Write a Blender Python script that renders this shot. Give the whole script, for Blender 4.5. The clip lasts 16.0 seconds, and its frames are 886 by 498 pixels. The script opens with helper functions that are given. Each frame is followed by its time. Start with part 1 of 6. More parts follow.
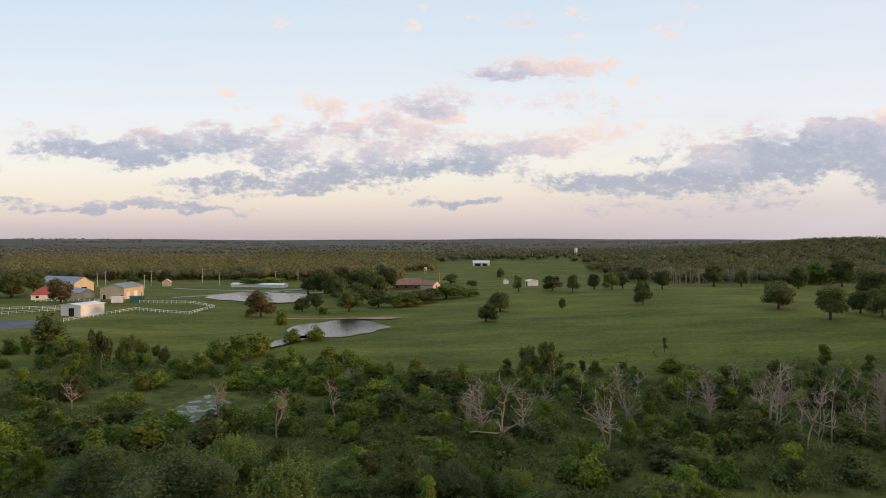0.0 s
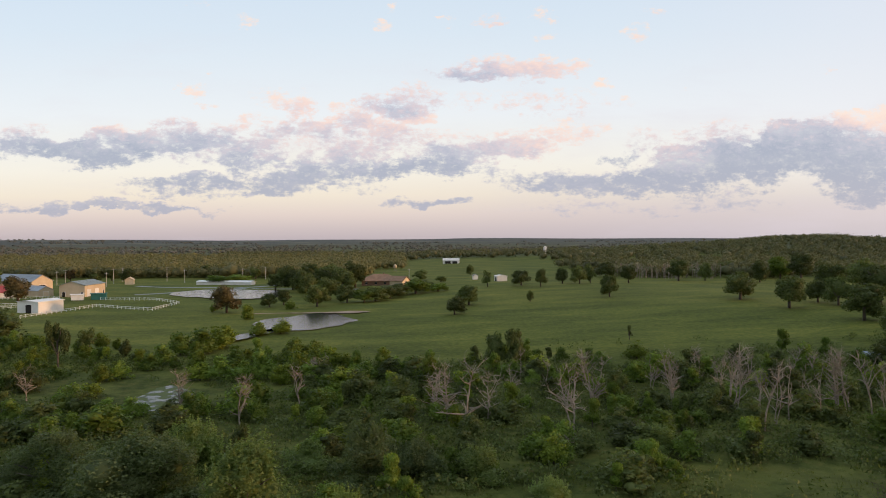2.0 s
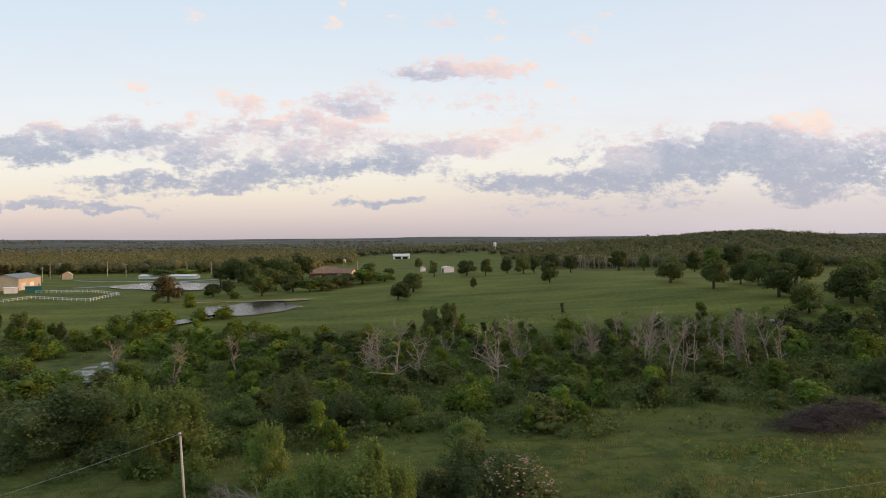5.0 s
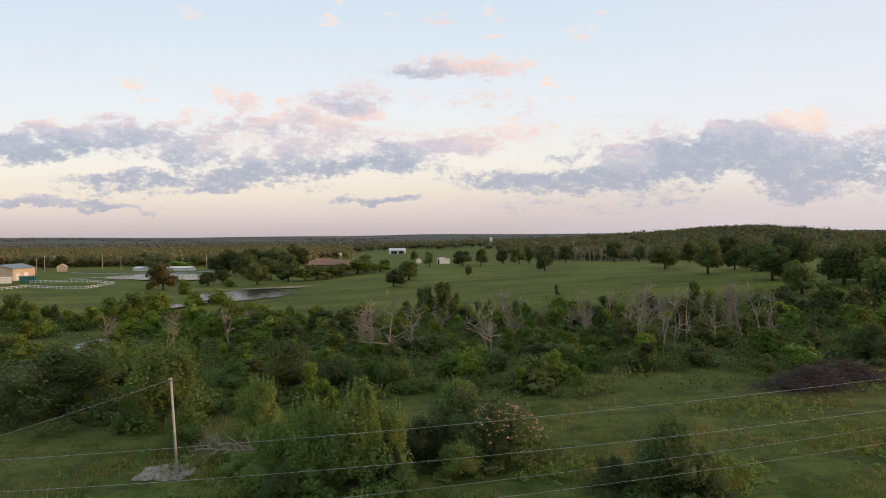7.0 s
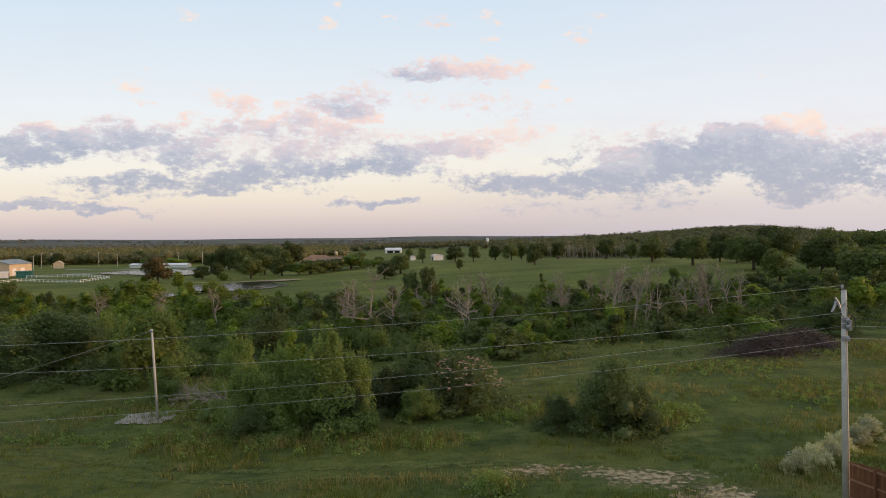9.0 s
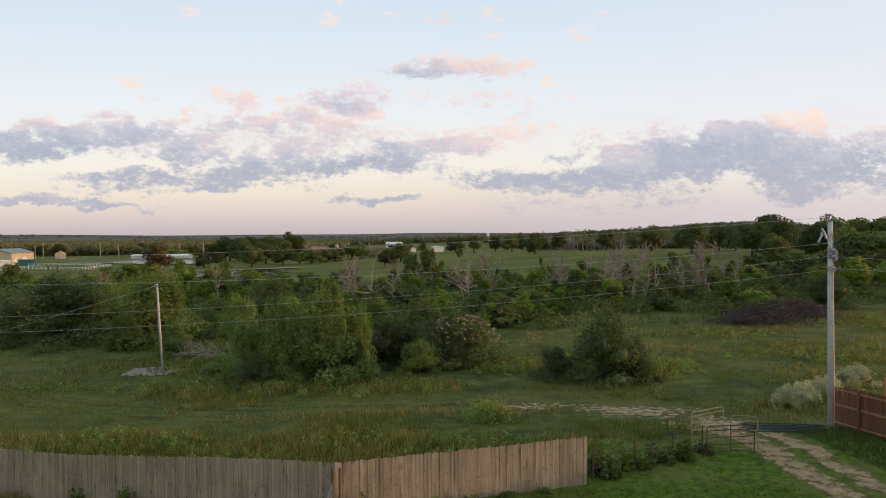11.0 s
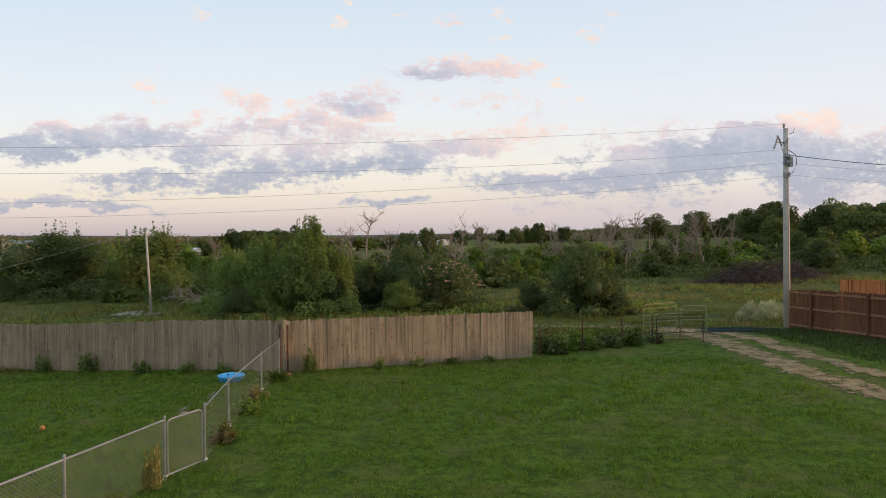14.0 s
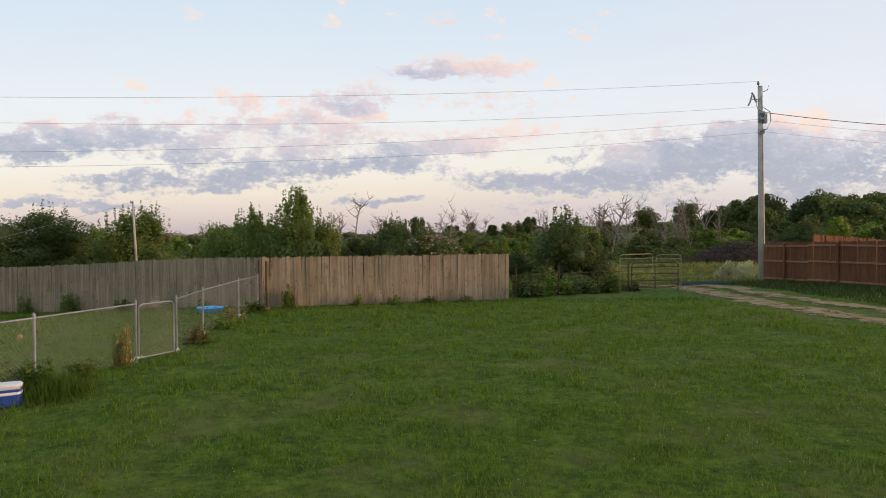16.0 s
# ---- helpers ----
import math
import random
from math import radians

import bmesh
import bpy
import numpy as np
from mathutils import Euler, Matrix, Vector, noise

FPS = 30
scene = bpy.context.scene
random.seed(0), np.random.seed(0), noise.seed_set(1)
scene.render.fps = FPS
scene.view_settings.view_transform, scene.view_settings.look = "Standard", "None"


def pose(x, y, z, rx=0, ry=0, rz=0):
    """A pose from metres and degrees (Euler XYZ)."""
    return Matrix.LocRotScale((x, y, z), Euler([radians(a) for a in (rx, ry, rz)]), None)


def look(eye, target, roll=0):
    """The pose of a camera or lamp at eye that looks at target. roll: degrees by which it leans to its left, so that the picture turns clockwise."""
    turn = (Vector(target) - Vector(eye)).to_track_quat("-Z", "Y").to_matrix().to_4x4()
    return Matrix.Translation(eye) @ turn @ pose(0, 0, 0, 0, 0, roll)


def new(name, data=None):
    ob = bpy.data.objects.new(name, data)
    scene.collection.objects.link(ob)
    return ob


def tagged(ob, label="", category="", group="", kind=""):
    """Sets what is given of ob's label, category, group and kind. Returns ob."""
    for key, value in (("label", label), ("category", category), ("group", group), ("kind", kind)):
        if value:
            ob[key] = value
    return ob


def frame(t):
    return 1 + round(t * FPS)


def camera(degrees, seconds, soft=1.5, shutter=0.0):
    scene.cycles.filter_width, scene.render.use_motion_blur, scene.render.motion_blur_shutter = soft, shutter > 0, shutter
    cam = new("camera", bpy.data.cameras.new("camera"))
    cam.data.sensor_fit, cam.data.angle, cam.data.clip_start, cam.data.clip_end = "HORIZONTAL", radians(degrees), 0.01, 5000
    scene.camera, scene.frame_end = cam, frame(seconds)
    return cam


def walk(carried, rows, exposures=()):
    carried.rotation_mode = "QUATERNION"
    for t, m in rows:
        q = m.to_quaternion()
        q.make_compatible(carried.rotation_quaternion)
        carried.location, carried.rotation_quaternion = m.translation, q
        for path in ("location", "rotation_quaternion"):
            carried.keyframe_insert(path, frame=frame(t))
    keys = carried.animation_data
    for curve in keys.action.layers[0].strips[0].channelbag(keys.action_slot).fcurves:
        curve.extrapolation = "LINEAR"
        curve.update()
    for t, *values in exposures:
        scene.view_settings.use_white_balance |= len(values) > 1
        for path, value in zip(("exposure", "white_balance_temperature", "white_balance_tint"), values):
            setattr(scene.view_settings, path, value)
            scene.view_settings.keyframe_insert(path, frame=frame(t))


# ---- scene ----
cam = camera(70.0, 16.0, soft=1.0)
PATH = [
    (0, (-0.072, 0.498, 27.184), (-0.184, 2.495, 27.157), -0.0),
    (0.5, (-0.032, 0.543, 26.657), (-0.134, 2.541, 26.630), -0.0),
    (1, (0.125, 0.558, 25.992), (0.041, 2.556, 25.965), -0.1),
    (1.5, (0.214, 0.795, 25.265), (0.162, 2.794, 25.238), -0.1),
    (2, (0.685, 0.714, 24.663), (0.666, 2.713, 24.636), -0.2),
    (2.5, (0.765, -0.190, 24.013), (0.806, 1.810, 23.987), -0.2),
    (3, (0.894, -1.574, 23.510), (0.991, 0.423, 23.484), -0.2),
    (3.5, (1.504, -2.664, 22.906), (1.624, -0.667, 22.882), -0.2),
    (4, (2.595, -3.363, 22.160), (2.715, -1.366, 22.134), -0.3),
    (5.2, (4.100, -3.750, 19.750), (4.231, -1.754, 19.720), -0.45),
    (6.5, (4.458, -4.000, 16.915), (4.596, -2.005, 16.881), -0.5),
    (7, (4.400, -4.007, 16.261), (4.540, -2.012, 16.225), -0.5),
    (7.5, (4.553, -4.818, 15.483), (4.702, -2.823, 15.447), -0.5),
    (8, (5.099, -5.808, 14.684), (5.250, -3.813, 14.650), -0.5),
    (8.5, (6.389, -7.257, 13.840), (6.534, -5.261, 13.807), -0.5),
    (9, (6.990, -7.743, 12.846), (7.135, -5.748, 12.818), -0.5),
    (10.2, (7.000, -8.400, 10.750), (7.144, -6.405, 10.715), -0.4),
    (11.5, (6.965, -9.124, 8.886), (7.107, -7.129, 8.849), -0.2),
    (12, (7.762, -9.572, 8.178), (7.904, -7.577, 8.143), -0.1),
    (12.5, (8.763, -10.034, 7.368), (8.909, -8.039, 7.337), 0.0),
    (13, (9.243, -10.285, 6.329), (9.394, -8.290, 6.300), 0.0),
    (13.5, (9.310, -10.153, 5.412), (9.437, -8.157, 5.384), -0.1),
    (14, (9.249, -9.964, 4.759), (9.361, -7.967, 4.727), -0.3),
    (14.5, (9.354, -9.991, 4.189), (9.481, -7.995, 4.154), -0.3),
    (15, (9.488, -10.207, 3.604), (9.626, -8.211, 3.568), -0.3),
    (15.5, (9.675, -10.403, 3.034), (9.809, -8.407, 2.998), -0.4),
    (16, (9.836, -10.487, 2.503), (9.969, -8.491, 2.469), -0.4),
]
walk(cam, [(t, look(eye, target, roll)) for t, eye, target, roll in PATH])

# ---- world, sun, exposure ----
SUN_DIR = Vector((0.98, -0.10, 0.095)).normalized()
SKY, SUN = 1.10, 2.8


def srgb(r, g, b):
    return tuple((c / 255 / 12.92 if c / 255 < 0.04045 else ((c / 255 + 0.055) / 1.055) ** 2.4) for c in (r, g, b)) + (1.0,)


class Nodes:
    """Short hand for node trees."""

    def __init__(self, tree):
        self.tree = tree
        tree.nodes.clear()

    def add(self, kind):
        return self.tree.nodes.new(kind)

    def link(self, a, b):
        if isinstance(a, bpy.types.NodeSocket):
            self.tree.links.new(a, b)
        else:
            b.default_value = a

    def math(self, op, a, b=0.0, c=0.0, clamp=False):
        n = self.add("ShaderNodeMath")
        n.operation, n.use_clamp = op, clamp
        for i, v in enumerate((a, b, c)):
            self.link(v, n.inputs[i])
        return n.outputs[0]

    def vec(self, op, a, b=(0, 0, 0), scale=None):
        n = self.add("ShaderNodeVectorMath")
        n.operation = op
        self.link(a, n.inputs[0])
        self.link(b, n.inputs[1])
        if scale is not None:
            self.link(scale, n.inputs["Scale"])
        return n.outputs["Value"] if op in ("DOT_PRODUCT", "LENGTH") else n.outputs[0]

    def noise(self, at, scale, detail=4.0, rough=0.55, out="Fac", distortion=0.0):
        n = self.add("ShaderNodeTexNoise")
        if at is not None:
            self.link(at, n.inputs["Vector"])
        n.inputs["Scale"].default_value, n.inputs["Detail"].default_value = scale, detail
        n.inputs["Roughness"].default_value, n.inputs["Distortion"].default_value = rough, distortion
        return n.outputs[out]

    def ramp(self, fac, stops, interpolation="LINEAR"):
        n = self.add("ShaderNodeValToRGB")
        n.color_ramp.interpolation = interpolation
        el = n.color_ramp.elements
        while len(el) < len(stops):
            el.new(0.5)
        for e, (p, c) in zip(el, stops):
            e.position, e.color = p, c if len(c) == 4 else (*c, 1)
        self.link(fac, n.inputs[0])
        return n.outputs[0]

    def span(self, v, lo, hi, smooth=True):
        n = self.add("ShaderNodeMapRange")
        n.interpolation_type = "SMOOTHSTEP" if smooth else "LINEAR"
        self.link(v, n.inputs[0])
        n.inputs[1].default_value, n.inputs[2].default_value = lo, hi
        return n.outputs[0]

    def mix(self, fac, a, b, blend="MIX"):
        n = self.add("ShaderNodeMix")
        n.data_type, n.blend_type = "RGBA", blend
        self.link(fac, n.inputs[0])
        self.link(a, n.inputs[6])
        self.link(b, n.inputs[7])
        return n.outputs[2]


world = bpy.data.worlds.new("evening_sky")
scene.world = world
world.use_nodes = True
W = Nodes(world.node_tree)
way = W.add("ShaderNodeTexCoord").outputs["Generated"]
sep = W.add("ShaderNodeSeparateXYZ")
W.link(way, sep.inputs[0])
ahead = W.math("MAXIMUM", W.math("ABSOLUTE", sep.outputs[1]), 0.12)
sx = W.math("DIVIDE", sep.outputs[0], ahead)
sz = W.math("DIVIDE", sep.outputs[2], ahead)
cxy = W.add("ShaderNodeCombineXYZ")
W.link(sx, cxy.inputs[0]), W.link(sz, cxy.inputs[2])
flat = cxy.outputs[0]
# clear sky from the horizon up
clear = W.ramp(W.math("MULTIPLY", sz, 1.8), [
    (0.0, srgb(192, 180, 186)), (0.035, srgb(208, 194, 195)), (0.075, srgb(227, 211, 205)), (0.13, srgb(242, 230, 214)),
    (0.20, srgb(246, 240, 229)), (0.36, srgb(237, 241, 245)), (0.60, srgb(219, 232, 244)), (1.0, srgb(197, 217, 240))])
warm_side = W.span(sx, 0.1, 0.9)
clear = W.mix(W.math("MULTIPLY", warm_side, 0.45), clear, srgb(238, 233, 239))
stretched = W.vec("MULTIPLY", flat, (1.0, 1.0, 2.0))
puff = W.noise(stretched, 19.0, 8.0, 0.66)
puff2 = W.noise(W.vec("ADD", stretched, (3.1, 0, 1.7)), 44.0, 6.0, 0.66)
shift = W.vec("SCALE", W.vec("SUBTRACT", W.noise(stretched, 11.0, 5.0, 0.62, "Color"), (0.5, 0.5, 0.5)), scale=0.075)
warped = W.vec("ADD", flat, shift)
bank = W.vec("MULTIPLY", warped, (0, 0, 1e-9))


def cloud(x, z, rx, rz, warm=0.0, dense=1.0):
    """A bank of cloud in the sky round (x, z) ahead; warm: 0 grey-lilac to 1 peach. Sums up cover, warmth and height."""
    global bank
    here = W.add("ShaderNodeVectorMath")
    here.operation = "MULTIPLY_ADD"
    W.link(bank, here.inputs[0]), W.link((1e-9, 1e-9, 1e-9), here.inputs[1]), W.link(warped, here.inputs[2])
    q = W.add("ShaderNodeVectorMath")
    q.operation = "MULTIPLY_ADD"
    W.link(here.outputs[0], q.inputs[0]), W.link((1 / rx, 0, 1 / rz), q.inputs[1]), W.link((-x / rx, 0, -z / rz), q.inputs[2])
    body = W.math("SUBTRACT", 1.0, W.vec("DOT_PRODUCT", q.outputs[0], q.outputs[0]), clamp=True)
    s = W.add("ShaderNodeVectorMath")
    s.operation = "MULTIPLY_ADD"
    W.link(body, s.inputs[0]), W.link((dense, dense * warm, dense * z), s.inputs[1]), W.link(bank, s.inputs[2])
    bank = s.outputs[0]


cloud(-0.661, 0.146, 0.116, 0.025, 0.05, 1.0)
cloud(-0.537, 0.150, 0.107, 0.032, 0.12, 1.0)
cloud(-0.434, 0.165, 0.107, 0.030, 0.22, 0.9)
cloud(-0.566, 0.129, 0.080, 0.020, 0.0, 1.0)
cloud(-0.378, 0.142, 0.080, 0.030, 0.25, 0.7)
cloud(-0.499, 0.170, 0.080, 0.018, 0.6, 0.6)
cloud(-0.614, 0.053, 0.260, 0.010, 0.05, 0.9)
cloud(-0.480, 0.049, 0.180, 0.006, 0.05, 0.8)
cloud(-0.748, 0.066, 0.107, 0.007, 0.1, 0.7)
cloud(-0.425, 0.092, 0.107, 0.016, 0.0, 1.0)
cloud(-0.277, 0.091, 0.116, 0.023, 0.0, 1.0)
cloud(-0.186, 0.104, 0.107, 0.030, 0.05, 1.0)
cloud(-0.314, 0.128, 0.063, 0.027, 0.2, 0.6)
cloud(-0.078, 0.113, 0.080, 0.023, 0.0, 0.9)
cloud(0.012, 0.112, 0.080, 0.021, 0.05, 0.8)
cloud(-0.141, 0.144, 0.067, 0.023, 0.5, 0.9)
cloud(-0.222, 0.181, 0.054, 0.027, 0.4, 0.7)
cloud(-0.245, 0.217, 0.045, 0.018, 0.75, 0.7)
cloud(-0.140, 0.189, 0.036, 0.023, 0.5, 0.7)
cloud(-0.078, 0.220, 0.080, 0.029, 0.38, 0.95)
cloud(-0.051, 0.193, 0.036, 0.013, 0.8, 0.6)
cloud(-0.095, 0.171, 0.036, 0.018, 0.7, 0.6)
cloud(-0.268, 0.168, 0.054, 0.018, 0.35, 0.5)
cloud(-0.204, 0.190, 0.036, 0.013, 0.8, 0.6)
cloud(-0.033, 0.063, 0.089, 0.011, 0.0, 1.0)
cloud(0.100, 0.268, 0.125, 0.025, 0.5, 0.75)
cloud(0.143, 0.274, 0.080, 0.020, 0.85, 0.7)
cloud(0.038, 0.262, 0.080, 0.016, 0.2, 0.6)
cloud(0.183, 0.174, 0.054, 0.023, 0.8, 0.85)
cloud(0.231, 0.172, 0.036, 0.013, 0.7, 0.6)
cloud(0.074, 0.140, 0.080, 0.023, 0.45, 0.7)
cloud(0.126, 0.138, 0.054, 0.018, 0.6, 0.6)
cloud(0.003, 0.134, 0.054, 0.020, 0.1, 0.6)
cloud(0.144, 0.094, 0.098, 0.023, 0.0, 0.8)
cloud(0.205, 0.080, 0.107, 0.021, 0.05, 0.9)
cloud(0.265, 0.130, 0.036, 0.013, 0.0, 0.6)
cloud(0.309, 0.093, 0.098, 0.030, 0.0, 1.0)
cloud(0.419, 0.109, 0.125, 0.045, 0.03, 1.2)
cloud(0.495, 0.133, 0.107, 0.050, 0.03, 1.2)
cloud(0.579, 0.145, 0.116, 0.052, 0.08, 1.2)
cloud(0.655, 0.108, 0.115, 0.050, 0.05, 1.1)
cloud(0.560, 0.168, 0.060, 0.022, 0.20, 0.8)
cloud(0.655, 0.187, 0.062, 0.020, 0.95, 1.1)
cloud(0.368, 0.123, 0.054, 0.027, 0.5, 0.7)
cloud(0.419, 0.174, 0.054, 0.020, 0.4, 0.5)
cloud(0.670, 0.068, 0.095, 0.022, 0.0, 0.9)
cloud(0.740, 0.135, 0.160, 0.060, 0.12, 1.0)
cloud(0.437, 0.062, 0.107, 0.011, 0.05, 0.5)
cloud(-0.410, 0.244, 0.032, 0.013, 0.9, 0.8)
cloud(-0.378, 0.223, 0.020, 0.006, 0.8, 0.6)
cloud(-0.320, 0.349, 0.027, 0.012, 0.9, 0.6)
cloud(-0.095, 0.335, 0.021, 0.013, 1.0, 0.8)
cloud(-0.091, 0.362, 0.013, 0.008, 0.9, 0.6)
cloud(0.148, 0.350, 0.032, 0.014, 0.8, 0.5)
cloud(0.150, 0.315, 0.027, 0.007, 0.8, 0.45)
cloud(0.060, 0.340, 0.045, 0.011, 0.6, 0.4)
cloud(0.299, 0.325, 0.032, 0.016, 0.85, 0.55)
cloud(0.324, 0.360, 0.021, 0.011, 0.7, 0.4)
cloud(0.242, 0.244, 0.018, 0.010, 1.2, 1.0)
cloud(0.276, 0.234, 0.011, 0.007, 1.1, 0.8)
cloud(0.217, 0.277, 0.027, 0.007, 0.8, 0.5)
cloud(-0.006, 0.343, 0.016, 0.006, 0.8, 0.4)
cloud(0.594, 0.264, 0.023, 0.008, 0.7, 0.35)
cloud(-0.756, 0.186, 0.045, 0.016, 0.4, 0.45)
cloud(-0.670, 0.179, 0.045, 0.011, 0.4, 0.4)
cloud(-0.396, 0.373, 0.027, 0.011, 0.6, 0.3)
cloud(-0.378, 0.268, 0.014, 0.007, 0.7, 0.4)
cloud(0.376, 0.227, 0.011, 0.005, 0.9, 0.4)
cloud(-0.332, 0.191, 0.014, 0.009, 0.8, 0.5)
cloud(-0.177, 0.212, 0.027, 0.011, 0.7, 0.5)
cloud(-0.932, 0.118, 0.179, 0.036, 0.1, 0.8)
cloud(-1.030, 0.194, 0.134, 0.027, 0.3, 0.7)
cloud(0.890, 0.081, 0.179, 0.036, 0.1, 0.8)
cloud(-0.332, 0.168, 0.098, 0.036, 0.35, 0.45)
cloud(-0.222, 0.140, 0.116, 0.040, 0.30, 0.5)
cloud(-0.113, 0.184, 0.107, 0.045, 0.50, 0.5)
cloud(-0.024, 0.148, 0.098, 0.036, 0.35, 0.45)
cloud(-0.258, 0.222, 0.071, 0.022, 0.70, 0.4)
cloud(0.100, 0.156, 0.107, 0.031, 0.45, 0.45)
cloud(-0.699, 0.163, 0.080, 0.018, 0.20, 0.5)
cloud(0.342, 0.153, 0.080, 0.027, 0.30, 0.45)
cloud(0.135, 0.217, 0.179, 0.027, 0.50, 0.3)
cloud(-0.388, 0.074, 0.179, 0.013, 0.05, 0.4)
cloud(0.292, 0.049, 0.232, 0.011, 0.10, 0.35)
sums = W.add("ShaderNodeSeparateXYZ")
W.link(bank, sums.inputs[0])
total = sums.outputs[0]
safe = W.math("MAXIMUM", total, 0.02)
field = W.math("MINIMUM", total, 1.0)
puff3 = W.noise(W.vec("ADD", W.vec("MULTIPLY", flat, (1.0, 1.0, 1.5)), (1.3, 0, 5.2)), 105.0, 4.0, 0.6)
grain = W.math("ADD", W.math("MULTIPLY", W.math("SUBTRACT", puff, 0.5), 2.2), W.math("MULTIPLY", W.math("SUBTRACT", puff2, 0.5), 3.0))
grain = W.math("ADD", grain, W.math("MULTIPLY", W.math("SUBTRACT", puff3, 0.5), 1.6))
calm = W.math("MULTIPLY_ADD", W.span(total, 0.7, 2.0), -0.6, 1.0)
dens = W.math("ADD", field, W.math("MULTIPLY", W.math("MULTIPLY", grain, calm), W.span(field, 0.0, 0.25)))
veil = W.math("MULTIPLY", W.math("MULTIPLY", W.span(W.noise(W.vec("MULTIPLY", flat, (1.0, 1.0, 4.5)), 3.0, 7.0, 0.62), 0.48, 0.75), W.span(sz, 0.45, 0.1)), 0.30)
cover = W.math("MULTIPLY", W.span(dens, 0.05, 1.12), 0.95)
above = W.math("SUBTRACT", sz, W.math("DIVIDE", sums.outputs[2], safe))
tone = W.math("ADD", W.math("DIVIDE", sums.outputs[1], safe), W.math("MULTIPLY", above, 8.0))
tone = W.math("ADD", tone, W.math("ADD", W.math("MULTIPLY", W.math("SUBTRACT", dens, 0.85), -0.30), W.math("ADD", W.math("MULTIPLY", W.math("SUBTRACT", puff2, 0.5), 1.3), W.math("MULTIPLY", W.math("SUBTRACT", puff3, 0.5), 0.9))))
cloud_colour = W.ramp(tone, [(0.0, srgb(168, 175, 195)), (0.22, srgb(190, 191, 207)), (0.45, srgb(220, 206, 213)), (0.7, srgb(247, 219, 211)), (1.0, srgb(254, 230, 216))])
low = W.math("MULTIPLY", W.span(sz, 0.16, 0.03), 0.45)
cloud_colour = W.mix(low, cloud_colour, srgb(190, 186, 200))
bank_low = W.math("MULTIPLY", W.math("MULTIPLY", W.span(sx, -0.15, 0.45), W.span(sz, 0.13, 0.04)), 0.55)
clear = W.mix(bank_low, clear, srgb(205, 196, 203))
painted = W.mix(cover, W.mix(veil, clear, srgb(222, 212, 222)), cloud_colour)
nishita = W.add("ShaderNodeTexSky")
nishita.sky_type, nishita.sun_disc = "NISHITA", False
nishita.sun_elevation, nishita.sun_rotation = radians(5.5), math.atan2(SUN_DIR.x, SUN_DIR.y)
nishita.air_density, nishita.dust_density = 1.0, 1.5
air = W.vec("SCALE", nishita.outputs[0], scale=0.12)
sky_colour = W.mix(0.12, painted, air)
ground_side = W.mix(W.span(sep.outputs[2], -0.02, -0.1), sky_colour, srgb(96, 100, 78))
back = W.add("ShaderNodeBackground")
W.link(ground_side, back.inputs[0])
back.inputs[1].default_value = SKY
W.link(back.outputs[0], W.add("ShaderNodeOutputWorld").inputs[0])

sun = new("sun", bpy.data.lights.new("sun", "SUN"))
sun.data.energy, sun.data.angle, sun.data.color = SUN, radians(3.0), (1.0, 0.57, 0.29)
sun.matrix_world = look((0, 0, 60), tuple(Vector((0, 0, 60)) - SUN_DIR))

# ---- materials ----
def material(name, rough=0.9, metal=0.0, specular=0.3):
    m = bpy.data.materials.new(name)
    m.use_nodes = True
    n = Nodes(m.node_tree)
    b = n.add("ShaderNodeBsdfPrincipled")
    b.inputs["Roughness"].default_value, b.inputs["Metallic"].default_value = rough, metal
    b.inputs["Specular IOR Level"].default_value = specular
    out = n.add("ShaderNodeOutputMaterial")
    n.link(b.outputs[0], out.inputs[0])
    return m, n, b, out


def bumped(n, b, level, distance, strength=0.6):
    k = n.add("ShaderNodeBump")
    k.inputs["Strength"].default_value, k.inputs["Distance"].default_value = strength, distance
    n.link(level, k.inputs["Height"])
    n.link(k.outputs[0], b.inputs["Normal"])


def surface(name, a, c, big=0.6, fine=14.0, rough=0.85, metal=0.0, specular=0.3, relief=0.004, per_thing=0.12, local=True, spots=None):
    """A plain weathered surface: two colours mixed at two scales, a little lighter or darker from piece to piece."""
    m, n, b, _ = material(name, rough, metal, specular)
    at = n.add("ShaderNodeTexCoord").outputs["Object"] if local else n.add("ShaderNodeNewGeometry").outputs["Position"]
    one, two = n.noise(at, big, 4.0), n.noise(at, fine, 5.0, 0.6)
    fac = n.span(n.math("ADD", n.math("MULTIPLY", one, 0.6), n.math("MULTIPLY", two, 0.4)), 0.34, 0.66)
    col = n.mix(fac, (*a, 1), (*c, 1))
    if spots:
        col = n.mix(n.span(n.noise(at, big * 3.1, 5.0, 0.7), 0.58, 0.72), col, (*spots, 1))
    rnd = n.add("ShaderNodeObjectInfo").outputs["Random"]
    gain = n.math("MULTIPLY_ADD", rnd, 2 * per_thing, 1 - per_thing)
    n.link(n.vec("SCALE", col, scale=gain), b.inputs["Base Color"])
    n.link(n.math("MULTIPLY_ADD", two, 0.2, rough - 0.1), b.inputs["Roughness"])
    bumped(n, b, two, relief)
    return m


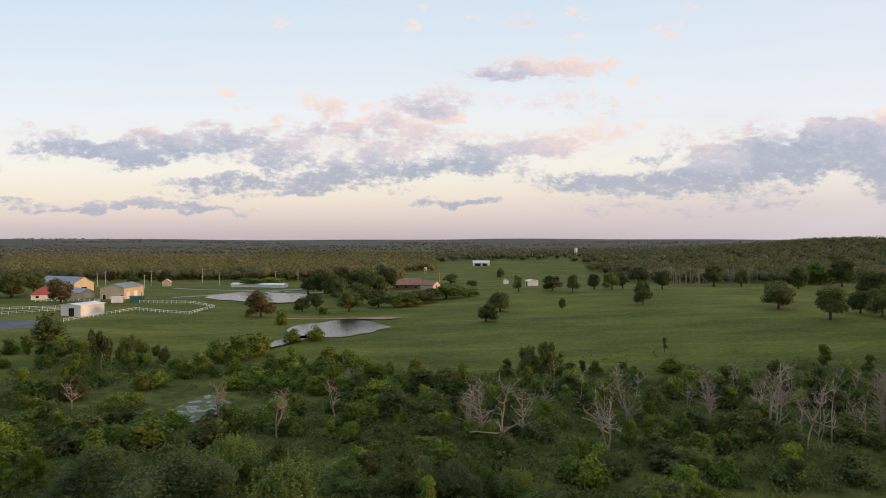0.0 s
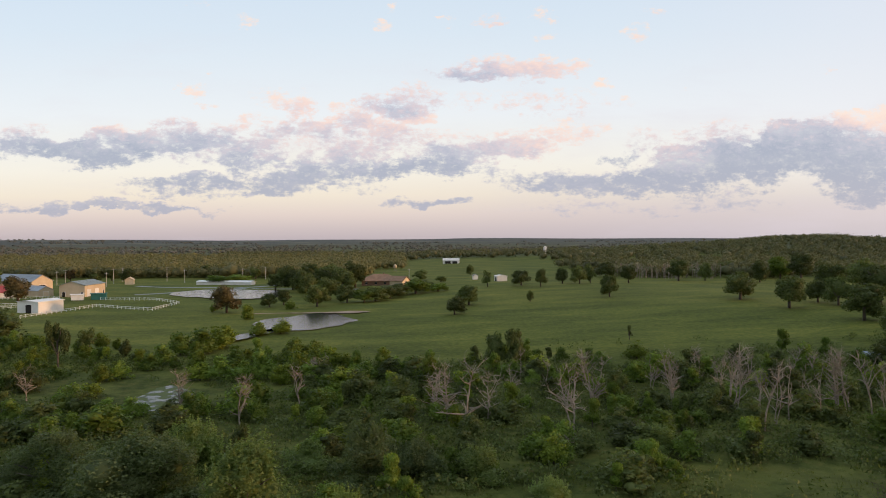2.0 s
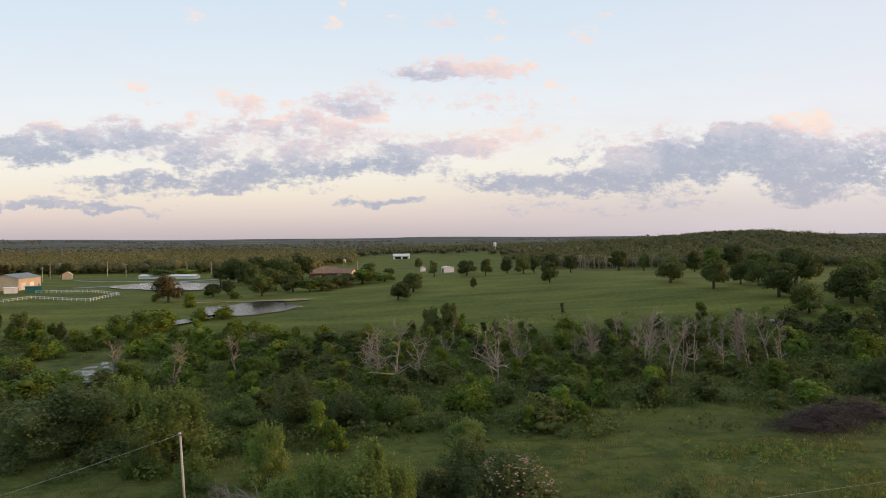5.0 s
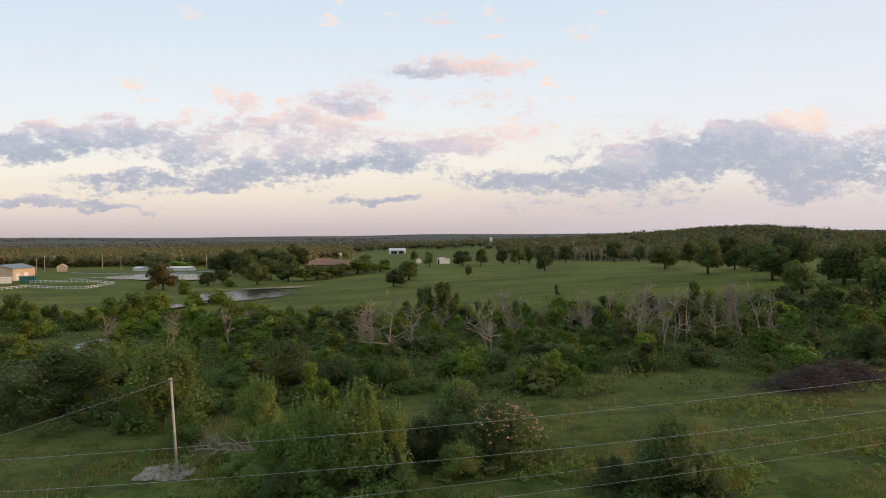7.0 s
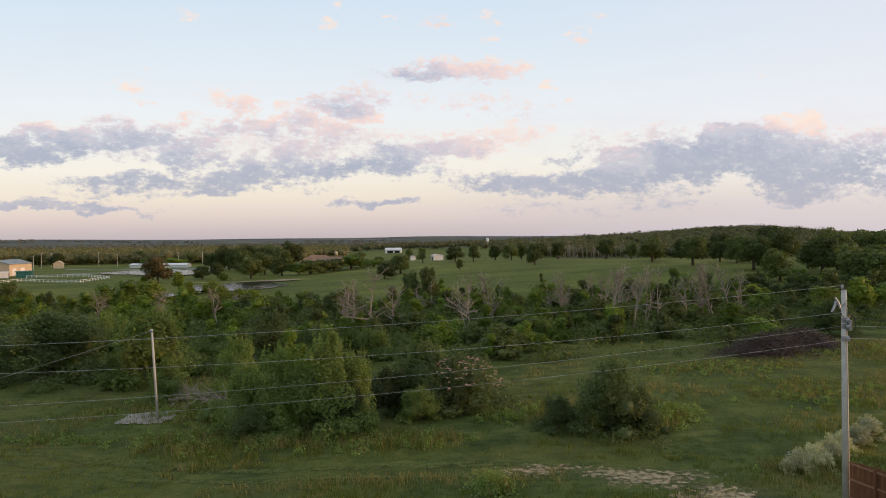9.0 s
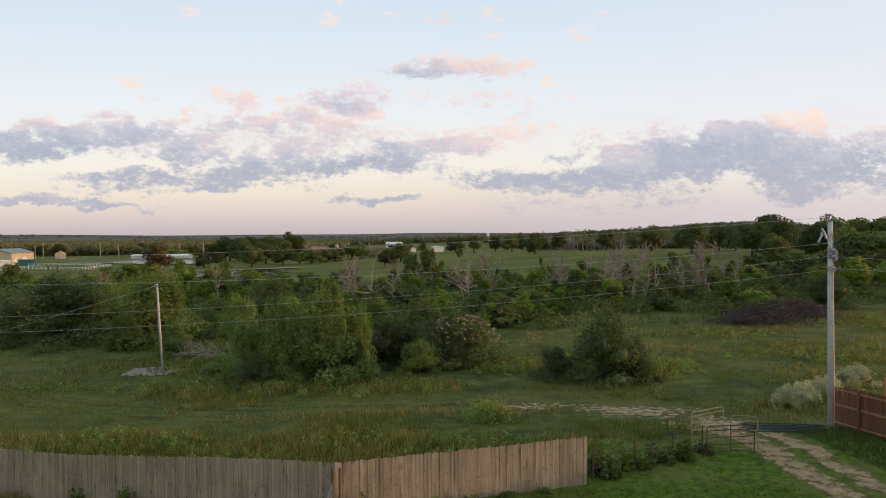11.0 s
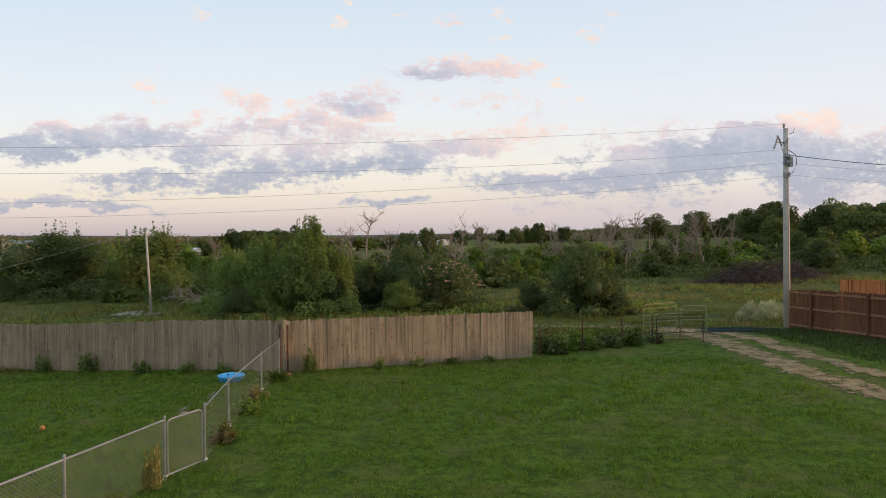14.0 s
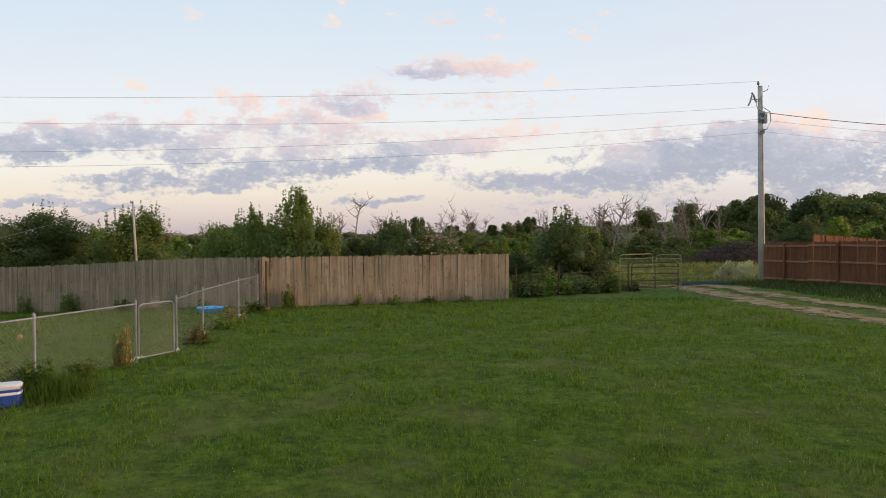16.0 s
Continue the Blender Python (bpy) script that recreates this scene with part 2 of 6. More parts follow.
def foliage(name, dark, light, tip, trans=0.35):
    """Leaves: each leaf its own shade, each plant its own cast, light shining through."""
    m, n, b, out = material(name, 0.6, 0.0, 0.2)
    isl = n.add("ShaderNodeNewGeometry").outputs["Random Per Island"]
    rnd = n.add("ShaderNodeObjectInfo").outputs["Random"]
    where = n.noise(n.add("ShaderNodeNewGeometry").outputs["Position"], 0.12, 3.0)
    col = n.ramp(isl, [(0.0, (*dark, 1)), (0.55, (*light, 1)), (1.0, (*tip, 1))])
    warm = n.mix(n.math("MULTIPLY", where, 0.35), col, (*[c * k for c, k in zip(light, (1.35, 1.05, 0.7))], 1))
    col = n.vec("SCALE", warm, scale=n.math("MULTIPLY_ADD", rnd, 0.7, 0.65))
    n.link(col, b.inputs["Base Color"])
    t = n.add("ShaderNodeBsdfTranslucent")
    n.link(n.vec("MULTIPLY", col, (1.15, 1.25, 0.6)), t.inputs[0])
    mx = n.add("ShaderNodeMixShader")
    mx.inputs[0].default_value = trans
    n.link(b.outputs[0], mx.inputs[1]), n.link(t.outputs[0], mx.inputs[2])
    n.link(mx.outputs[0], out.inputs[0])
    return m


def ground_material():
    """Mown lawn near by, rough pasture, scrub floor, far woods and a haze-coloured far plain, by where the ground lies.
    """
    m, n, b, _ = material("grassland", 0.95, 0.0, 0.1)
    at = n.add("ShaderNodeNewGeometry").outputs["Position"]
    s = n.add("ShaderNodeSeparateXYZ")
    n.link(at, s.inputs[0])
    x, y = s.outputs[0], s.outputs[1]
    fine, mid, wide = n.noise(at, 9.0, 6.0, 0.7), n.noise(at, 0.9, 5.0, 0.6), n.noise(at, 0.06, 4.0, 0.6)
    # lawn
    lawn = n.ramp(n.math("ADD", n.math("MULTIPLY", fine, 0.45), n.math("MULTIPLY", n.noise(at, 2.6, 6.0, 0.7), 0.55)), [
        (0.34, (0.016, 0.029, 0.003, 1)), (0.46, (0.051, 0.082, 0.008, 1)), (0.57, (0.099, 0.147, 0.014, 1)), (0.70, (0.151, 0.179, 0.027, 1))])
    lawn = n.mix(n.math("MULTIPLY", n.span(n.noise(at, 0.40, 5.0, 0.65), 0.48, 0.62), 0.50), lawn, (0.122, 0.112, 0.034, 1))
    lawn = n.mix(n.math("MULTIPLY", n.span(n.noise(at, 1.1, 5.0, 0.7), 0.54, 0.66), 0.55), lawn, (0.022, 0.042, 0.007, 1))
    # pasture: wide soft bands of growth
    band = n.noise(n.vec("MULTIPLY", at, (0.6, 1.6, 1)), 0.035, 5.0, 0.65)
    pasture = n.ramp(n.math("ADD", n.math("MULTIPLY", band, 0.6), n.math("MULTIPLY", mid, 0.4)), [
        (0.36, (0.050, 0.062, 0.011, 1)), (0.5, (0.098, 0.110, 0.018, 1)), (0.64, (0.172, 0.165, 0.031, 1))])
    tuft = n.noise(n.vec("MULTIPLY", at, (0.22, 0.8, 1)), 0.55, 5.0, 0.75)
    pasture = n.mix(n.math("MULTIPLY", n.span(tuft, 0.57, 0.70), 0.55), pasture, (0.040, 0.048, 0.011, 1))
    pasture = n.mix(n.math("MULTIPLY", n.span(n.noise(at, 0.25, 6.0, 0.75), 0.60, 0.74), 0.5), pasture, (0.208, 0.142, 0.045, 1))
    # scrub floor: tall mixed grass and dead stems
    scrub = n.ramp(n.math("ADD", n.math("MULTIPLY", n.noise(at, 0.55, 6.0, 0.72), 0.7), n.math("MULTIPLY", fine, 0.3)), [
        (0.34, (0.023, 0.030, 0.007, 1)), (0.52, (0.063, 0.076, 0.015, 1)), (0.68, (0.138, 0.106, 0.034, 1))])
    olive = n.span(n.noise(at, 0.11, 4.0, 0.6), 0.46, 0.62)
    scrub = n.mix(n.math("MULTIPLY", olive, 0.55), scrub, (0.145, 0.150, 0.034, 1))
    meadow = n.ramp(n.math("ADD", n.math("MULTIPLY", n.noise(at, 0.33, 7.0, 0.75), 0.75), n.math("MULTIPLY", fine, 0.25)), [
        (0.34, (0.024, 0.036, 0.009, 1)), (0.45, (0.056, 0.072, 0.016, 1)), (0.55, (0.092, 0.106, 0.023, 1)), (0.64, (0.138, 0.128, 0.036, 1)), (0.72, (0.150, 0.115, 0.048, 1))])
    meadow = n.mix(n.math("MULTIPLY", n.span(n.noise(at, 0.07, 4.0, 0.6), 0.46, 0.64), 0.45), meadow, (0.118, 0.108, 0.031, 1))
    swath = n.noise(n.vec("MULTIPLY", at, (0.22, 1.5, 1.0)), 0.8, 5.0, 0.7)
    meadow = n.mix(n.math("MULTIPLY", n.span(swath, 0.52, 0.66), 0.6), meadow, (0.030, 0.043, 0.011, 1))
    meadow = n.mix(n.math("MULTIPLY", n.span(n.noise(at, 1.7, 6.0, 0.75), 0.56, 0.70), 0.5), meadow, (0.165, 0.150, 0.046, 1))
    scrub = n.mix(n.span(n.math("ADD", y, n.math("MULTIPLY", n.math("SUBTRACT", n.noise(at, 0.08, 3.0), 0.5), 24.0)), 74.0, 60.0), scrub, meadow)
    woods = n.ramp(n.noise(at, 0.02, 6.0, 0.7), [
        (0.35, (0.045, 0.05, 0.024, 1)), (0.52, (0.085, 0.085, 0.040, 1)), (0.62, (0.15, 0.15, 0.065, 1))])
    edge = n.math("ADD", y, n.math("MULTIPLY", n.math("SUBTRACT", wide, 0.5), 40.0))
    edge2 = n.math("ADD", n.math("ADD", y, n.math("MULTIPLY", x, -0.15)), n.math("MULTIPLY", n.math("SUBTRACT", n.noise(at, 0.02, 4.0), 0.5), 60.0))
    col = n.mix(n.span(y, 17.5, 21.0), lawn, scrub)
    col = n.mix(n.span(edge, 112.0, 150.0), col, pasture)
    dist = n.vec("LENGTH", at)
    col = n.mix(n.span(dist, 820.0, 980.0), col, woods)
    # beyond 2.4 km haze is painted in: greyer ground with paler clearings
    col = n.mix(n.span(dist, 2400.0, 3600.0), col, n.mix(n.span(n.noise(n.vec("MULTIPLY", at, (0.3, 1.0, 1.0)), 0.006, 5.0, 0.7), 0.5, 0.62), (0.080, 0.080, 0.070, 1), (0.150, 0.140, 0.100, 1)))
    n.link(col, b.inputs["Base Color"])
    bumped(n, b, n.math("ADD", fine, mid), 0.05, 0.8)
    return m


GRASSLAND = ground_material()
LEAF_DARK = foliage("dark_leaves", (0.053, 0.073, 0.025), (0.081, 0.105, 0.031), (0.118, 0.138, 0.040))
LEAF_MID = foliage("mid_leaves", (0.072, 0.113, 0.018), (0.107, 0.164, 0.024), (0.151, 0.206, 0.036))
LEAF_LIGHT = foliage("light_leaves", (0.098, 0.138, 0.018), (0.145, 0.194, 0.025), (0.193, 0.237, 0.035))
LEAF_FAR = foliage("woodland_leaves", (0.078, 0.088, 0.040), (0.120, 0.126, 0.056), (0.162, 0.150, 0.070), 0.25)
# woodland leaves again, with warm low sun put into the colour
LEAF_WEST = foliage("sunlit_woodland_leaves", (0.080, 0.084, 0.036), (0.118, 0.114, 0.048), (0.160, 0.138, 0.058), 0.25)
# greyed leaf colour: distance haze is mixed into the base colour
LEAF_HAZE = foliage("hazy_distant_leaves", (0.077, 0.081, 0.071), (0.105, 0.106, 0.090), (0.132, 0.128, 0.109), 0.1)
LEAF_SOFT = foliage("soft_green_leaves", (0.101, 0.147, 0.041), (0.146, 0.201, 0.058), (0.209, 0.261, 0.081), 0.42)
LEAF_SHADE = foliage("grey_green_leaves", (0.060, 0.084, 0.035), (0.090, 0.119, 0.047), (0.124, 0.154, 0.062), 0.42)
# verge blades: the shade along the red fence is put into their colour
GRASS_SHADED = foliage("shaded_verge_grass", (0.030, 0.046, 0.014), (0.045, 0.066, 0.020), (0.07, 0.092, 0.028), 0.3)
LEAF_DEEP = foliage("deep_green_leaves", (0.040, 0.062, 0.018), (0.062, 0.090, 0.024), (0.090, 0.118, 0.032), 0.3)
LEAF_PALE = foliage("pale_flower_heads", (0.17, 0.18, 0.08), (0.42, 0.41, 0.24), (0.72, 0.69, 0.50), 0.3)
GRASS_DRY = foliage("dry_grass", (0.15, 0.125, 0.048), (0.225, 0.185, 0.080), (0.31, 0.26, 0.13), 0.4)
LEAF_DRY = foliage("dry_leaves", (0.115, 0.105, 0.034), (0.195, 0.175, 0.060), (0.300, 0.255, 0.105), 0.3)
LEAF_BROWN = foliage("withered_leaves", (0.045, 0.038, 0.016), (0.082, 0.066, 0.027), (0.125, 0.098, 0.040), 0.2)
GRASS_BLADE = foliage("grass_blades", (0.040, 0.076, 0.009), (0.092, 0.162, 0.017), (0.165, 0.235, 0.040), 0.4)
GRASS_TALL = foliage("tall_grass", (0.066, 0.086, 0.016), (0.118, 0.142, 0.028), (0.205, 0.198, 0.056), 0.45)
BLOSSOM = surface("blossom", (0.56, 0.30, 0.22), (0.70, 0.44, 0.33))
WHITE_BLOSSOM = surface("white_blossom", (0.42, 0.44, 0.32), (0.58, 0.58, 0.48))
BARK = surface("bark", (0.055, 0.042, 0.03), (0.13, 0.105, 0.08), 3.0, 30.0)
DEAD_WOOD = surface("dead_wood", (0.165, 0.132, 0.096), (0.35, 0.292, 0.222), 2.0, 20.0)

def board_material(name, a, c, stain, knot, per_board=0.16):
    """Weathered boards: streaks along the grain, dark knots, damp stains and a tone for each board."""
    m, n, b, _ = material(name, 0.85, 0.0, 0.2)
    at = n.add("ShaderNodeNewGeometry").outputs["Position"]
    rnd = n.add("ShaderNodeObjectInfo").outputs["Random"]
    grain = n.noise(n.vec("MULTIPLY", at, (22.0, 22.0, 0.9)), 1.0, 5.0, 0.65)
    broad = n.noise(n.vec("MULTIPLY", at, (0.9, 0.9, 0.7)), 1.0, 5.0, 0.65)
    col = n.mix(n.span(n.math("ADD", n.math("MULTIPLY", grain, 0.55), n.math("MULTIPLY", broad, 0.45)), 0.34, 0.66), (*a, 1), (*c, 1))
    col = n.mix(n.math("MULTIPLY", n.span(n.noise(n.vec("MULTIPLY", at, (3.5, 3.5, 0.8)), 1.0, 5.0, 0.7), 0.52, 0.68), 0.65), col, (*stain, 1))
    cell = n.add("ShaderNodeTexVoronoi")
    n.link(n.vec("MULTIPLY", at, (7.0, 7.0, 3.2)), cell.inputs["Vector"])
    cell.inputs["Scale"].default_value = 1.0
    col = n.mix(n.math("MULTIPLY", n.span(cell.outputs["Distance"], 0.17, 0.08), 0.8), col, (*knot, 1))
    n.link(n.vec("SCALE", col, scale=n.math("MULTIPLY_ADD", rnd, 2 * per_board, 1 - per_board)), b.inputs["Base Color"])
    bumped(n, b, grain, 0.006)
    return m


PICKET = board_material("weathered_pine", (0.218, 0.164, 0.106), (0.355, 0.272, 0.178), (0.138, 0.104, 0.071), (0.055, 0.038, 0.025))
RED_STAIN = board_material("red_stained_board", (0.111, 0.043, 0.021), (0.171, 0.076, 0.036), (0.078, 0.033, 0.018), (0.046, 0.022, 0.013), 0.12)
# lighter copy of the red stain: light on the rails painted in
RED_RAIL = board_material("lit_red_rail", (0.216, 0.106, 0.055), (0.296, 0.162, 0.089), (0.160, 0.076, 0.043), (0.072, 0.034, 0.021), 0.1)
ORANGE_STAIN = board_material("orange_stained_board", (0.156, 0.065, 0.026), (0.216, 0.099, 0.045), (0.120, 0.054, 0.026), (0.060, 0.031, 0.015), 0.1)
GALV = surface("galvanised_steel", (0.20, 0.215, 0.225), (0.30, 0.315, 0.325), 2.0, 20.0, 0.5, 0.6)
WIRE = surface("dull_fence_wire", (0.20, 0.23, 0.235), (0.30, 0.33, 0.335), 2.0, 20.0, 0.5, 0.3)
RUST = surface("rusty_steel", (0.055, 0.028, 0.020), (0.13, 0.06, 0.035), 4.0, 30.0, 0.85)
GATE_PAINT = surface("faded_gate_paint", (0.20, 0.175, 0.085), (0.33, 0.28, 0.14), 3.0, 30.0, 0.7, spots=(0.12, 0.07, 0.045))
DARK_PAINT = surface("dark_green_paint", (0.010, 0.026, 0.028), (0.022, 0.045, 0.046), 3.0, 30.0, 0.5)
POLE_WOOD = surface("grey_pole_wood", (0.36, 0.325, 0.275), (0.54, 0.495, 0.43), 1.0, 24.0, spots=(0.24, 0.20, 0.16))
CABLE = surface("cable", (0.30, 0.30, 0.29), (0.42, 0.42, 0.40), 1.0, 5.0, 0.5, 0.5)
BLACK_CABLE = surface("black_cable", (0.02, 0.02, 0.02), (0.035, 0.035, 0.035), 1.0, 5.0, 0.6)
PORCELAIN = surface("grey_porcelain", (0.28, 0.29, 0.31), (0.42, 0.43, 0.45), 3.0, 10.0, 0.3)
POOL_BLUE = surface("blue_plastic", (0.06, 0.34, 0.62), (0.10, 0.44, 0.74), 2.0, 8.0, 0.4)
POOL_PALE = surface("pale_blue_plastic", (0.30, 0.55, 0.72), (0.42, 0.65, 0.78), 2.0, 8.0, 0.4)
COOLER_BLUE = surface("navy_plastic", (0.02, 0.05, 0.22), (0.03, 0.07, 0.30), 2.0, 8.0, 0.45)
WHITE_PLASTIC = surface("white_plastic", (0.70, 0.70, 0.68), (0.80, 0.80, 0.78), 2.0, 8.0, 0.45)
PALE_CLOTH = surface("pale_cloth", (0.40, 0.41, 0.34), (0.55, 0.55, 0.48), 6.0, 40.0)
ASPHALT = surface("road_surface", (0.20, 0.20, 0.205), (0.30, 0.30, 0.30), 0.1, 3.0, 0.9, local=False)
WORN_ASPHALT = surface("worn_asphalt", (0.085, 0.085, 0.088), (0.15, 0.15, 0.15), 0.1, 3.0, 0.9, local=False)
CONCRETE = surface("pale_slab_concrete", (0.17, 0.14, 0.105), (0.31, 0.262, 0.20), 0.8, 9.0, 0.9, spots=(0.09, 0.085, 0.045))
BANK_EARTH = surface("bank_earth", (0.25, 0.16, 0.10), (0.38, 0.27, 0.18), 0.3, 4.0, 0.95, local=False)
TAN_METAL = surface("tan_sheet_metal", (0.52, 0.40, 0.26), (0.62, 0.49, 0.33), 0.3, 6.0, 0.6)
WHITE_METAL = surface("white_sheet_metal", (0.66, 0.62, 0.56), (0.76, 0.72, 0.66), 0.3, 6.0, 0.6)
GREY_ROOF = surface("grey_sheet_roof", (0.22, 0.23, 0.24), (0.31, 0.32, 0.33), 0.3, 6.0, 0.5)
GREEN_ROOF = surface("green_grey_roof", (0.16, 0.19, 0.18), (0.23, 0.26, 0.25), 0.3, 6.0, 0.5)
RED_ROOF = surface("red_roof", (0.30, 0.05, 0.045), (0.40, 0.08, 0.07), 0.5, 6.0, 0.6)
BROWN_ROOF = surface("brown_shingle_roof", (0.22, 0.125, 0.075), (0.33, 0.20, 0.125), 0.5, 5.0, 0.9)
# near-black colour for the unlit inside behind doorways
SHADED_INSIDE = surface("shaded_inside_panel", (0.020, 0.015, 0.012), (0.035, 0.026, 0.02), 0.5, 4.0)
GREEN_SHEET = surface("green_sheet_metal", (0.02, 0.10, 0.085), (0.035, 0.14, 0.12), 0.5, 4.0, 0.6)
BLUE_SHEET = surface("pale_blue_sheet_metal", (0.192, 0.223, 0.251), (0.288, 0.317, 0.330), 0.5, 4.0, 0.6)
WHITE_RAIL = surface("white_painted_rail", (0.62, 0.62, 0.58), (0.76, 0.76, 0.72), 1.0, 8.0, 0.6)
BRICK_WALL = surface("brown_brick_wall", (0.20, 0.11, 0.075), (0.30, 0.18, 0.12), 1.0, 8.0, 0.9)


def loose(name, a, c, spots):
    """Loose stones or bare dirt, thinning out into the grass towards its edge (attribute "edge")."""
    m, n, b, out = material(name, 0.95, 0.0, 0.1)
    at = n.add("ShaderNodeNewGeometry").outputs["Position"]
    fine, mid = n.noise(at, 22.0, 5.0, 0.7), n.noise(at, 2.4, 5.0, 0.65)
    cell = n.add("ShaderNodeTexVoronoi")
    n.link(at, cell.inputs["Vector"])
    cell.inputs["Scale"].default_value = 16.0
    col = n.mix(n.span(n.math("ADD", n.math("MULTIPLY", fine, 0.5), n.math("MULTIPLY", mid, 0.5)), 0.36, 0.64), (*a, 1), (*c, 1))
    col = n.mix(n.math("MULTIPLY", n.span(n.noise(at, 1.3, 6.0, 0.7), 0.5, 0.62), 0.7), col, (*spots, 1))
    col = n.vec("MULTIPLY", col, n.vec("ADD", n.vec("SCALE", cell.outputs["Color"], scale=0.35), (0.8, 0.8, 0.8)))
    n.link(col, b.inputs["Base Color"])
    bumped(n, b, cell.outputs["Distance"], 0.03, 0.7)
    e = n.add("ShaderNodeAttribute")
    e.attribute_name = "edge"
    worn = n.math("ADD", n.math("ADD", e.outputs["Fac"], n.math("MULTIPLY", n.math("SUBTRACT", mid, 0.5), 2.9)), n.math("MULTIPLY", n.math("SUBTRACT", fine, 0.5), 2.0))
    clear = n.add("ShaderNodeBsdfTransparent")
    mx = n.add("ShaderNodeMixShader")
    n.link(n.span(worn, 0.36, 0.76), mx.inputs[0])
    n.link(clear.outputs[0], mx.inputs[1]), n.link(b.outputs[0], mx.inputs[2])
    n.link(mx.outputs[0], out.inputs[0])
    return m


def water_material(name, scum):
    m, n, b, _ = material(name, 0.06, 0.0, 0.5)
    at = n.add("ShaderNodeNewGeometry").outputs["Position"]
    b.inputs["Base Color"].default_value = (0.035, 0.04, 0.035, 1)
    b.inputs["IOR"].default_value = 1.33
    b.inputs["Specular IOR Level"].default_value = 0.32
    if scum:
        patch = n.span(n.noise(at, 0.42, 6.0, 0.7), 0.44, 0.54)
        n.link(n.mix(patch, (0.035, 0.04, 0.035, 1), (0.12, 0.135, 0.06, 1)), b.inputs["Base Color"])
        n.link(n.math("MULTIPLY_ADD", patch, 0.8, 0.08), b.inputs["Roughness"])
        n.link(n.math("MULTIPLY_ADD", patch, -0.3, 0.32), b.inputs["Specular IOR Level"])
    bumped(n, b, n.noise(n.vec("MULTIPLY", at, (1.0, 2.2, 1.0)), 1.6, 4.0), 0.05, 0.5)
    return m


WATER = water_material("pond_water", False)
SCUM_WATER = water_material("scummy_water", True)
GRAVEL = loose("gravel", (0.201, 0.139, 0.074), (0.476, 0.360, 0.208), (0.150, 0.133, 0.042))
TRACK_DIRT = loose("track_dirt", (0.185, 0.131, 0.063), (0.355, 0.263, 0.139), (0.143, 0.114, 0.046))
MOWN = loose("mown_strip", (0.058, 0.078, 0.018), (0.118, 0.126, 0.034), (0.05, 0.068, 0.016))


def glass_material():
    m, n, b, _ = material("window_glass", 0.05, 0.0, 0.6)
    b.inputs["Base Color"].default_value = (0.03, 0.035, 0.04, 1)
    return m


GLASS = glass_material()

# ---- building blocks ----
class Mesh:
    """Collects points and faces of one mesh."""

    def __init__(self):
        self.v, self.f = [], []

    def add(self, pts, faces):
        k = len(self.v)
        self.v.extend(tuple(p) for p in pts)
        self.f.extend(tuple(k + i for i in face) for face in faces)
        return self

    def box(self, x0, y0, z0, x1, y1, z1):
        return self.add([(x0, y0, z0), (x1, y0, z0), (x1, y1, z0), (x0, y1, z0), (x0, y0, z1), (x1, y0, z1), (x1, y1, z1), (x0, y1, z1)],
                        [(3, 2, 1, 0), (4, 5, 6, 7), (0, 1, 5, 4), (1, 2, 6, 5), (2, 3, 7, 6), (3, 0, 4, 7)])

    def prism(self, outline, a, b):
        """A closed outline of (x, z) drawn out from y=a to y=b."""
        k = len(outline)
        pts = [(x, a, z) for x, z in outline] + [(x, b, z) for x, z in outline]
        return self.add(pts, [tuple(range(k)), tuple(range(2 * k - 1, k - 1, -1))] + [((i + 1) % k, i, k + i, k + (i + 1) % k) for i in range(k)])

    def tube(self, pts, radii, sides=6, caps=True):
        pts = [Vector(p) for p in pts]
        rings = []
        for i, p in enumerate(pts):
            d = (pts[min(i + 1, len(pts) - 1)] - pts[max(i - 1, 0)]).normalized()
            u = d.cross(Vector((0.31, 0.17, 0.93)) if abs(d.z) < 0.9 else Vector((1, 0, 0))).normalized()
            w = d.cross(u)
            r = radii[i] if isinstance(radii, (list, tuple)) else radii
            rings.append([p + (u * math.cos(a) + w * math.sin(a)) * r for a in (2 * math.pi * s / sides for s in range(sides))])
        faces = [(i * sides + s, i * sides + (s + 1) % sides, (i + 1) * sides + (s + 1) % sides, (i + 1) * sides + s)
                 for i in range(len(pts) - 1) for s in range(sides)]
        if caps:
            faces += [tuple(range(sides - 1, -1, -1)), tuple((len(pts) - 1) * sides + s for s in range(sides))]
        return self.add([q for ring in rings for q in ring], faces)

    def lathe(self, profile, sides=16):
        """A profile of (radius, z) turned round the z axis."""
        pts = [(r * math.cos(2 * math.pi * s / sides), r * math.sin(2 * math.pi * s / sides), z) for r, z in profile for s in range(sides)]
        return self.add(pts, [(i * sides + s, i * sides + (s + 1) % sides, (i + 1) * sides + (s + 1) % sides, (i + 1) * sides + s)
                              for i in range(len(profile) - 1) for s in range(sides)])

    def data(self, name, mat, smooth=False):
        me = bpy.data.meshes.new(name)
        me.from_pydata(self.v, [], self.f)
        me.materials.append(mat)
        if smooth:
            me.polygons.foreach_set("use_smooth", [True] * len(me.polygons))
        me.update()
        return me


def thing(name, at, label, category, group="", kind="", turn=0.0, size=(1, 1, 1)):
    ob = tagged(new(name), label, category, group, kind)
    ob.matrix_world = pose(*at, 0, 0, turn) @ Matrix.Diagonal((*size, 1))
    ob.empty_display_size = 0.2
    return ob


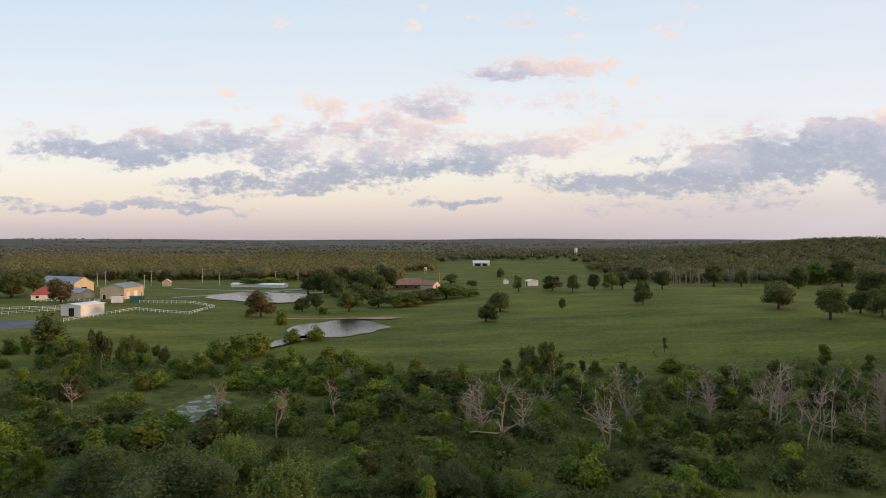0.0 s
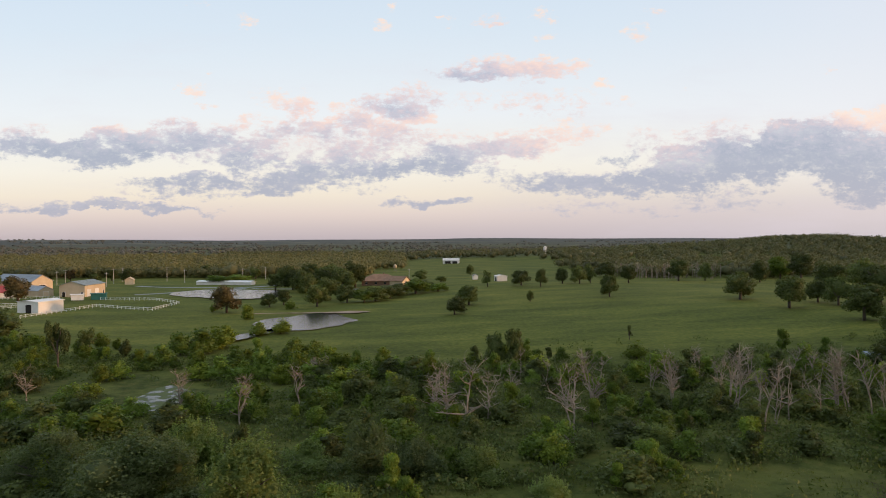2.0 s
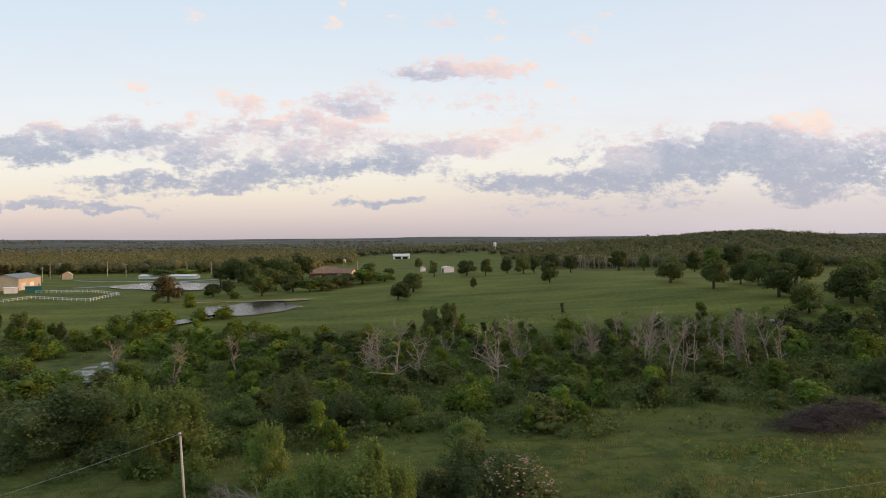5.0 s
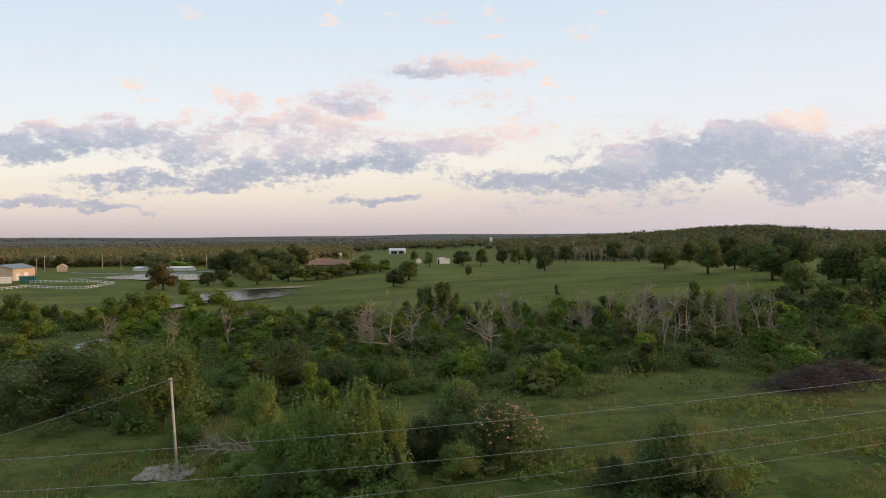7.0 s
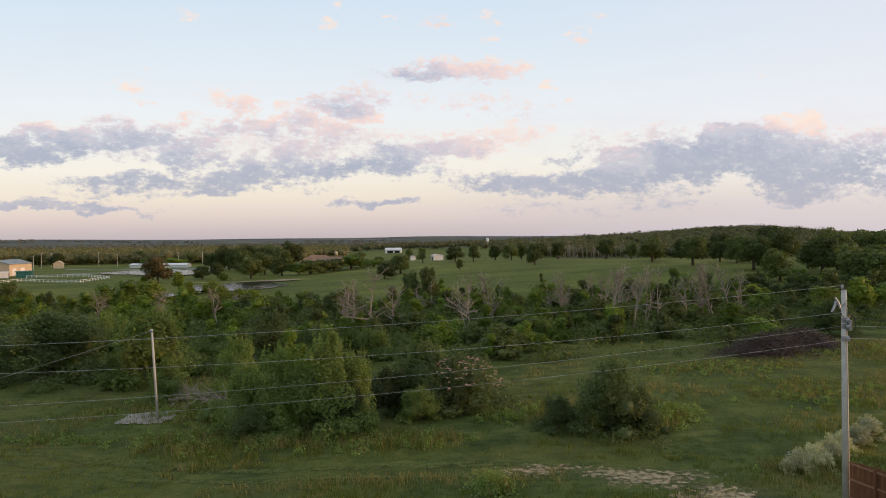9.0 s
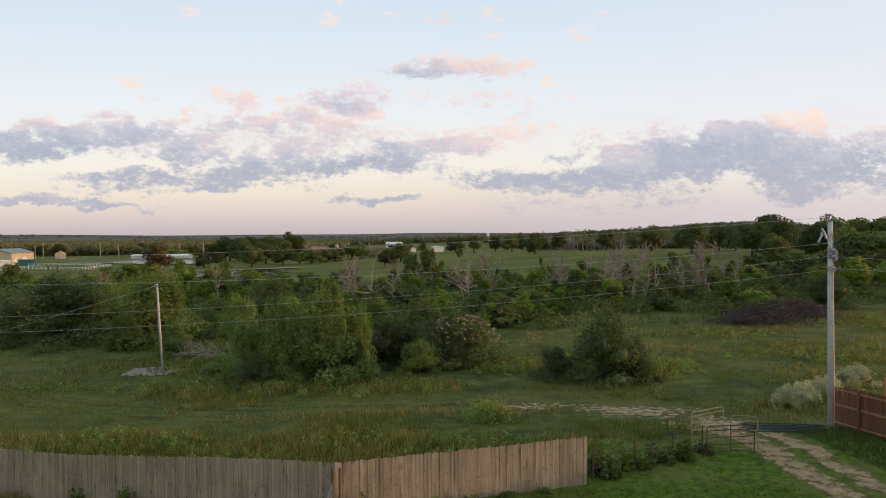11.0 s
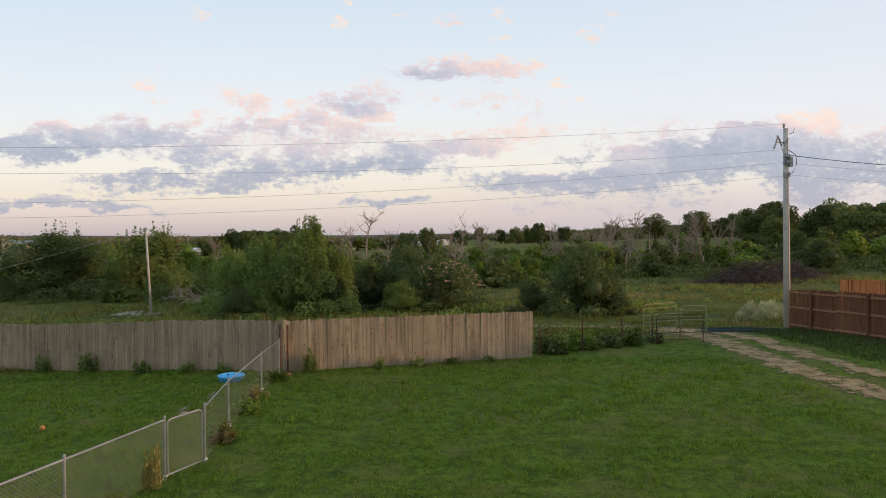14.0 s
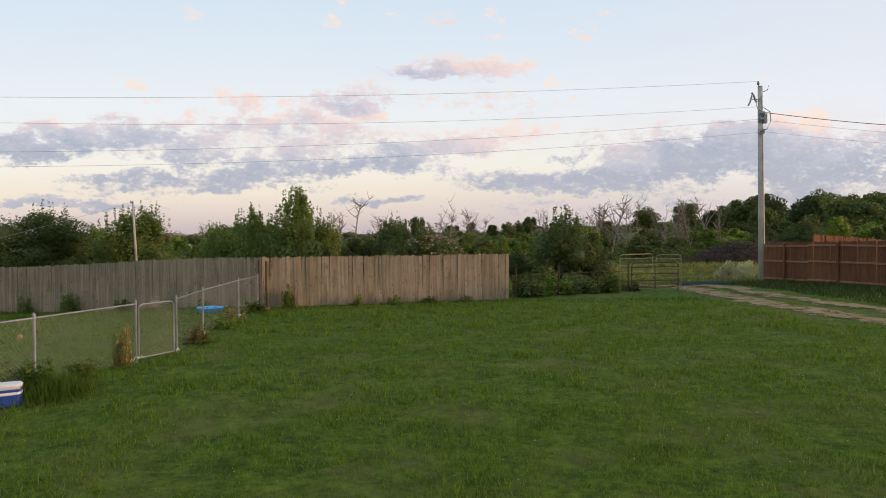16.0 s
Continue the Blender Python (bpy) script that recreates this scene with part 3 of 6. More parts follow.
def part(name, shape, mat, parent, label="", smooth=False, at=None):
    """Links one mesh under a thing or a part; shape is a Mesh or mesh data that alike parts share."""
    me = shape.data(name, mat, smooth) if isinstance(shape, Mesh) else shape
    ob = new(name, me)
    ob.parent = parent
    if at is not None:
        ob.matrix_basis = at
    return tagged(ob, label)


def solo(name, shape, mat, label, category, group="", kind="", smooth=False, at=None):
    """A thing of one mesh."""
    me = shape.data(name, mat, smooth) if isinstance(shape, Mesh) else shape
    ob = tagged(new(name, me), label, category, group, kind)
    if at is not None:
        ob.matrix_world = at
    return ob


# ---- ground ----
def ss(a, b, v):
    """Smooth step from 0 at a to 1 at b."""
    u = min(1.0, max(0.0, (v - a) / (b - a)))
    return u * u * (3 - 2 * u)


def bump(x, y, cx, cy, rx, ry):
    return math.exp(-((x - cx) / rx) ** 2 - ((y - cy) / ry) ** 2)


def height(x, y):
    """The lie of the land: level yard, a shallow valley behind it, a rise to the east, a wooded hill and a far ridge."""
    r = math.hypot(x, y)
    west = ss(45, -15, x)
    z = -1.5 * ss(19, 42, y) * west - 0.8 * ss(19, 30, y) * (1 - west)
    z -= 0.4 * ss(4, -7, x) * ss(3, 12, y) * ss(45, 25, y)
    z += 0.28 * bump(x, y, 32, 17, 6, 9)
    z -= 1.2 * ss(60, 140, y) * ss(20, -60, x)
    z += 5.2 * bump(x, y, 130, 205, 75, 95)
    z += 2.2 * bump(x, y, 60, 330, 90, 110)
    z += 15 * bump(x, y, 430, 960, 280, 200) + 14 * bump(x, y, 570, 1010, 130, 190) + 7 * bump(x, y, 850, 1000, 250, 220)
    z += (36 + 3.0 * math.sin(math.atan2(x, y) * 9 + 1.0) + 1.6 * math.sin(math.atan2(x, y) * 23)) * ss(2500, 4200, r)
    z += 0.25 * math.sin(x * 0.09 + 1) * math.sin(y * 0.07) * ss(50, 110, y) * ss(3000, 500, r)
    return z


def ground_sheet():
    me, sectors = Mesh(), 330
    radii = [0.0] + [0.8 * 1.058 ** i for i in range(155)]
    radii = [r for r in radii if r < 4800] + [4850]
    cx, cy = 6.0, 2.0
    pts = [(cx, cy, height(cx, cy))]
    for r in radii[1:]:
        for s in range(sectors):
            a = 2 * math.pi * s / sectors
            x, y = cx + r * math.cos(a), cy + r * math.sin(a)
            pts.append((x, y, height(x, y)))
    faces = [(0, 1 + s, 1 + (s + 1) % sectors) for s in range(sectors)]
    for i in range(len(radii) - 2):
        k, j = 1 + i * sectors, 1 + (i + 1) * sectors
        faces += [(k + s, j + s, j + (s + 1) % sectors, k + (s + 1) % sectors) for s in range(sectors)]
    me.add(pts, faces)
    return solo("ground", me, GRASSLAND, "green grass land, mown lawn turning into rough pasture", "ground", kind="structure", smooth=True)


def edged(ob, values):
    """Stores how far each point lies from the rim of a patch, 0 to 1."""
    a = ob.data.attributes.new("edge", "FLOAT", "POINT")
    a.data.foreach_set("value", values)
    return ob


def lap(x, y, up=0.02):
    return (x, y, height(x, y) + up)


def ragged(rng, i, amount):
    return amount * noise.noise(Vector((i * 0.37, rng, 0.5))) * 2


def strip(name, line, width, mat, label, category, wobble=0.25, up=0.025, seed=1.0, step=0.4):
    """A ribbon of ground cover along a line, with ragged edges."""
    pts = [Vector((x, y, 0)) for x, y in line]
    dense = []
    for a, b in zip(pts, pts[1:]):
        k = max(1, int((b - a).length / step))
        dense += [a.lerp(b, i / k) for i in range(k)]
    dense.append(pts[-1])
    for _ in range(6):
        dense = [dense[0]] + [(dense[i - 1] + dense[i] * 2 + dense[i + 1]) / 4 for i in range(1, len(dense) - 1)] + [dense[-1]]
    me = Mesh()
    rows = []
    for i, p in enumerate(dense):
        d = (dense[min(i + 1, len(dense) - 1)] - dense[max(i - 1, 0)]).normalized()
        side = Vector((d.y, -d.x, 0))
        lo = -width / 2 + ragged(seed, i, wobble)
        hi = width / 2 + ragged(seed + 7.3, i, wobble)
        rows.append([lap(*(p + side * (lo + (hi - lo) * k / 4)).xy, up if 0 < k < 4 else up - 0.02) for k in range(5)])
    me.add([q for row in rows for q in row], [(i * 5 + k, i * 5 + k + 1, i * 5 + k + 6, i * 5 + k + 5) for i in range(len(rows) - 1) for k in range(4)])
    return edged(solo(name, me, mat, label, category, kind="structure", smooth=True), [(0.0, 0.75, 1.0, 0.75, 0.0)[k] for _ in rows for k in range(5)])


def blot(name, cx, cy, rx, ry, mat, label, category, turn=0.0, rough_edge=0.25, z=None, up=0.03, seed=0.0, n=64, kind="structure"):
    """A patch of water, gravel or earth with an uneven round outline."""
    rings = 6
    pts, c, s = [], math.cos(radians(turn)), math.sin(radians(turn))
    for k in range(1, rings + 1):
        for i in range(n):
            a = 2 * math.pi * i / n
            q = k / rings * (1 + rough_edge * noise.fractal(Vector((math.cos(a) * 1.3, math.sin(a) * 1.3, seed)), 1.0, 2.0, 3))
            x, y = rx * q * math.cos(a), ry * q * math.sin(a)
            x, y = cx + x * c - y * s, cy + x * s + y * c
            pts.append((x, y, z if z is not None else height(x, y) + up))
    pts.append((cx, cy, z if z is not None else height(cx, cy) + up))
    faces = [(k * n + i, (k + 1) * n + i, (k + 1) * n + (i + 1) % n, k * n + (i + 1) % n) for k in range(rings - 1) for i in range(n)]
    faces += [(rings * n, i, (i + 1) % n) for i in range(n)]
    return edged(solo(name, Mesh().add(pts, faces), mat, label, category, kind=kind, smooth=True), [1 - k / rings for k in range(1, rings + 1) for _ in range(n)] + [1.0])


ground_sheet()
blot("water_1", -47, 213, 15, 25, WATER, "calm grey pond water beside a grassy bank", "pond", turn=-14, rough_edge=0.3, z=-2.15, seed=1.3)
blot("water_1", -56.5, 181, 3.6, 13, WATER, "narrow arm of the pond along the grassy bank", "pond", turn=-22, rough_edge=0.3, z=-2.15, seed=8.3)
blot("water_2", -115, 326, 34, 26, WATER, "calm pale pond reflecting the evening sky", "pond", turn=-30, rough_edge=0.3, z=-2.25, seed=4.3)
blot("water_3", -48, 108, 4.2, 8.0, SCUM_WATER, "small scummy pool among the scrub", "pond", turn=15, rough_edge=0.35, z=-1.95, seed=2.2)
blot("earth_bank", -38, 234, 9, 3.0, BANK_EARTH, "bare reddish earth at the end of the pond dam", "bank", turn=-10, rough_edge=0.4, up=0.35, seed=3.0)
strip("pond_dam_path", [(-74, 236), (-58, 238), (-42, 235)], 2.2, BANK_EARTH, "pale bare path along the top of the pond dam", "path", 0.5, 0.3, 5.0, 1.5)
strip("farm_road", [(-190, 385), (-150, 372), (-90, 358), (-50, 352)], 4.0, ASPHALT, "pale farm road behind the ponds", "road", 0.3, 0.06, 6.0, 4.0)
strip("farm_drive", [(-160, 322), (-150, 330), (-140, 352), (-118, 372), (-100, 400)], 4.5, ASPHALT, "pale gravel drive beside the tan barn", "road", 0.3, 0.06, 8.0, 4.0)
blot("parking_ground", -172, 215, 20, 14, WORN_ASPHALT, "grey asphalt parking ground beside the farm", "parking", rough_edge=0.15, up=0.06, seed=7.0)

# track through the gate
strip("track_rut", [(21.0, 23.5), (23.4, 19.6), (23.2, 14.5), (23.0, 11.0), (23.5, 7.5), (24.7, 2.0)], 1.9, TRACK_DIRT, "bare pale dirt wheel rut of the drive", "track", 0.2, 0.03, 1.0, 0.3)
strip("track_rut", [(23.9, 22.5), (25.3, 18.4), (25.0, 14.5), (25.2, 11.0), (25.9, 8.0), (27.2, 2.0)], 1.45, TRACK_DIRT, "bare pale dirt wheel rut of the drive", "track", 0.2, 0.03, 2.0, 0.3)
blot("gravel_patch", 20.6, 26.6, 4.6, 3.0, GRAVEL, "loose pale gravel and stones on the track", "gravel", -15, 0.4, up=0.035, seed=11.0)
blot("gravel_patch", 15.2, 28.6, 3.4, 1.5, GRAVEL, "thin scatter of pale gravel in the grass", "gravel", 5, 0.5, up=0.035, seed=12.0)
blot("gravel_patch", 23.4, 22.6, 2.4, 3.4, GRAVEL, "loose pale gravel and stones on the track", "gravel", 15, 0.45, up=0.035, seed=13.0)
strip("meadow_track", [(-34, 41.5), (-17, 36.5), (-6, 31.8), (1, 30.3), (12, 30.2), (17, 28.6)], 1.5, MOWN, "paler worn wheel track through the meadow grass", "track", 0.3, 0.03, 3.0, 0.6)
strip("meadow_track", [(-34, 39.0), (-17, 34.2), (-6, 29.6), (1, 28.2), (12, 28.0), (17, 27.0)], 1.2, MOWN, "paler worn wheel track through the meadow grass", "track", 0.3, 0.03, 4.0, 0.6)
strip("meadow_track", [(24, 30), (27, 40), (38, 55), (60, 66), (90, 72)], 2.2, MOWN, "paler worn wheel track through the meadow grass", "track", 0.4, 0.03, 5.5, 0.8)
blot("stone_slab", -13.3, 45.4, 2.1, 2.0, CONCRETE, "worn pale broken slab in the grass by a pole", "slab", 8, 0.45, up=0.05, seed=14.0, kind="")

# ---- plants ----
def leaf_quads(rng, lobes, count, size, me, pointed=False):
    """Leaves over the shells of some lobes (centre, radii); pointed: three-cornered leaves."""
    weights = np.array([r[0] * r[1] + r[0] * r[2] + r[1] * r[2] for _, r in lobes])
    which = rng.choice(len(lobes), count, p=weights / weights.sum())
    c = np.array([l[0] for l in lobes])[which]
    r = np.array([l[1] for l in lobes])[which]
    d = rng.normal(size=(count, 3))
    d /= np.linalg.norm(d, axis=1)[:, None]
    p = c + d * r * (0.70 + 0.40 * rng.random((count, 1)) ** 0.7)
    n = d + rng.normal(size=(count, 3)) * 0.55
    n /= np.linalg.norm(n, axis=1)[:, None]
    a = np.cross(n, rng.normal(size=(count, 3)))
    a /= np.linalg.norm(a, axis=1)[:, None]
    b = np.cross(n, a)
    s = size * (0.6 + 0.8 * rng.random((count, 1)))
    if pointed:
        tri = np.stack([p - a * s * 1.05, p + a * s * 0.55 - b * s * 0.62, p + a * s * 0.55 + b * s * 0.62], 1)
        k = len(me.v)
        me.v.extend(map(tuple, tri.reshape(-1, 3).tolist()))
        me.f.extend((k + 3 * i, k + 3 * i + 1, k + 3 * i + 2) for i in range(count))
        return
    quad = np.stack([p - a * s, p - b * s * 0.55 + n * s * 0.12, p + a * s, p + b * s * 0.55 + n * s * 0.12], 1)
    k = len(me.v)
    me.v.extend(map(tuple, quad.reshape(-1, 3).tolist()))
    me.f.extend((k + 4 * i, k + 4 * i + 1, k + 4 * i + 2, k + 4 * i + 3) for i in range(count))


def core(me, rng, lobes, share=0.72, rows=4, cols=6):
    """Dense inner foliage, so that the crown is not see-through."""
    for c, r in lobes[:9]:
        pts = []
        for i in range(rows + 1):
            for j in range(cols):
                e, a = math.pi * i / rows, 2 * math.pi * j / cols
                q = share * (0.8 + 0.35 * rng.random())
                pts.append((c[0] + r[0] * q * math.sin(e) * math.cos(a), c[1] + r[1] * q * math.sin(e) * math.sin(a), c[2] + r[2] * q * math.cos(e)))
        me.add(pts, [(i * cols + j, (i + 1) * cols + j, (i + 1) * cols + (j + 1) % cols, i * cols + (j + 1) % cols) for i in range(rows) for j in range(cols)])


def crown_lobes(rng, kind):
    lobes = []
    if kind == "oak":
        lobes.append(((0, 0, 0.55), (0.33, 0.33, 0.34)))
        for i in range(15):
            a, e = rng.random() * 2 * math.pi, rng.random()
            q = (0.18 + 0.19 * rng.random()) * (1.1 - 0.5 * abs(e - 0.35))
            s = 0.09 + 0.09 * rng.random()
            lobes.append(((q * math.cos(a), q * math.sin(a), 0.24 + 0.64 * e), (s * 1.15, s * 1.15, s)))
    elif kind == "bush":
        for i in range(5):
            a, q, s = rng.random() * 6.28, 0.20 * rng.random(), 0.20 + 0.09 * rng.random()
            lobes.append(((q * math.cos(a), q * math.sin(a), 0.22 + 0.25 * rng.random()), (s, s, s * 1.1)))
        for i in range(13):
            a, e = rng.random() * 2 * math.pi, rng.random()
            q = 0.38 * (0.3 + 0.7 * rng.random()) * (1.15 - e * 0.8)
            s = 0.08 + 0.10 * rng.random()
            lobes.append(((q * math.cos(a), q * math.sin(a), 0.10 + 0.78 * e), (s, s, s * 1.2)))
    elif kind == "clump":
        for i in range(6):
            a, q, s = rng.random() * 6.28, 0.22 * rng.random(), 0.17 + 0.08 * rng.random()
            lobes.append(((q * math.cos(a), q * math.sin(a), 0.22 + 0.30 * rng.random()), (s, s, s * 1.15)))
        for i in range(16):
            a, q, s = rng.random() * 6.28, 0.30 + 0.20 * rng.random(), 0.06 + 0.06 * rng.random()
            lobes.append(((q * math.cos(a), q * math.sin(a), 0.04 + 0.10 * rng.random()), (s * 1.2, s * 1.2, s * 1.1)))
        for i in range(34):
            a, e = rng.random() * 2 * math.pi, rng.random() ** 0.8 * 1.45
            q = 0.36 * (0.68 + 0.55 * rng.random())
            s = 0.045 + 0.07 * rng.random()
            lobes.append(((q * math.cos(a) * math.cos(e), q * math.sin(a) * math.cos(e), 0.10 + 0.78 * math.sin(e) * (0.75 + 0.28 * rng.random())), (s, s, s * 1.2)))
    elif kind == "weed":
        for i in range(16):
            a, q, top = rng.random() * 6.28, 0.42 * rng.random() ** 0.7, 0.35 + 0.6 * rng.random()
            for k in range(3):
                z = top * (0.25 + 0.36 * k)
                lobes.append(((q * math.cos(a), q * math.sin(a), z), (0.10 - 0.02 * k, 0.10 - 0.02 * k, 0.13)))
    elif kind == "tall":
        for i in range(14):
            a, e = rng.random() * 2 * math.pi, rng.random()
            q = 0.30 * rng.random() ** 0.6 * (1.15 - 0.6 * e)
            s = 0.12 + 0.11 * rng.random()
            lobes.append(((q * math.cos(a), q * math.sin(a), 0.14 + 0.74 * e), (s, s, 0.13)))
    elif kind == "sparse":
        for i in range(11):
            a, e = rng.random() * 2 * math.pi, rng.random()
            q, s = 0.36 * rng.random() ** 0.6, 0.09 + 0.08 * rng.random()
            lobes.append(((q * math.cos(a), q * math.sin(a), 0.34 + 0.55 * e), (s, s, s)))
    return lobes


def crown_mesh(seed, kind, count, size, mat, filled=True, shoots=0):
    rng = np.random.default_rng(seed)
    lobes, me = crown_lobes(rng, kind), Mesh()
    if filled:
        core(me, rng, lobes, 0.72, 3, 6)
    leaf_quads(rng, lobes, count, size, me, kind != "weed")
    for _ in range(shoots):
        high = [q for q in lobes if q[0][2] > 0.42] or lobes
        c, r = high[rng.integers(len(high))]
        x, y, z = c[0] + r[0] * rng.normal() * 0.5, c[1] + r[1] * rng.normal() * 0.5, c[2] + r[2] * rng.uniform(0.6, 1.2)
        leaf_quads(rng, [((x, y, z + 0.036 * k), (0.014 - 0.002 * k, 0.014 - 0.002 * k, 0.02)) for k in range(5)], 18, size * 0.85, me, True)
    return me.data("crown", mat, True)


def limbs_mesh(seed, kind):
    rng, me = np.random.default_rng(seed), Mesh()
    top = 0.55 if kind in ("oak", "sparse") else 0.42
    r0 = 0.035 if kind in ("oak", "sparse") else 0.022
    me.tube([(0, 0, -0.03), (0.01, 0.0, top * 0.5), (0.0, 0.02, top)], [r0 * 1.2, r0, r0 * 0.6], 7)
    for i in range(6):
        a = i * 1.05 + rng.random()
        z = top * (0.45 + 0.5 * rng.random())
        q = 0.20 + 0.12 * rng.random()
        me.tube([(0, 0.01, z), (q * 0.5 * math.cos(a), q * 0.5 * math.sin(a), z + 0.09), (q * math.cos(a), q * math.sin(a), z + 0.24)], [r0 * 0.5, r0 * 0.35, r0 * 0.12], 5)
    return me.data("trunk", BARK, True)


def dead_mesh(seed, stems=2):
    """A bare tree of unit height and width: wavering stems, spreading branches and a haze of twigs."""
    rng, me = random.Random(seed), Mesh()

    def limb(p, d, length, r, parts, sides, droop=0.0):
        pts, q, way_ = [p], p, d.copy()
        for k in range(parts):
            way_ = (way_ + Vector((rng.uniform(-1, 1), rng.uniform(-1, 1), rng.uniform(-0.6, 0.8) - droop)) * 0.28).normalized()
            q = q + way_ * (length / parts)
            pts.append(q)
        me.tube(pts, [r * (1 - 0.8 * k / parts) for k in range(parts + 1)], sides, False)
        return pts

    def side(d, rise):
        a = rng.uniform(0, 6.283)
        return (Vector((math.cos(a), math.sin(a), rise)) + d * 0.35).normalized()

    for k in range(rng.choice((1, 2, 2, 3)) if stems is None else stems):
        a = rng.uniform(0, 6.283)
        lean = Vector((math.cos(a) * 0.16, math.sin(a) * 0.16, 1)).normalized()
        height_ = rng.uniform(0.75, 1.0)
        stem = limb(Vector((math.cos(a) * 0.03, math.sin(a) * 0.03, -0.04)), lean, height_, 0.021, 8, 5)
        for _ in range(11):
            t = rng.uniform(0.22, 0.97)
            i = min(int(t * 8), 7)
            p = stem[i].lerp(stem[i + 1], t * 8 - i)
            b = limb(p, side(lean, rng.uniform(-0.1, 0.7)), 0.42 * (1.15 - 0.6 * t) * rng.uniform(0.6, 1.2), 0.0115 * (1.2 - 0.6 * t), 4, 4, 0.10)
            for _ in range(3):
                j = rng.randrange(1, 4)
                c = limb(b[j], side(b[j] - b[j - 1], rng.uniform(-0.1, 0.8)), rng.uniform(0.08, 0.18), 0.0055, 2, 3)
                for _ in range(1):
                    limb(c[rng.randrange(1, 3)], side(Vector((0, 0, 0.3)), rng.uniform(-0.2, 0.9)), rng.uniform(0.04, 0.09), 0.0026, 1, 3)
    top = max(v[2] for v in me.v)
    wide = max(max(abs(v[0]), abs(v[1])) for v in me.v) * 2
    me.v = [(x / wide, y / wide, z / top) for x, y, z in me.v]
    return me.data("branch_work", DEAD_WOOD)


LEAVES = {"soft": LEAF_SOFT, "shade": LEAF_SHADE, "deep": LEAF_DEEP, "pale": LEAF_PALE, "dry": LEAF_DRY, "dark": LEAF_DARK, "mid": LEAF_MID, "light": LEAF_LIGHT, "brown": LEAF_BROWN}
SHARED = {}


def shared(key, make):
    if key not in SHARED:
        SHARED[key] = make()
    return SHARED[key]


def plant(name, x, y, h, w, kind, leaf, variant, label, category, group, count, size, shoots=0):
    at = thing(name, (x, y, height(x, y)), label, category, group, turn=(variant * 77 + x * 13) % 360, size=(w, w, h))
    wood = part("stems" if kind == "weed" else "trunk", shared(("trunk", kind, variant % 3), lambda: limbs_mesh(variant % 3 + 5, kind)), BARK, at)
    if kind == "weed":
        tagged(wood, kind="stuff")
    part("crown", shared((kind, leaf, variant, count), lambda: crown_mesh(variant * 31 + len(kind) * 7 + len(leaf), kind, count, size, LEAVES[leaf], kind not in ("sparse", "weed"), shoots)), None, at)
    return at


def oak(x, y, h, w, leaf="dark", variant=0):
    return plant("oak_tree", x, y, h, w, "oak", leaf, variant, "broad dark green oak tree standing in open pasture", "tree", "pasture trees", 3000, 0.034)


def farm_tree(x, y, h, w, leaf="dark", variant=0):
    return plant("shade_tree", x, y, h, w, "oak", leaf, variant, "leafy shade tree standing round the farm and ponds", "tree", "farm trees", 2300, 0.038)


def thin_tree(x, y, h, w, leaf="mid", variant=0):
    return plant("young_tree", x, y, h, w, "sparse", leaf, variant, "thin young tree with an open sparse crown", "tree", "young trees", 1600, 0.036)


def bush(x, y, h, w, leaf="mid", variant=0):
    return plant("bush", x, y, h, w, "bush", leaf, variant, {"dark": "dense dark green bush in overgrown scrub", "mid": "green leafy bush in overgrown scrub",
                 "light": "bright yellow-green willow bush in overgrown scrub", "brown": "withered brownish bush in scrub"}[leaf], "bush", "scrub bushes", 1300, 0.045)


def sapling(x, y, h, w, leaf="mid", variant=0):
    return plant("sapling", x, y, h, w, "tall", leaf, variant, "slender upright green sapling in scrub", "tree", "scrub saplings", 1600, 0.041)


def near_bush(x, y, h, w, leaf="soft", variant=0, label="large leafy bush with fresh shoots on rough grass"):
    return plant("large_bush", x, y, h, w, "clump", leaf, variant + 20, label, "bush", "large bushes", 9800, 0.0182, 130)


def near_tree(x, y, h, w, leaf="mid", variant=0, label="tall rounded leafy tree beside the rough meadow"):
    return plant("large_tree", x, y, h, w, "clump", leaf, variant + 30, label, "tree", "large trees", 19000, 0.0135, 50)


def dead_tree(x, y, h, w, variant=0):
    at = thing("dead_tree", (x, y, height(x, y)), "bare brown dead tree with forked branches in scrub", "dead tree", "dead trees", turn=(variant * 63 + x * 31) % 360, size=(max(w, 0.55 * h), max(w, 0.55 * h), h))
    part("branch_work", shared(("dead", variant % 6), lambda: dead_mesh(variant % 6 + 3, (1, 2, 3, 2, 1, 2)[variant % 6])), None, at)
    return at


# ---- trees of the pasture ----
oak(8.3, 245.8, 8.5, 10.9, "dark", 0)
oak(2.5, 216.4, 6.4, 8.5, "dark", 1)
oak(31.8, 243.2, 4.3, 3.4, "dark", 2)
oak(37.5, 324.0, 8.0, 10.3, "dark", 3)
oak(45.9, 313.2, 8.9, 7.8, "dark", 4)
oak(60.6, 335.7, 8.9, 8.9, "dark", 0)
oak(69.2, 333.3, 9.7, 10.0, "dark", 1)
oak(76.0, 339.0, 10.4, 7.2, "dark", 2)
oak(63.4, 248.5, 9.2, 7.4, "dark", 3)
oak(95.9, 337.0, 9.5, 10.0, "dark", 4)
oak(102.3, 412.0, 10.9, 14.5, "dark", 0)
oak(16.6, 465.4, 7.5, 7.5, "dark", 1)
oak(-18.5, 414.7, 7.0, 11.1, "dark", 2)
oak(-4.4, 382.9, 3.8, 7.5, "dark", 3)
oak(135.0, 372.3, 12.4, 14.3, "dark", 4)
oak(152.5, 377.0, 11.8, 9.2, "dark", 0)
oak(202.6, 463.1, 10.1, 12.9, "dark", 1)
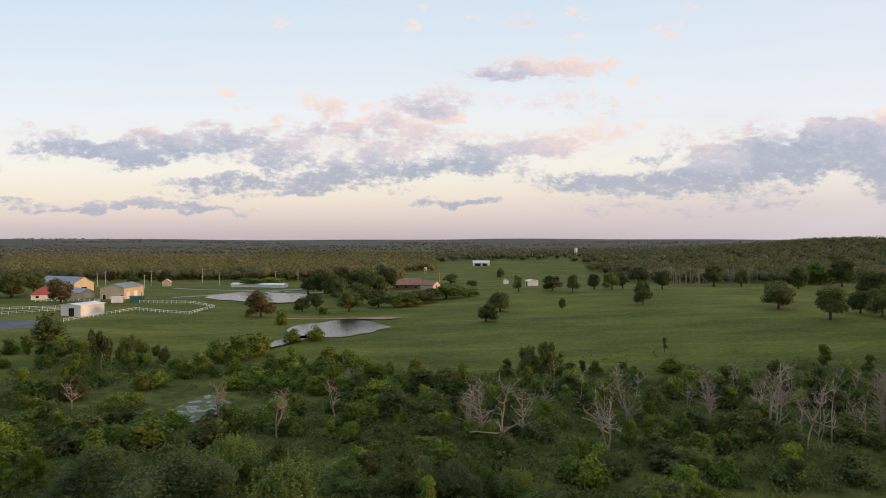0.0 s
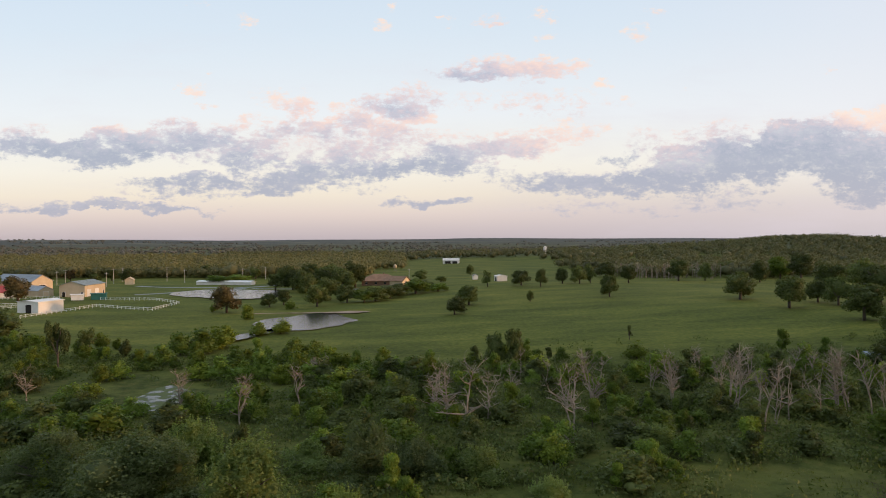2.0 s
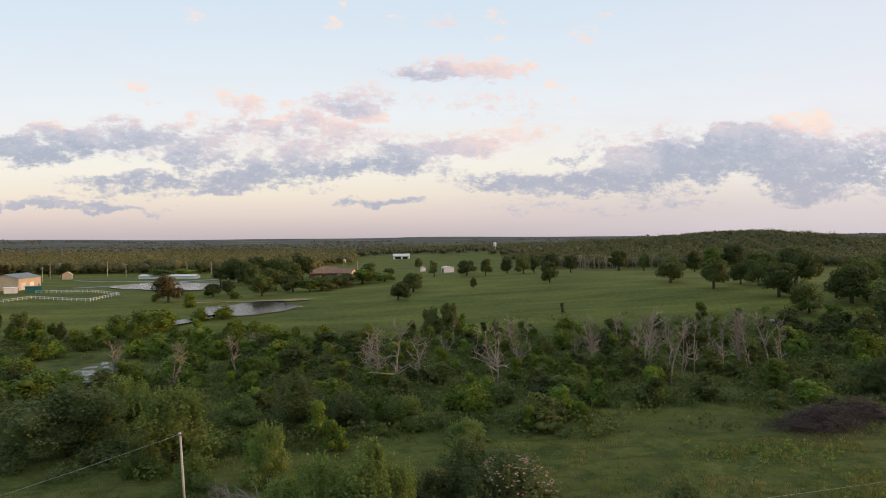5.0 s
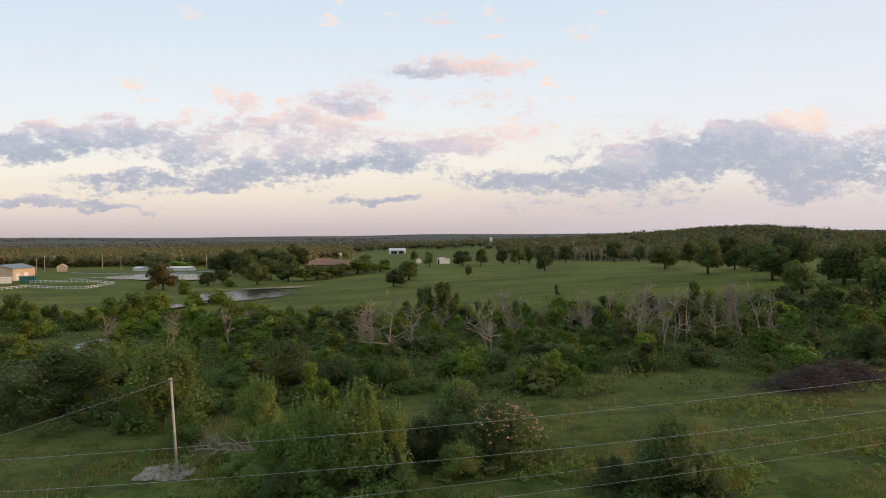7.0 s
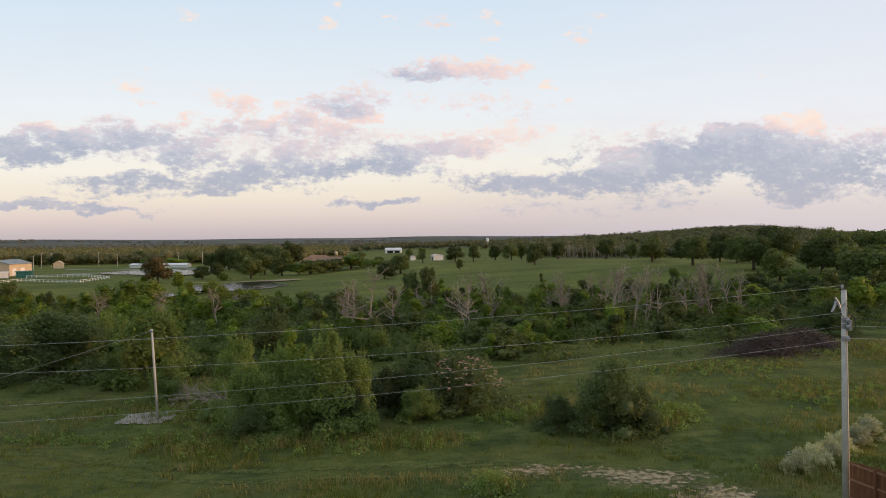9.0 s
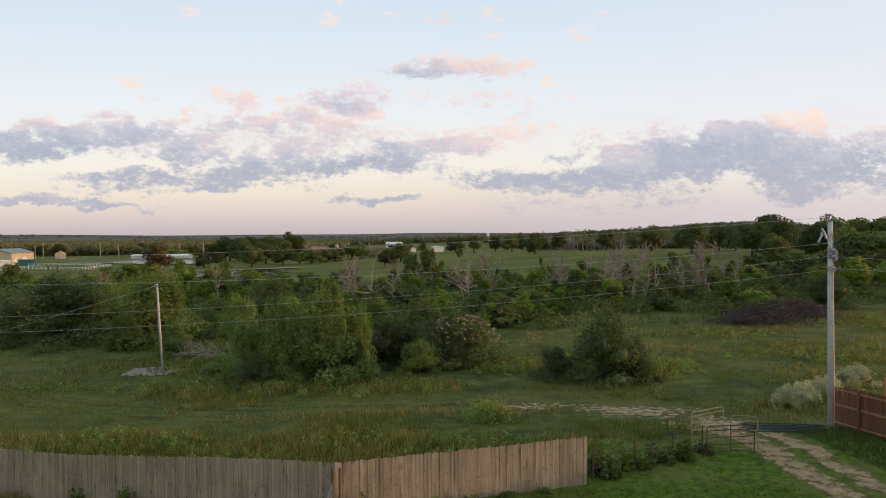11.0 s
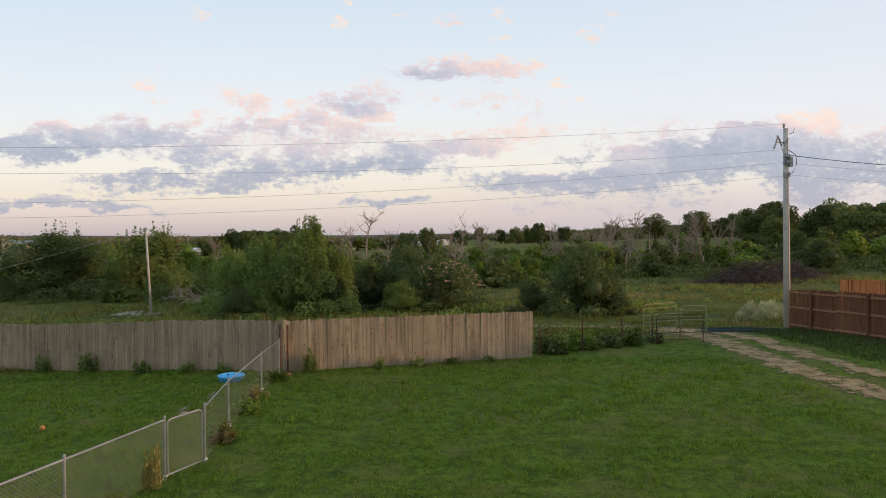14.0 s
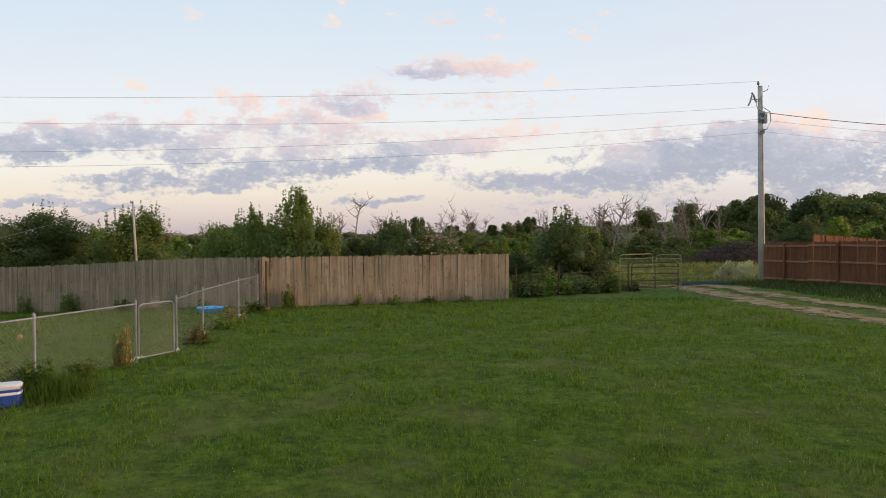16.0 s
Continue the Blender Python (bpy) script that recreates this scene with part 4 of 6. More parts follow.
oak(100.1, 217.6, 9.4, 12.5, "dark", 2)
oak(181.9, 371.3, 13.5, 11.6, "dark", 3)
oak(103.3, 192.3, 9.6, 11.6, "dark", 4)
oak(118.7, 204.1, 7.9, 8.1, "dark", 0)
oak(119.5, 194.7, 9.5, 8.4, "dark", 1)
oak(190.8, 316.6, 13.6, 16.4, "dark", 2)
oak(213.5, 408.6, 14.1, 16.3, "mid", 3)
oak(216.3, 390.1, 16.2, 18.2, "dark", 4)
oak(132.8, 195.8, 13.4, 15.1, "dark", 0)
oak(194.6, 301.3, 15.5, 18.1, "dark", 1)
# trees round the farm
farm_tree(-84.0, 240.4, 10.9, 11.8, "brown", 2)
farm_tree(-73.6, 261.0, 5.9, 7.6, "dark", 3)
farm_tree(-69.7, 268.9, 6.3, 6.8, "dark", 4)
farm_tree(-53.8, 260.7, 9.9, 10.3, "dark", 0)
farm_tree(-64.4, 363.7, 13.8, 17.0, "dark", 1)
farm_tree(-53.1, 363.1, 15.0, 14.4, "dark", 2)
farm_tree(-70.7, 380.0, 12.3, 15.1, "dark", 3)
farm_tree(-85.0, 388.6, 13.7, 14.0, "dark", 4)
farm_tree(-98.2, 385.9, 14.0, 12.6, "dark", 0)
farm_tree(-182.5, 475.9, 10.0, 11.3, "dark", 1)
farm_tree(-138.9, 455.5, 8.3, 9.1, "dark", 2)
farm_tree(-215.5, 424.2, 9.7, 12.4, "dark", 3)
farm_tree(-233.0, 436.7, 8.0, 9.6, "dark", 4)
farm_tree(-263.4, 439.1, 8.1, 7.3, "brown", 0)
farm_tree(-234.4, 418.7, 6.2, 9.2, "dark", 1)
farm_tree(-197.1, 288.6, 12.0, 13.9, "brown", 2)
farm_tree(-243.6, 317.4, 13.9, 18.9, "dark", 3)
farm_tree(-248.3, 340.6, 12.6, 15.8, "dark", 4)
farm_tree(-254.3, 307.9, 14.4, 20.1, "dark", 0)
farm_tree(-31.7, 278.8, 6.8, 14.0, "dark", 1)
farm_tree(-15.5, 305.6, 7.1, 16.4, "mid", 2)
farm_tree(-23.4, 301.5, 5.9, 13.5, "dark", 3)
farm_tree(-4.7, 311.6, 4.2, 11.1, "mid", 4)
farm_tree(-137.2, 412.5, 6.0, 22.5, "mid", 0)
farm_tree(-144.0, 399.5, 5.8, 18.2, "mid", 1)
farm_tree(-85.6, 348.8, 13.2, 13.9, "dark", 2)
farm_tree(-77.0, 332.4, 12.9, 13.2, "dark", 3)
farm_tree(-68.4, 350.6, 12.6, 15.2, "dark", 4)
farm_tree(-57.6, 343.2, 13.6, 15.4, "dark", 0)
farm_tree(-67.2, 308.1, 11.7, 11.1, "dark", 1)
farm_tree(-53.1, 285.4, 10.3, 11.8, "dark", 2)
farm_tree(-43.5, 273.6, 8.1, 9.8, "dark", 3)
farm_tree(-94.8, 347.6, 9.4, 11.3, "dark", 4)
farm_tree(-26.2, 287.4, 6.7, 13.9, "dark", 0)
farm_tree(-10.7, 324.6, 4.9, 13.9, "dark", 1)
farm_tree(-35.9, 272.1, 5.6, 9.8, "mid", 2)
thin_tree(20.5, 325.7, 8.4, 7.5, "dark", 0)
thin_tree(-82.4, 133.8, 11.6, 5.4, "dark", 1)
thin_tree(-85.7, 151.3, 7.0, 6.4, "dark", 2)
thin_tree(44.0, 153.0, 3.5, 2.1, "dark", 3)
farm_tree(9.8, 126.6, 7.4, 4.9, "dark", 1)
farm_tree(13.7, 126.4, 8.3, 4.7, "dark", 3)
# willows and bushes by the water
bush(-125.8, 177.3, 8.5, 13.8, "dark", 3)
bush(-76.7, 150.5, 4.3, 4.4, "dark", 4)
bush(-53.7, 181.4, 4.4, 7.2, "light", 0)
bush(-48.7, 185.4, 4.5, 8.0, "light", 1)
bush(-58.2, 163.5, 6.7, 11.3, "light", 2)
bush(-60.2, 154.3, 6.2, 11.8, "mid", 3)
bush(-64.3, 152.7, 5.4, 8.4, "mid", 4)
bush(-69.6, 219.7, 5.8, 6.8, "light", 0)
bush(-63.1, 254.2, 3.7, 6.0, "light", 1)
bush(-89.8, 242.9, 3.3, 4.4, "light", 2)
bush(-63.5, 140.0, 4.5, 7.7, "mid", 3)
bush(-71.1, 146.3, 2.9, 5.4, "dark", 4)
bush(-66.7, 121.8, 3.9, 5.6, "light", 0)
bush(-64.1, 124.6, 3.4, 5.0, "light", 1)
bush(-60.7, 108.1, 3.0, 5.6, "light", 2)
bush(-63.1, 133.6, 3.7, 6.1, "mid", 3)
bush(-47.9, 123.2, 3.9, 6.7, "light", 4)
bush(-30.9, 119.3, 4.3, 6.5, "light", 0)
bush(-28.7, 123.8, 6.7, 6.7, "light", 1)
bush(-24.9, 133.4, 5.4, 7.2, "light", 2)
bush(-36.7, 123.9, 5.6, 7.9, "mid", 3)
bush(-44.0, 123.5, 4.5, 6.7, "mid", 4)
bush(-13.9, 138.3, 3.7, 5.5, "light", 0)
bush(39.8, 132.9, 3.5, 7.0, "light", 1)
bush(41.0, 119.6, 4.2, 6.3, "mid", 2)
bush(65.9, 117.3, 5.1, 6.1, "mid", 3)
bush(55.9, 107.5, 4.6, 5.6, "dark", 4)
bush(37.0, 90.1, 3.5, 6.3, "dark", 0)
bush(31.0, 95.4, 3.3, 6.7, "dark", 1)
bush(50.7, 90.3, 3.9, 7.0, "dark", 2)
bush(40.8, 85.4, 3.7, 5.9, "dark", 3)
bush(28.7, 108.1, 3.8, 5.7, "dark", 4)
bush(41.7, 108.2, 3.8, 5.7, "dark", 0)
bush(16.5, 115.3, 4.1, 7.1, "dark", 1)
bush(-7.1, 102.1, 4.6, 7.3, "dark", 2)
bush(-15.0, 106.2, 4.8, 8.6, "dark", 3)
bush(9.0, 90.4, 3.2, 6.4, "dark", 4)
bush(23.1, 79.3, 2.8, 6.3, "dark", 0)
bush(10.9, 75.9, 3.3, 5.4, "mid", 1)
# dead trees
dead_tree(3.2, 85.8, 11.1, 9.2, 0)
dead_tree(17.3, 86.3, 10.6, 7.6, 1)
dead_tree(0.6, 91.8, 9.2, 7.4, 2)
dead_tree(22.8, 98.8, 8.7, 6.1, 3)
dead_tree(43.6, 97.8, 9.5, 7.6, 4)
dead_tree(46.0, 93.3, 7.1, 4.5, 5)
dead_tree(13.7, 115.3, 6.1, 2.4, 0)
dead_tree(-70.4, 106.1, 6.8, 4.9, 1)
dead_tree(-41.4, 98.9, 7.9, 5.4, 2)
dead_tree(-29.6, 91.5, 7.9, 5.0, 3)
dead_tree(-22.5, 97.9, 7.7, 4.4, 4)
dead_tree(-25.9, 121.4, 5.5, 6.6, 5)
dead_tree(-23.0, 123.5, 4.4, 5.6, 0)
dead_tree(34.8, 107.5, 6.6, 3.8, 1)
dead_tree(37.3, 104.1, 6.5, 3.3, 2)
dead_tree(43.9, 111.0, 7.0, 2.5, 3)
dead_tree(63.4, 110.9, 5.7, 3.4, 4)
dead_tree(65.5, 109.3, 7.0, 4.3, 5)
dead_tree(16.4, 104.9, 6.3, 3.1, 0)
dead_tree(10.7, 102.7, 7.3, 4.5, 1)
dead_tree(42.7, 99.9, 8.3, 4.3, 2)
dead_tree(54.4, 114.8, 5.5, 4.0, 3)
dead_tree(64.1, 117.5, 5.1, 4.1, 4)
dead_tree(6.3, 91.7, 8.5, 7.3, 5)
dead_tree(25.1, 101.3, 7.6, 6.2, 0)
dead_tree(46.4, 101.5, 7.9, 6.2, 1)
dead_tree(-1.5, 95.8, 6.8, 6.0, 2)
dead_tree(-23.8, 119.1, 4.8, 4.3, 3)
dead_tree(42.1, 83.9, 9.9, 4.3, 4)
dead_tree(44.9, 86.7, 8.8, 3.5, 5)
dead_tree(47.9, 88.4, 9.7, 4.5, 0)
dead_tree(52.6, 89.8, 9.2, 3.7, 1)
dead_tree(56.7, 92.3, 10.2, 4.7, 2)
dead_tree(58.1, 92.0, 9.5, 3.8, 3)
dead_tree(59.8, 89.5, 9.8, 4.6, 4)
dead_tree(62.7, 90.9, 9.1, 3.7, 5)
dead_tree(17.9, 94.3, 8.1, 3.7, 0)
dead_tree(22.4, 95.3, 7.8, 3.8, 1)
dead_tree(35.2, 98.5, 9.2, 3.9, 2)
dead_tree(41.8, 92.3, 9.0, 3.7, 3)
# large plants beyond the yard
near_tree(-30.1, 62.4, 8.0, 13.8, "shade", 0)
near_tree(-41.2, 66.9, 6.6, 12.2, "shade", 1)
near_bush(-18.6, 60.0, 7.3, 10.6, "soft", 0)
near_bush(1.6, 40.2, 7.2, 7.5, "soft", 1)
near_bush(-2.1, 41.7, 6.2, 6.1, "soft", 2)
near_bush(3.5, 41.8, 5.3, 4.9, "soft", 0)
near_bush(-8.0, 53.6, 5.3, 5.1, "soft", 2)
near_bush(8.9, 47.1, 5.3, 6.5, "shade", 1)
near_bush(-4.6, 41.6, 4.7, 5.4, "soft", 0)
near_bush(-3.6, 38.8, 2.4, 4.0, "shade", 2)
near_bush(9.6, 44.2, 3.4, 5.2, "shade", 2)
near_bush(22.0, 36.5, 5.2, 6.6, "shade", 2)
near_bush(24.1, 36.4, 3.0, 4.1, "shade", 0)
near_bush(18.6, 37.5, 2.3, 3.8, "shade", 1)
near_bush(-8.4, 69.8, 5.9, 9.1, "shade", 1)
near_bush(10.6, 62.6, 2.4, 5.4, "soft", 2)
near_bush(3.6, 69.4, 3.5, 7.9, "soft", 0)
near_bush(-15.4, 71.8, 3.3, 7.3, "soft", 1)
near_bush(-29.2, 73.2, 5.6, 8.7, "soft", 2)
near_bush(25.7, 77.3, 3.1, 7.4, "soft", 0)
near_bush(66.0, 74.8, 4.8, 8.9, "shade", 1)
near_bush(-7.3, 44.8, 1.5, 4.6, "soft", 0)
near_bush(-3.0, 70.4, 4.0, 7.3, "shade", 2)
near_bush(6.2, 44.4, 3.7, 5.3, "shade", 1)
near_bush(8.6, 41.7, 2.5, 4.2, "soft", 2)
near_bush(11.4, 43.5, 2.7, 4.3, "shade", 0)
near_bush(-1.5, 40.2, 3.2, 5.7, "soft", 1)
near_bush(2.6, 40.5, 3.9, 4.9, "shade", 2)
near_bush(-20.4, 56.2, 3.6, 4.0, "soft", 2)
near_bush(-14.0, 51.2, 3.5, 4.3, "soft", 1)
mimosa = near_bush(12.4, 45.8, 4.5, 8.8, "shade", 0, "dark bush covered with pink blossom in the meadow")
bush(-47, 96.5, 2.3, 5.0, "mid", 1)
bush(-42.5, 98, 2.2, 4.5, "dark", 2)
bush(-52, 97.5, 2.4, 5.0, "mid", 3)
# trees on the eastern rise
oak(118, 150, 11, 12, "dark", 0)
oak(128, 158, 12, 13, "dark", 1)
oak(139, 152, 11, 13, "dark", 2)
oak(108, 165, 10, 11, "dark", 3)
oak(150, 165, 12, 14, "dark", 4)
oak(100, 140, 8, 9, "dark", 1)
oak(132, 138, 9, 10, "dark", 0)
oak(160, 150, 12, 14, "dark", 2)
grove = random.Random(41)
for k in range(20):
    gy = grove.uniform(118, 190)
    gx = 14 + 0.72 * gy + grove.uniform(0, 45)
    oak(gx, gy, grove.uniform(8, 12.5), grove.uniform(10, 14), "dark", k % 5)
bush(78, 92, 5, 7, "light", 0)
bush(86, 96, 5.5, 8, "light", 3)
bush(95, 100, 5, 8, "mid", 2)
bush(70, 98, 3.5, 5, "mid", 1)
bush(104, 106, 6, 9, "mid", 0)
bush(92, 112, 6, 9, "dark", 1)
bush(112, 118, 7, 10, "dark", 4)

# ---- scrub belt ----
def in_scrub(x, y):
    far = 132 + 0.5 * min(70, max(0, -x)) + 6 * math.sin(x * 0.11)
    near = 63 + 4 * math.sin(x * 0.2) + (6 * ss(15, 35, x)) + 5 * ss(50, 80, x)
    if not (near < y < far and -130 < x < 150):
        return False
    clear = noise.noise(Vector((x * 0.045, y * 0.06, 3.3)))
    if -74 < x < -36 and y > 147:
        return False
    if math.hypot(x + 48, (y - 108) * 1.0) < 11 or (-75 < x < -45 and 108 < y < 135 and clear > -0.25):
        return False
    return clear < (0.52 if x > 10 else 0.44)


def scrub_belt():
    rng = random.Random(11)
    made = tries = 0
    kinds = ["mid", "dark", "mid", "dark", "light", "mid"]
    shrubs = []
    while made < 500 and tries < 9000:
        tries += 1
        x, y = rng.uniform(-125, 140), rng.uniform(60, 165)
        if not in_scrub(x, y):
            continue
        h = rng.uniform(1.9, 3.9) * (1.2 if y > 110 else 1.0) * (1.25 if x < -30 and y < 105 else 1.0)
        leaf = "dark" if x > 30 and rng.random() < 0.5 else ("light", "mid")[rng.randrange(2)] if x < 0 and y > 122 else kinds[rng.randrange(6)]
        if rng.random() < 0.27:
            sapling(x, y, h * 1.2, h * 0.95, leaf, rng.randrange(4))
        else:
            shrubs.append((x, y, h, h * rng.uniform(1.2, 1.9), leaf, rng.randrange(5)))
        made += 1
    shrubs.sort(key=lambda q: math.hypot(q[0] - 6, q[1] + 5))
    for q in shrubs[:215]:
        bush(*q)
    far_scrub(shrubs[215:])


def far_scrub(shrubs):
    """The farther bushes of the scrub, too many to tell apart, in one mesh."""
    mats, points, faces, slots = ["dark", "mid", "light"], [], [], []
    for x, y, h, w, leaf, variant in shrubs:
        me = shared(("bush", leaf, variant, 1300), lambda: crown_mesh(variant * 31 + 28 + len(leaf), "bush", 1300, 0.045, LEAVES[leaf]))
        at = np.empty(len(me.vertices) * 3)
        me.vertices.foreach_get("co", at)
        a = radians((variant * 77 + x * 13) % 360)
        turn = np.array([[w * math.cos(a), w * math.sin(a), 0], [-w * math.sin(a), w * math.cos(a), 0], [0, 0, h]])
        k = len(points)
        points += (at.reshape(-1, 3) @ turn + (x, y, height(x, y))).tolist()
        faces += [tuple(k + i for i in p.vertices) for p in me.polygons]
        slots += [mats.index(leaf)] * len(me.polygons)
    me = bpy.data.meshes.new("far_scrub")
    me.from_pydata(points, [], faces)
    for leaf in mats:
        me.materials.append(LEAVES[leaf])
    me.polygons.foreach_set("material_index", slots)
    tagged(new("far_scrub", me), "dense green bushes at the far side of the scrub belt", "scrub", kind="stuff")


scrub_belt()


def undergrowth():
    rng, me = np.random.default_rng(5), Mesh()
    spots, pick = [], random.Random(3)
    while len(spots) < 4200:
        x, y = pick.uniform(-105, 125), pick.uniform(62, 150)
        if in_scrub(x, y) or (pick.random() < 0.05 and 60 < y < 150 and math.hypot(x + 47, y - 110) > 9):
            spots.append((x, y))
    for x, y in spots:
        s = pick.uniform(0.6, 1.9)
        leaf_quads(rng, [((x, y, height(x, y) + s * 0.3), (s * 1.1, s * 1.1, s * 0.75))], 44, 0.22, me, True)
    solo("undergrowth", me, LEAF_DARK, "dense low green undergrowth of the scrub belt", "undergrowth", kind="stuff")


undergrowth()


# ---- far woods ----
def woods(name, count, area, h0, h1, leaves, size, mat, label, seed):
    rng, pick, me = np.random.default_rng(seed), random.Random(seed), Mesh()
    made = 0
    while made < count:
        x, y = area(pick)
        if x is None:
            continue
        made += 1
        h = pick.uniform(h0, h1) * (1.25 if pick.random() < 0.08 else 1.0)
        w = h * pick.uniform(0.45, 0.75) * (1.8 if h0 == 6 and h1 == 9 else 1.0)
        z = height(x, y)
        lobes = [((x, y, z + h * 0.45), (w, w, h * 0.50))]
        for k in range(3):
            a = pick.uniform(0, 6.28)
            lobes.append(((x + w * 0.6 * math.cos(a), y + w * 0.6 * math.sin(a), z + h * pick.uniform(0.5, 0.78)), (w * 0.5, w * 0.5, h * 0.22)))
        core(me, rng, lobes[:1], 0.62, 3, 5)
        leaf_quads(rng, lobes, leaves, size, me, True)
    return solo(name, me, mat, label, "woods", kind="stuff", smooth=True)


def west_wood(pick):
    y = 470 + 560 * pick.random() ** 1.5
    x = pick.uniform(-0.78, 0.1) * y
    if x > -0.12 * y and (y < 600 or x > -0.07 * y):
        return None, None
    return x, y


def east_wood(pick):
    y = 415 + 520 * pick.random() ** 1.2
    x = pick.uniform(0.14, 0.95) * y
    if x < 95 + 0.10 * (y - 400) + 22 * math.sin(y * 0.03):
        return None, None
    return x, y


def mid_wood(pick):
    y = pick.uniform(760, 1300)
    x = pick.uniform(-0.35, 0.2) * y
    if y < 840 and -60 < x < 130:
        return None, None
    return x, y


def hill_wood(pick):
    return pick.uniform(150, 1150), pick.uniform(780, 1100)


def far_wood(pick):
    y = 1000 + 2300 * pick.random() ** 1.4
    x = pick.uniform(-0.85, 0.85) * y
    if noise.noise(Vector((x * 0.002, y * 0.006, 1.0))) > -0.10:
        return None, None
    return x, y


woods("woodland", 2600, west_wood, 6, 11, 72, 0.80, LEAF_WEST, "brownish green mixed woodland beyond the farm", 1)
woods("woodland", 1500, east_wood, 6, 11, 78, 0.78, LEAF_FAR, "dense mixed woodland along the edge of the pasture", 2)
woods("woodland", 900, mid_wood, 6, 11, 50, 0.95, LEAF_FAR, "dark woodland behind the pasture crest", 3)
woods("woodland", 2400, hill_wood, 4.5, 8.0, 34, 0.95, LEAF_FAR, "woodland covering the low hill", 4)
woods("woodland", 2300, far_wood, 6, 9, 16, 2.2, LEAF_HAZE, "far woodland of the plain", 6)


def bare_trunks():
    """Pale leafless stems along the front of the eastern wood."""
    pick, me = random.Random(17), Mesh()
    for _ in range(170):
        y = pick.uniform(400, 455)
        x = y * pick.uniform(0.27, 0.42) + pick.gauss(0, 4)
        h, z = pick.uniform(5, 10), height(x, y)
        tip = (x + pick.gauss(0, 0.7), y, z + h)
        me.tube([(x, y, z - 0.3), (x + pick.gauss(0, 0.3), y, z + h * 0.5), tip], [0.22, 0.17, 0.06], 4, False)
        for _ in range(4):
            k, a = pick.uniform(0.4, 0.9), pick.uniform(0, 6.28)
            p = (x + (tip[0] - x) * k, y, z + h * k)
            me.tube([p, (p[0] + 1.5 * math.cos(a), y + 1.5 * math.sin(a), p[2] + pick.uniform(0.5, 1.8))], [0.10, 0.04], 3, False)
    solo("bare_stems", me, DEAD_WOOD, "pale bare leafless stems at the front of the wood", "dead trees", kind="stuff")


bare_trunks()

# ---- farm buildings ----
def gabled(name, x, y, turn, w, l, eave, ridge, wall, roof, label, group="farm buildings", over=0.4, openings=(), roof_label="", category="building"):
    """A building w wide and l long; its front gable faces -y before the turn. openings: (side, along, bottom, width, height, kind)."""
    b = thing(name, (x, y, height(x, y)), label, category, group, turn=turn)
    h = w / 2
    me = Mesh().prism([(-h, -0.8), (h, -0.8), (h, eave), (0, ridge), (-h, eave)], -l / 2, l / 2)
    part("wall", me, wall, b)
    rise = math.hypot(h, ridge - eave)
    nx, nz = (ridge - eave) / rise, h / rise
    for sgn in (-1, 1):
        o = over / rise
        a, e = (0, ridge), (sgn * (h + h * o), eave - (ridge - eave) * o)
        me = Mesh()
        ribs = max(4, int(l / 1.2))
        up = [(sgn * nx * 0.05, nz * 0.05), (sgn * nx * 0.2, nz * 0.2)]
        pts = []
        for yy in (-l / 2 - over, l / 2 + over):
            for q in (a, e):
                for u in up:
                    pts.append((q[0] + u[0], yy, q[1] + u[1]))
        me.add(pts, [(0, 1, 3, 2), (4, 6, 7, 5), (0, 4, 5, 1), (2, 3, 7, 6), (1, 5, 7, 3), (0, 2, 6, 4)])
        for k in range(ribs + 1):
            yy = -l / 2 + l * k / ribs
            me.tube([(a[0] + up[1][0], yy, a[1] + up[1][1]), (e[0] + up[1][0], yy, e[1] + up[1][1])], 0.04, 4)
        part("roof", me, roof, b, roof_label)
    for side, along, bottom, ww, hh, kind in openings:
        if side == "front":
            m = pose(along, -l / 2, bottom)
        elif side == "right":
            m = pose(h, along, bottom, 0, 0, 90)
        else:
            m = pose(-h, along, bottom, 0, 0, -90)
        # "open" is a near-black panel on the wall, painted as the shade inside
        hole = SHADED_INSIDE if kind == "open" else (GLASS if kind == "window" else wall if kind == "same" else WHITE_METAL)
        leaf = part("window" if kind == "window" else "door", Mesh().box(-ww / 2, -0.06, 0, ww / 2, 0.02, hh), hole, b, at=m)
        fr = Mesh().box(-ww / 2 - 0.15, -0.09, 0, -ww / 2, 0.02, hh + 0.15).box(ww / 2, -0.09, 0, ww / 2 + 0.15, 0.02, hh + 0.15).box(-ww / 2, -0.09, hh, ww / 2, 0.02, hh + 0.15)
        part("frame", fr, WHITE_METAL, leaf)
    return b


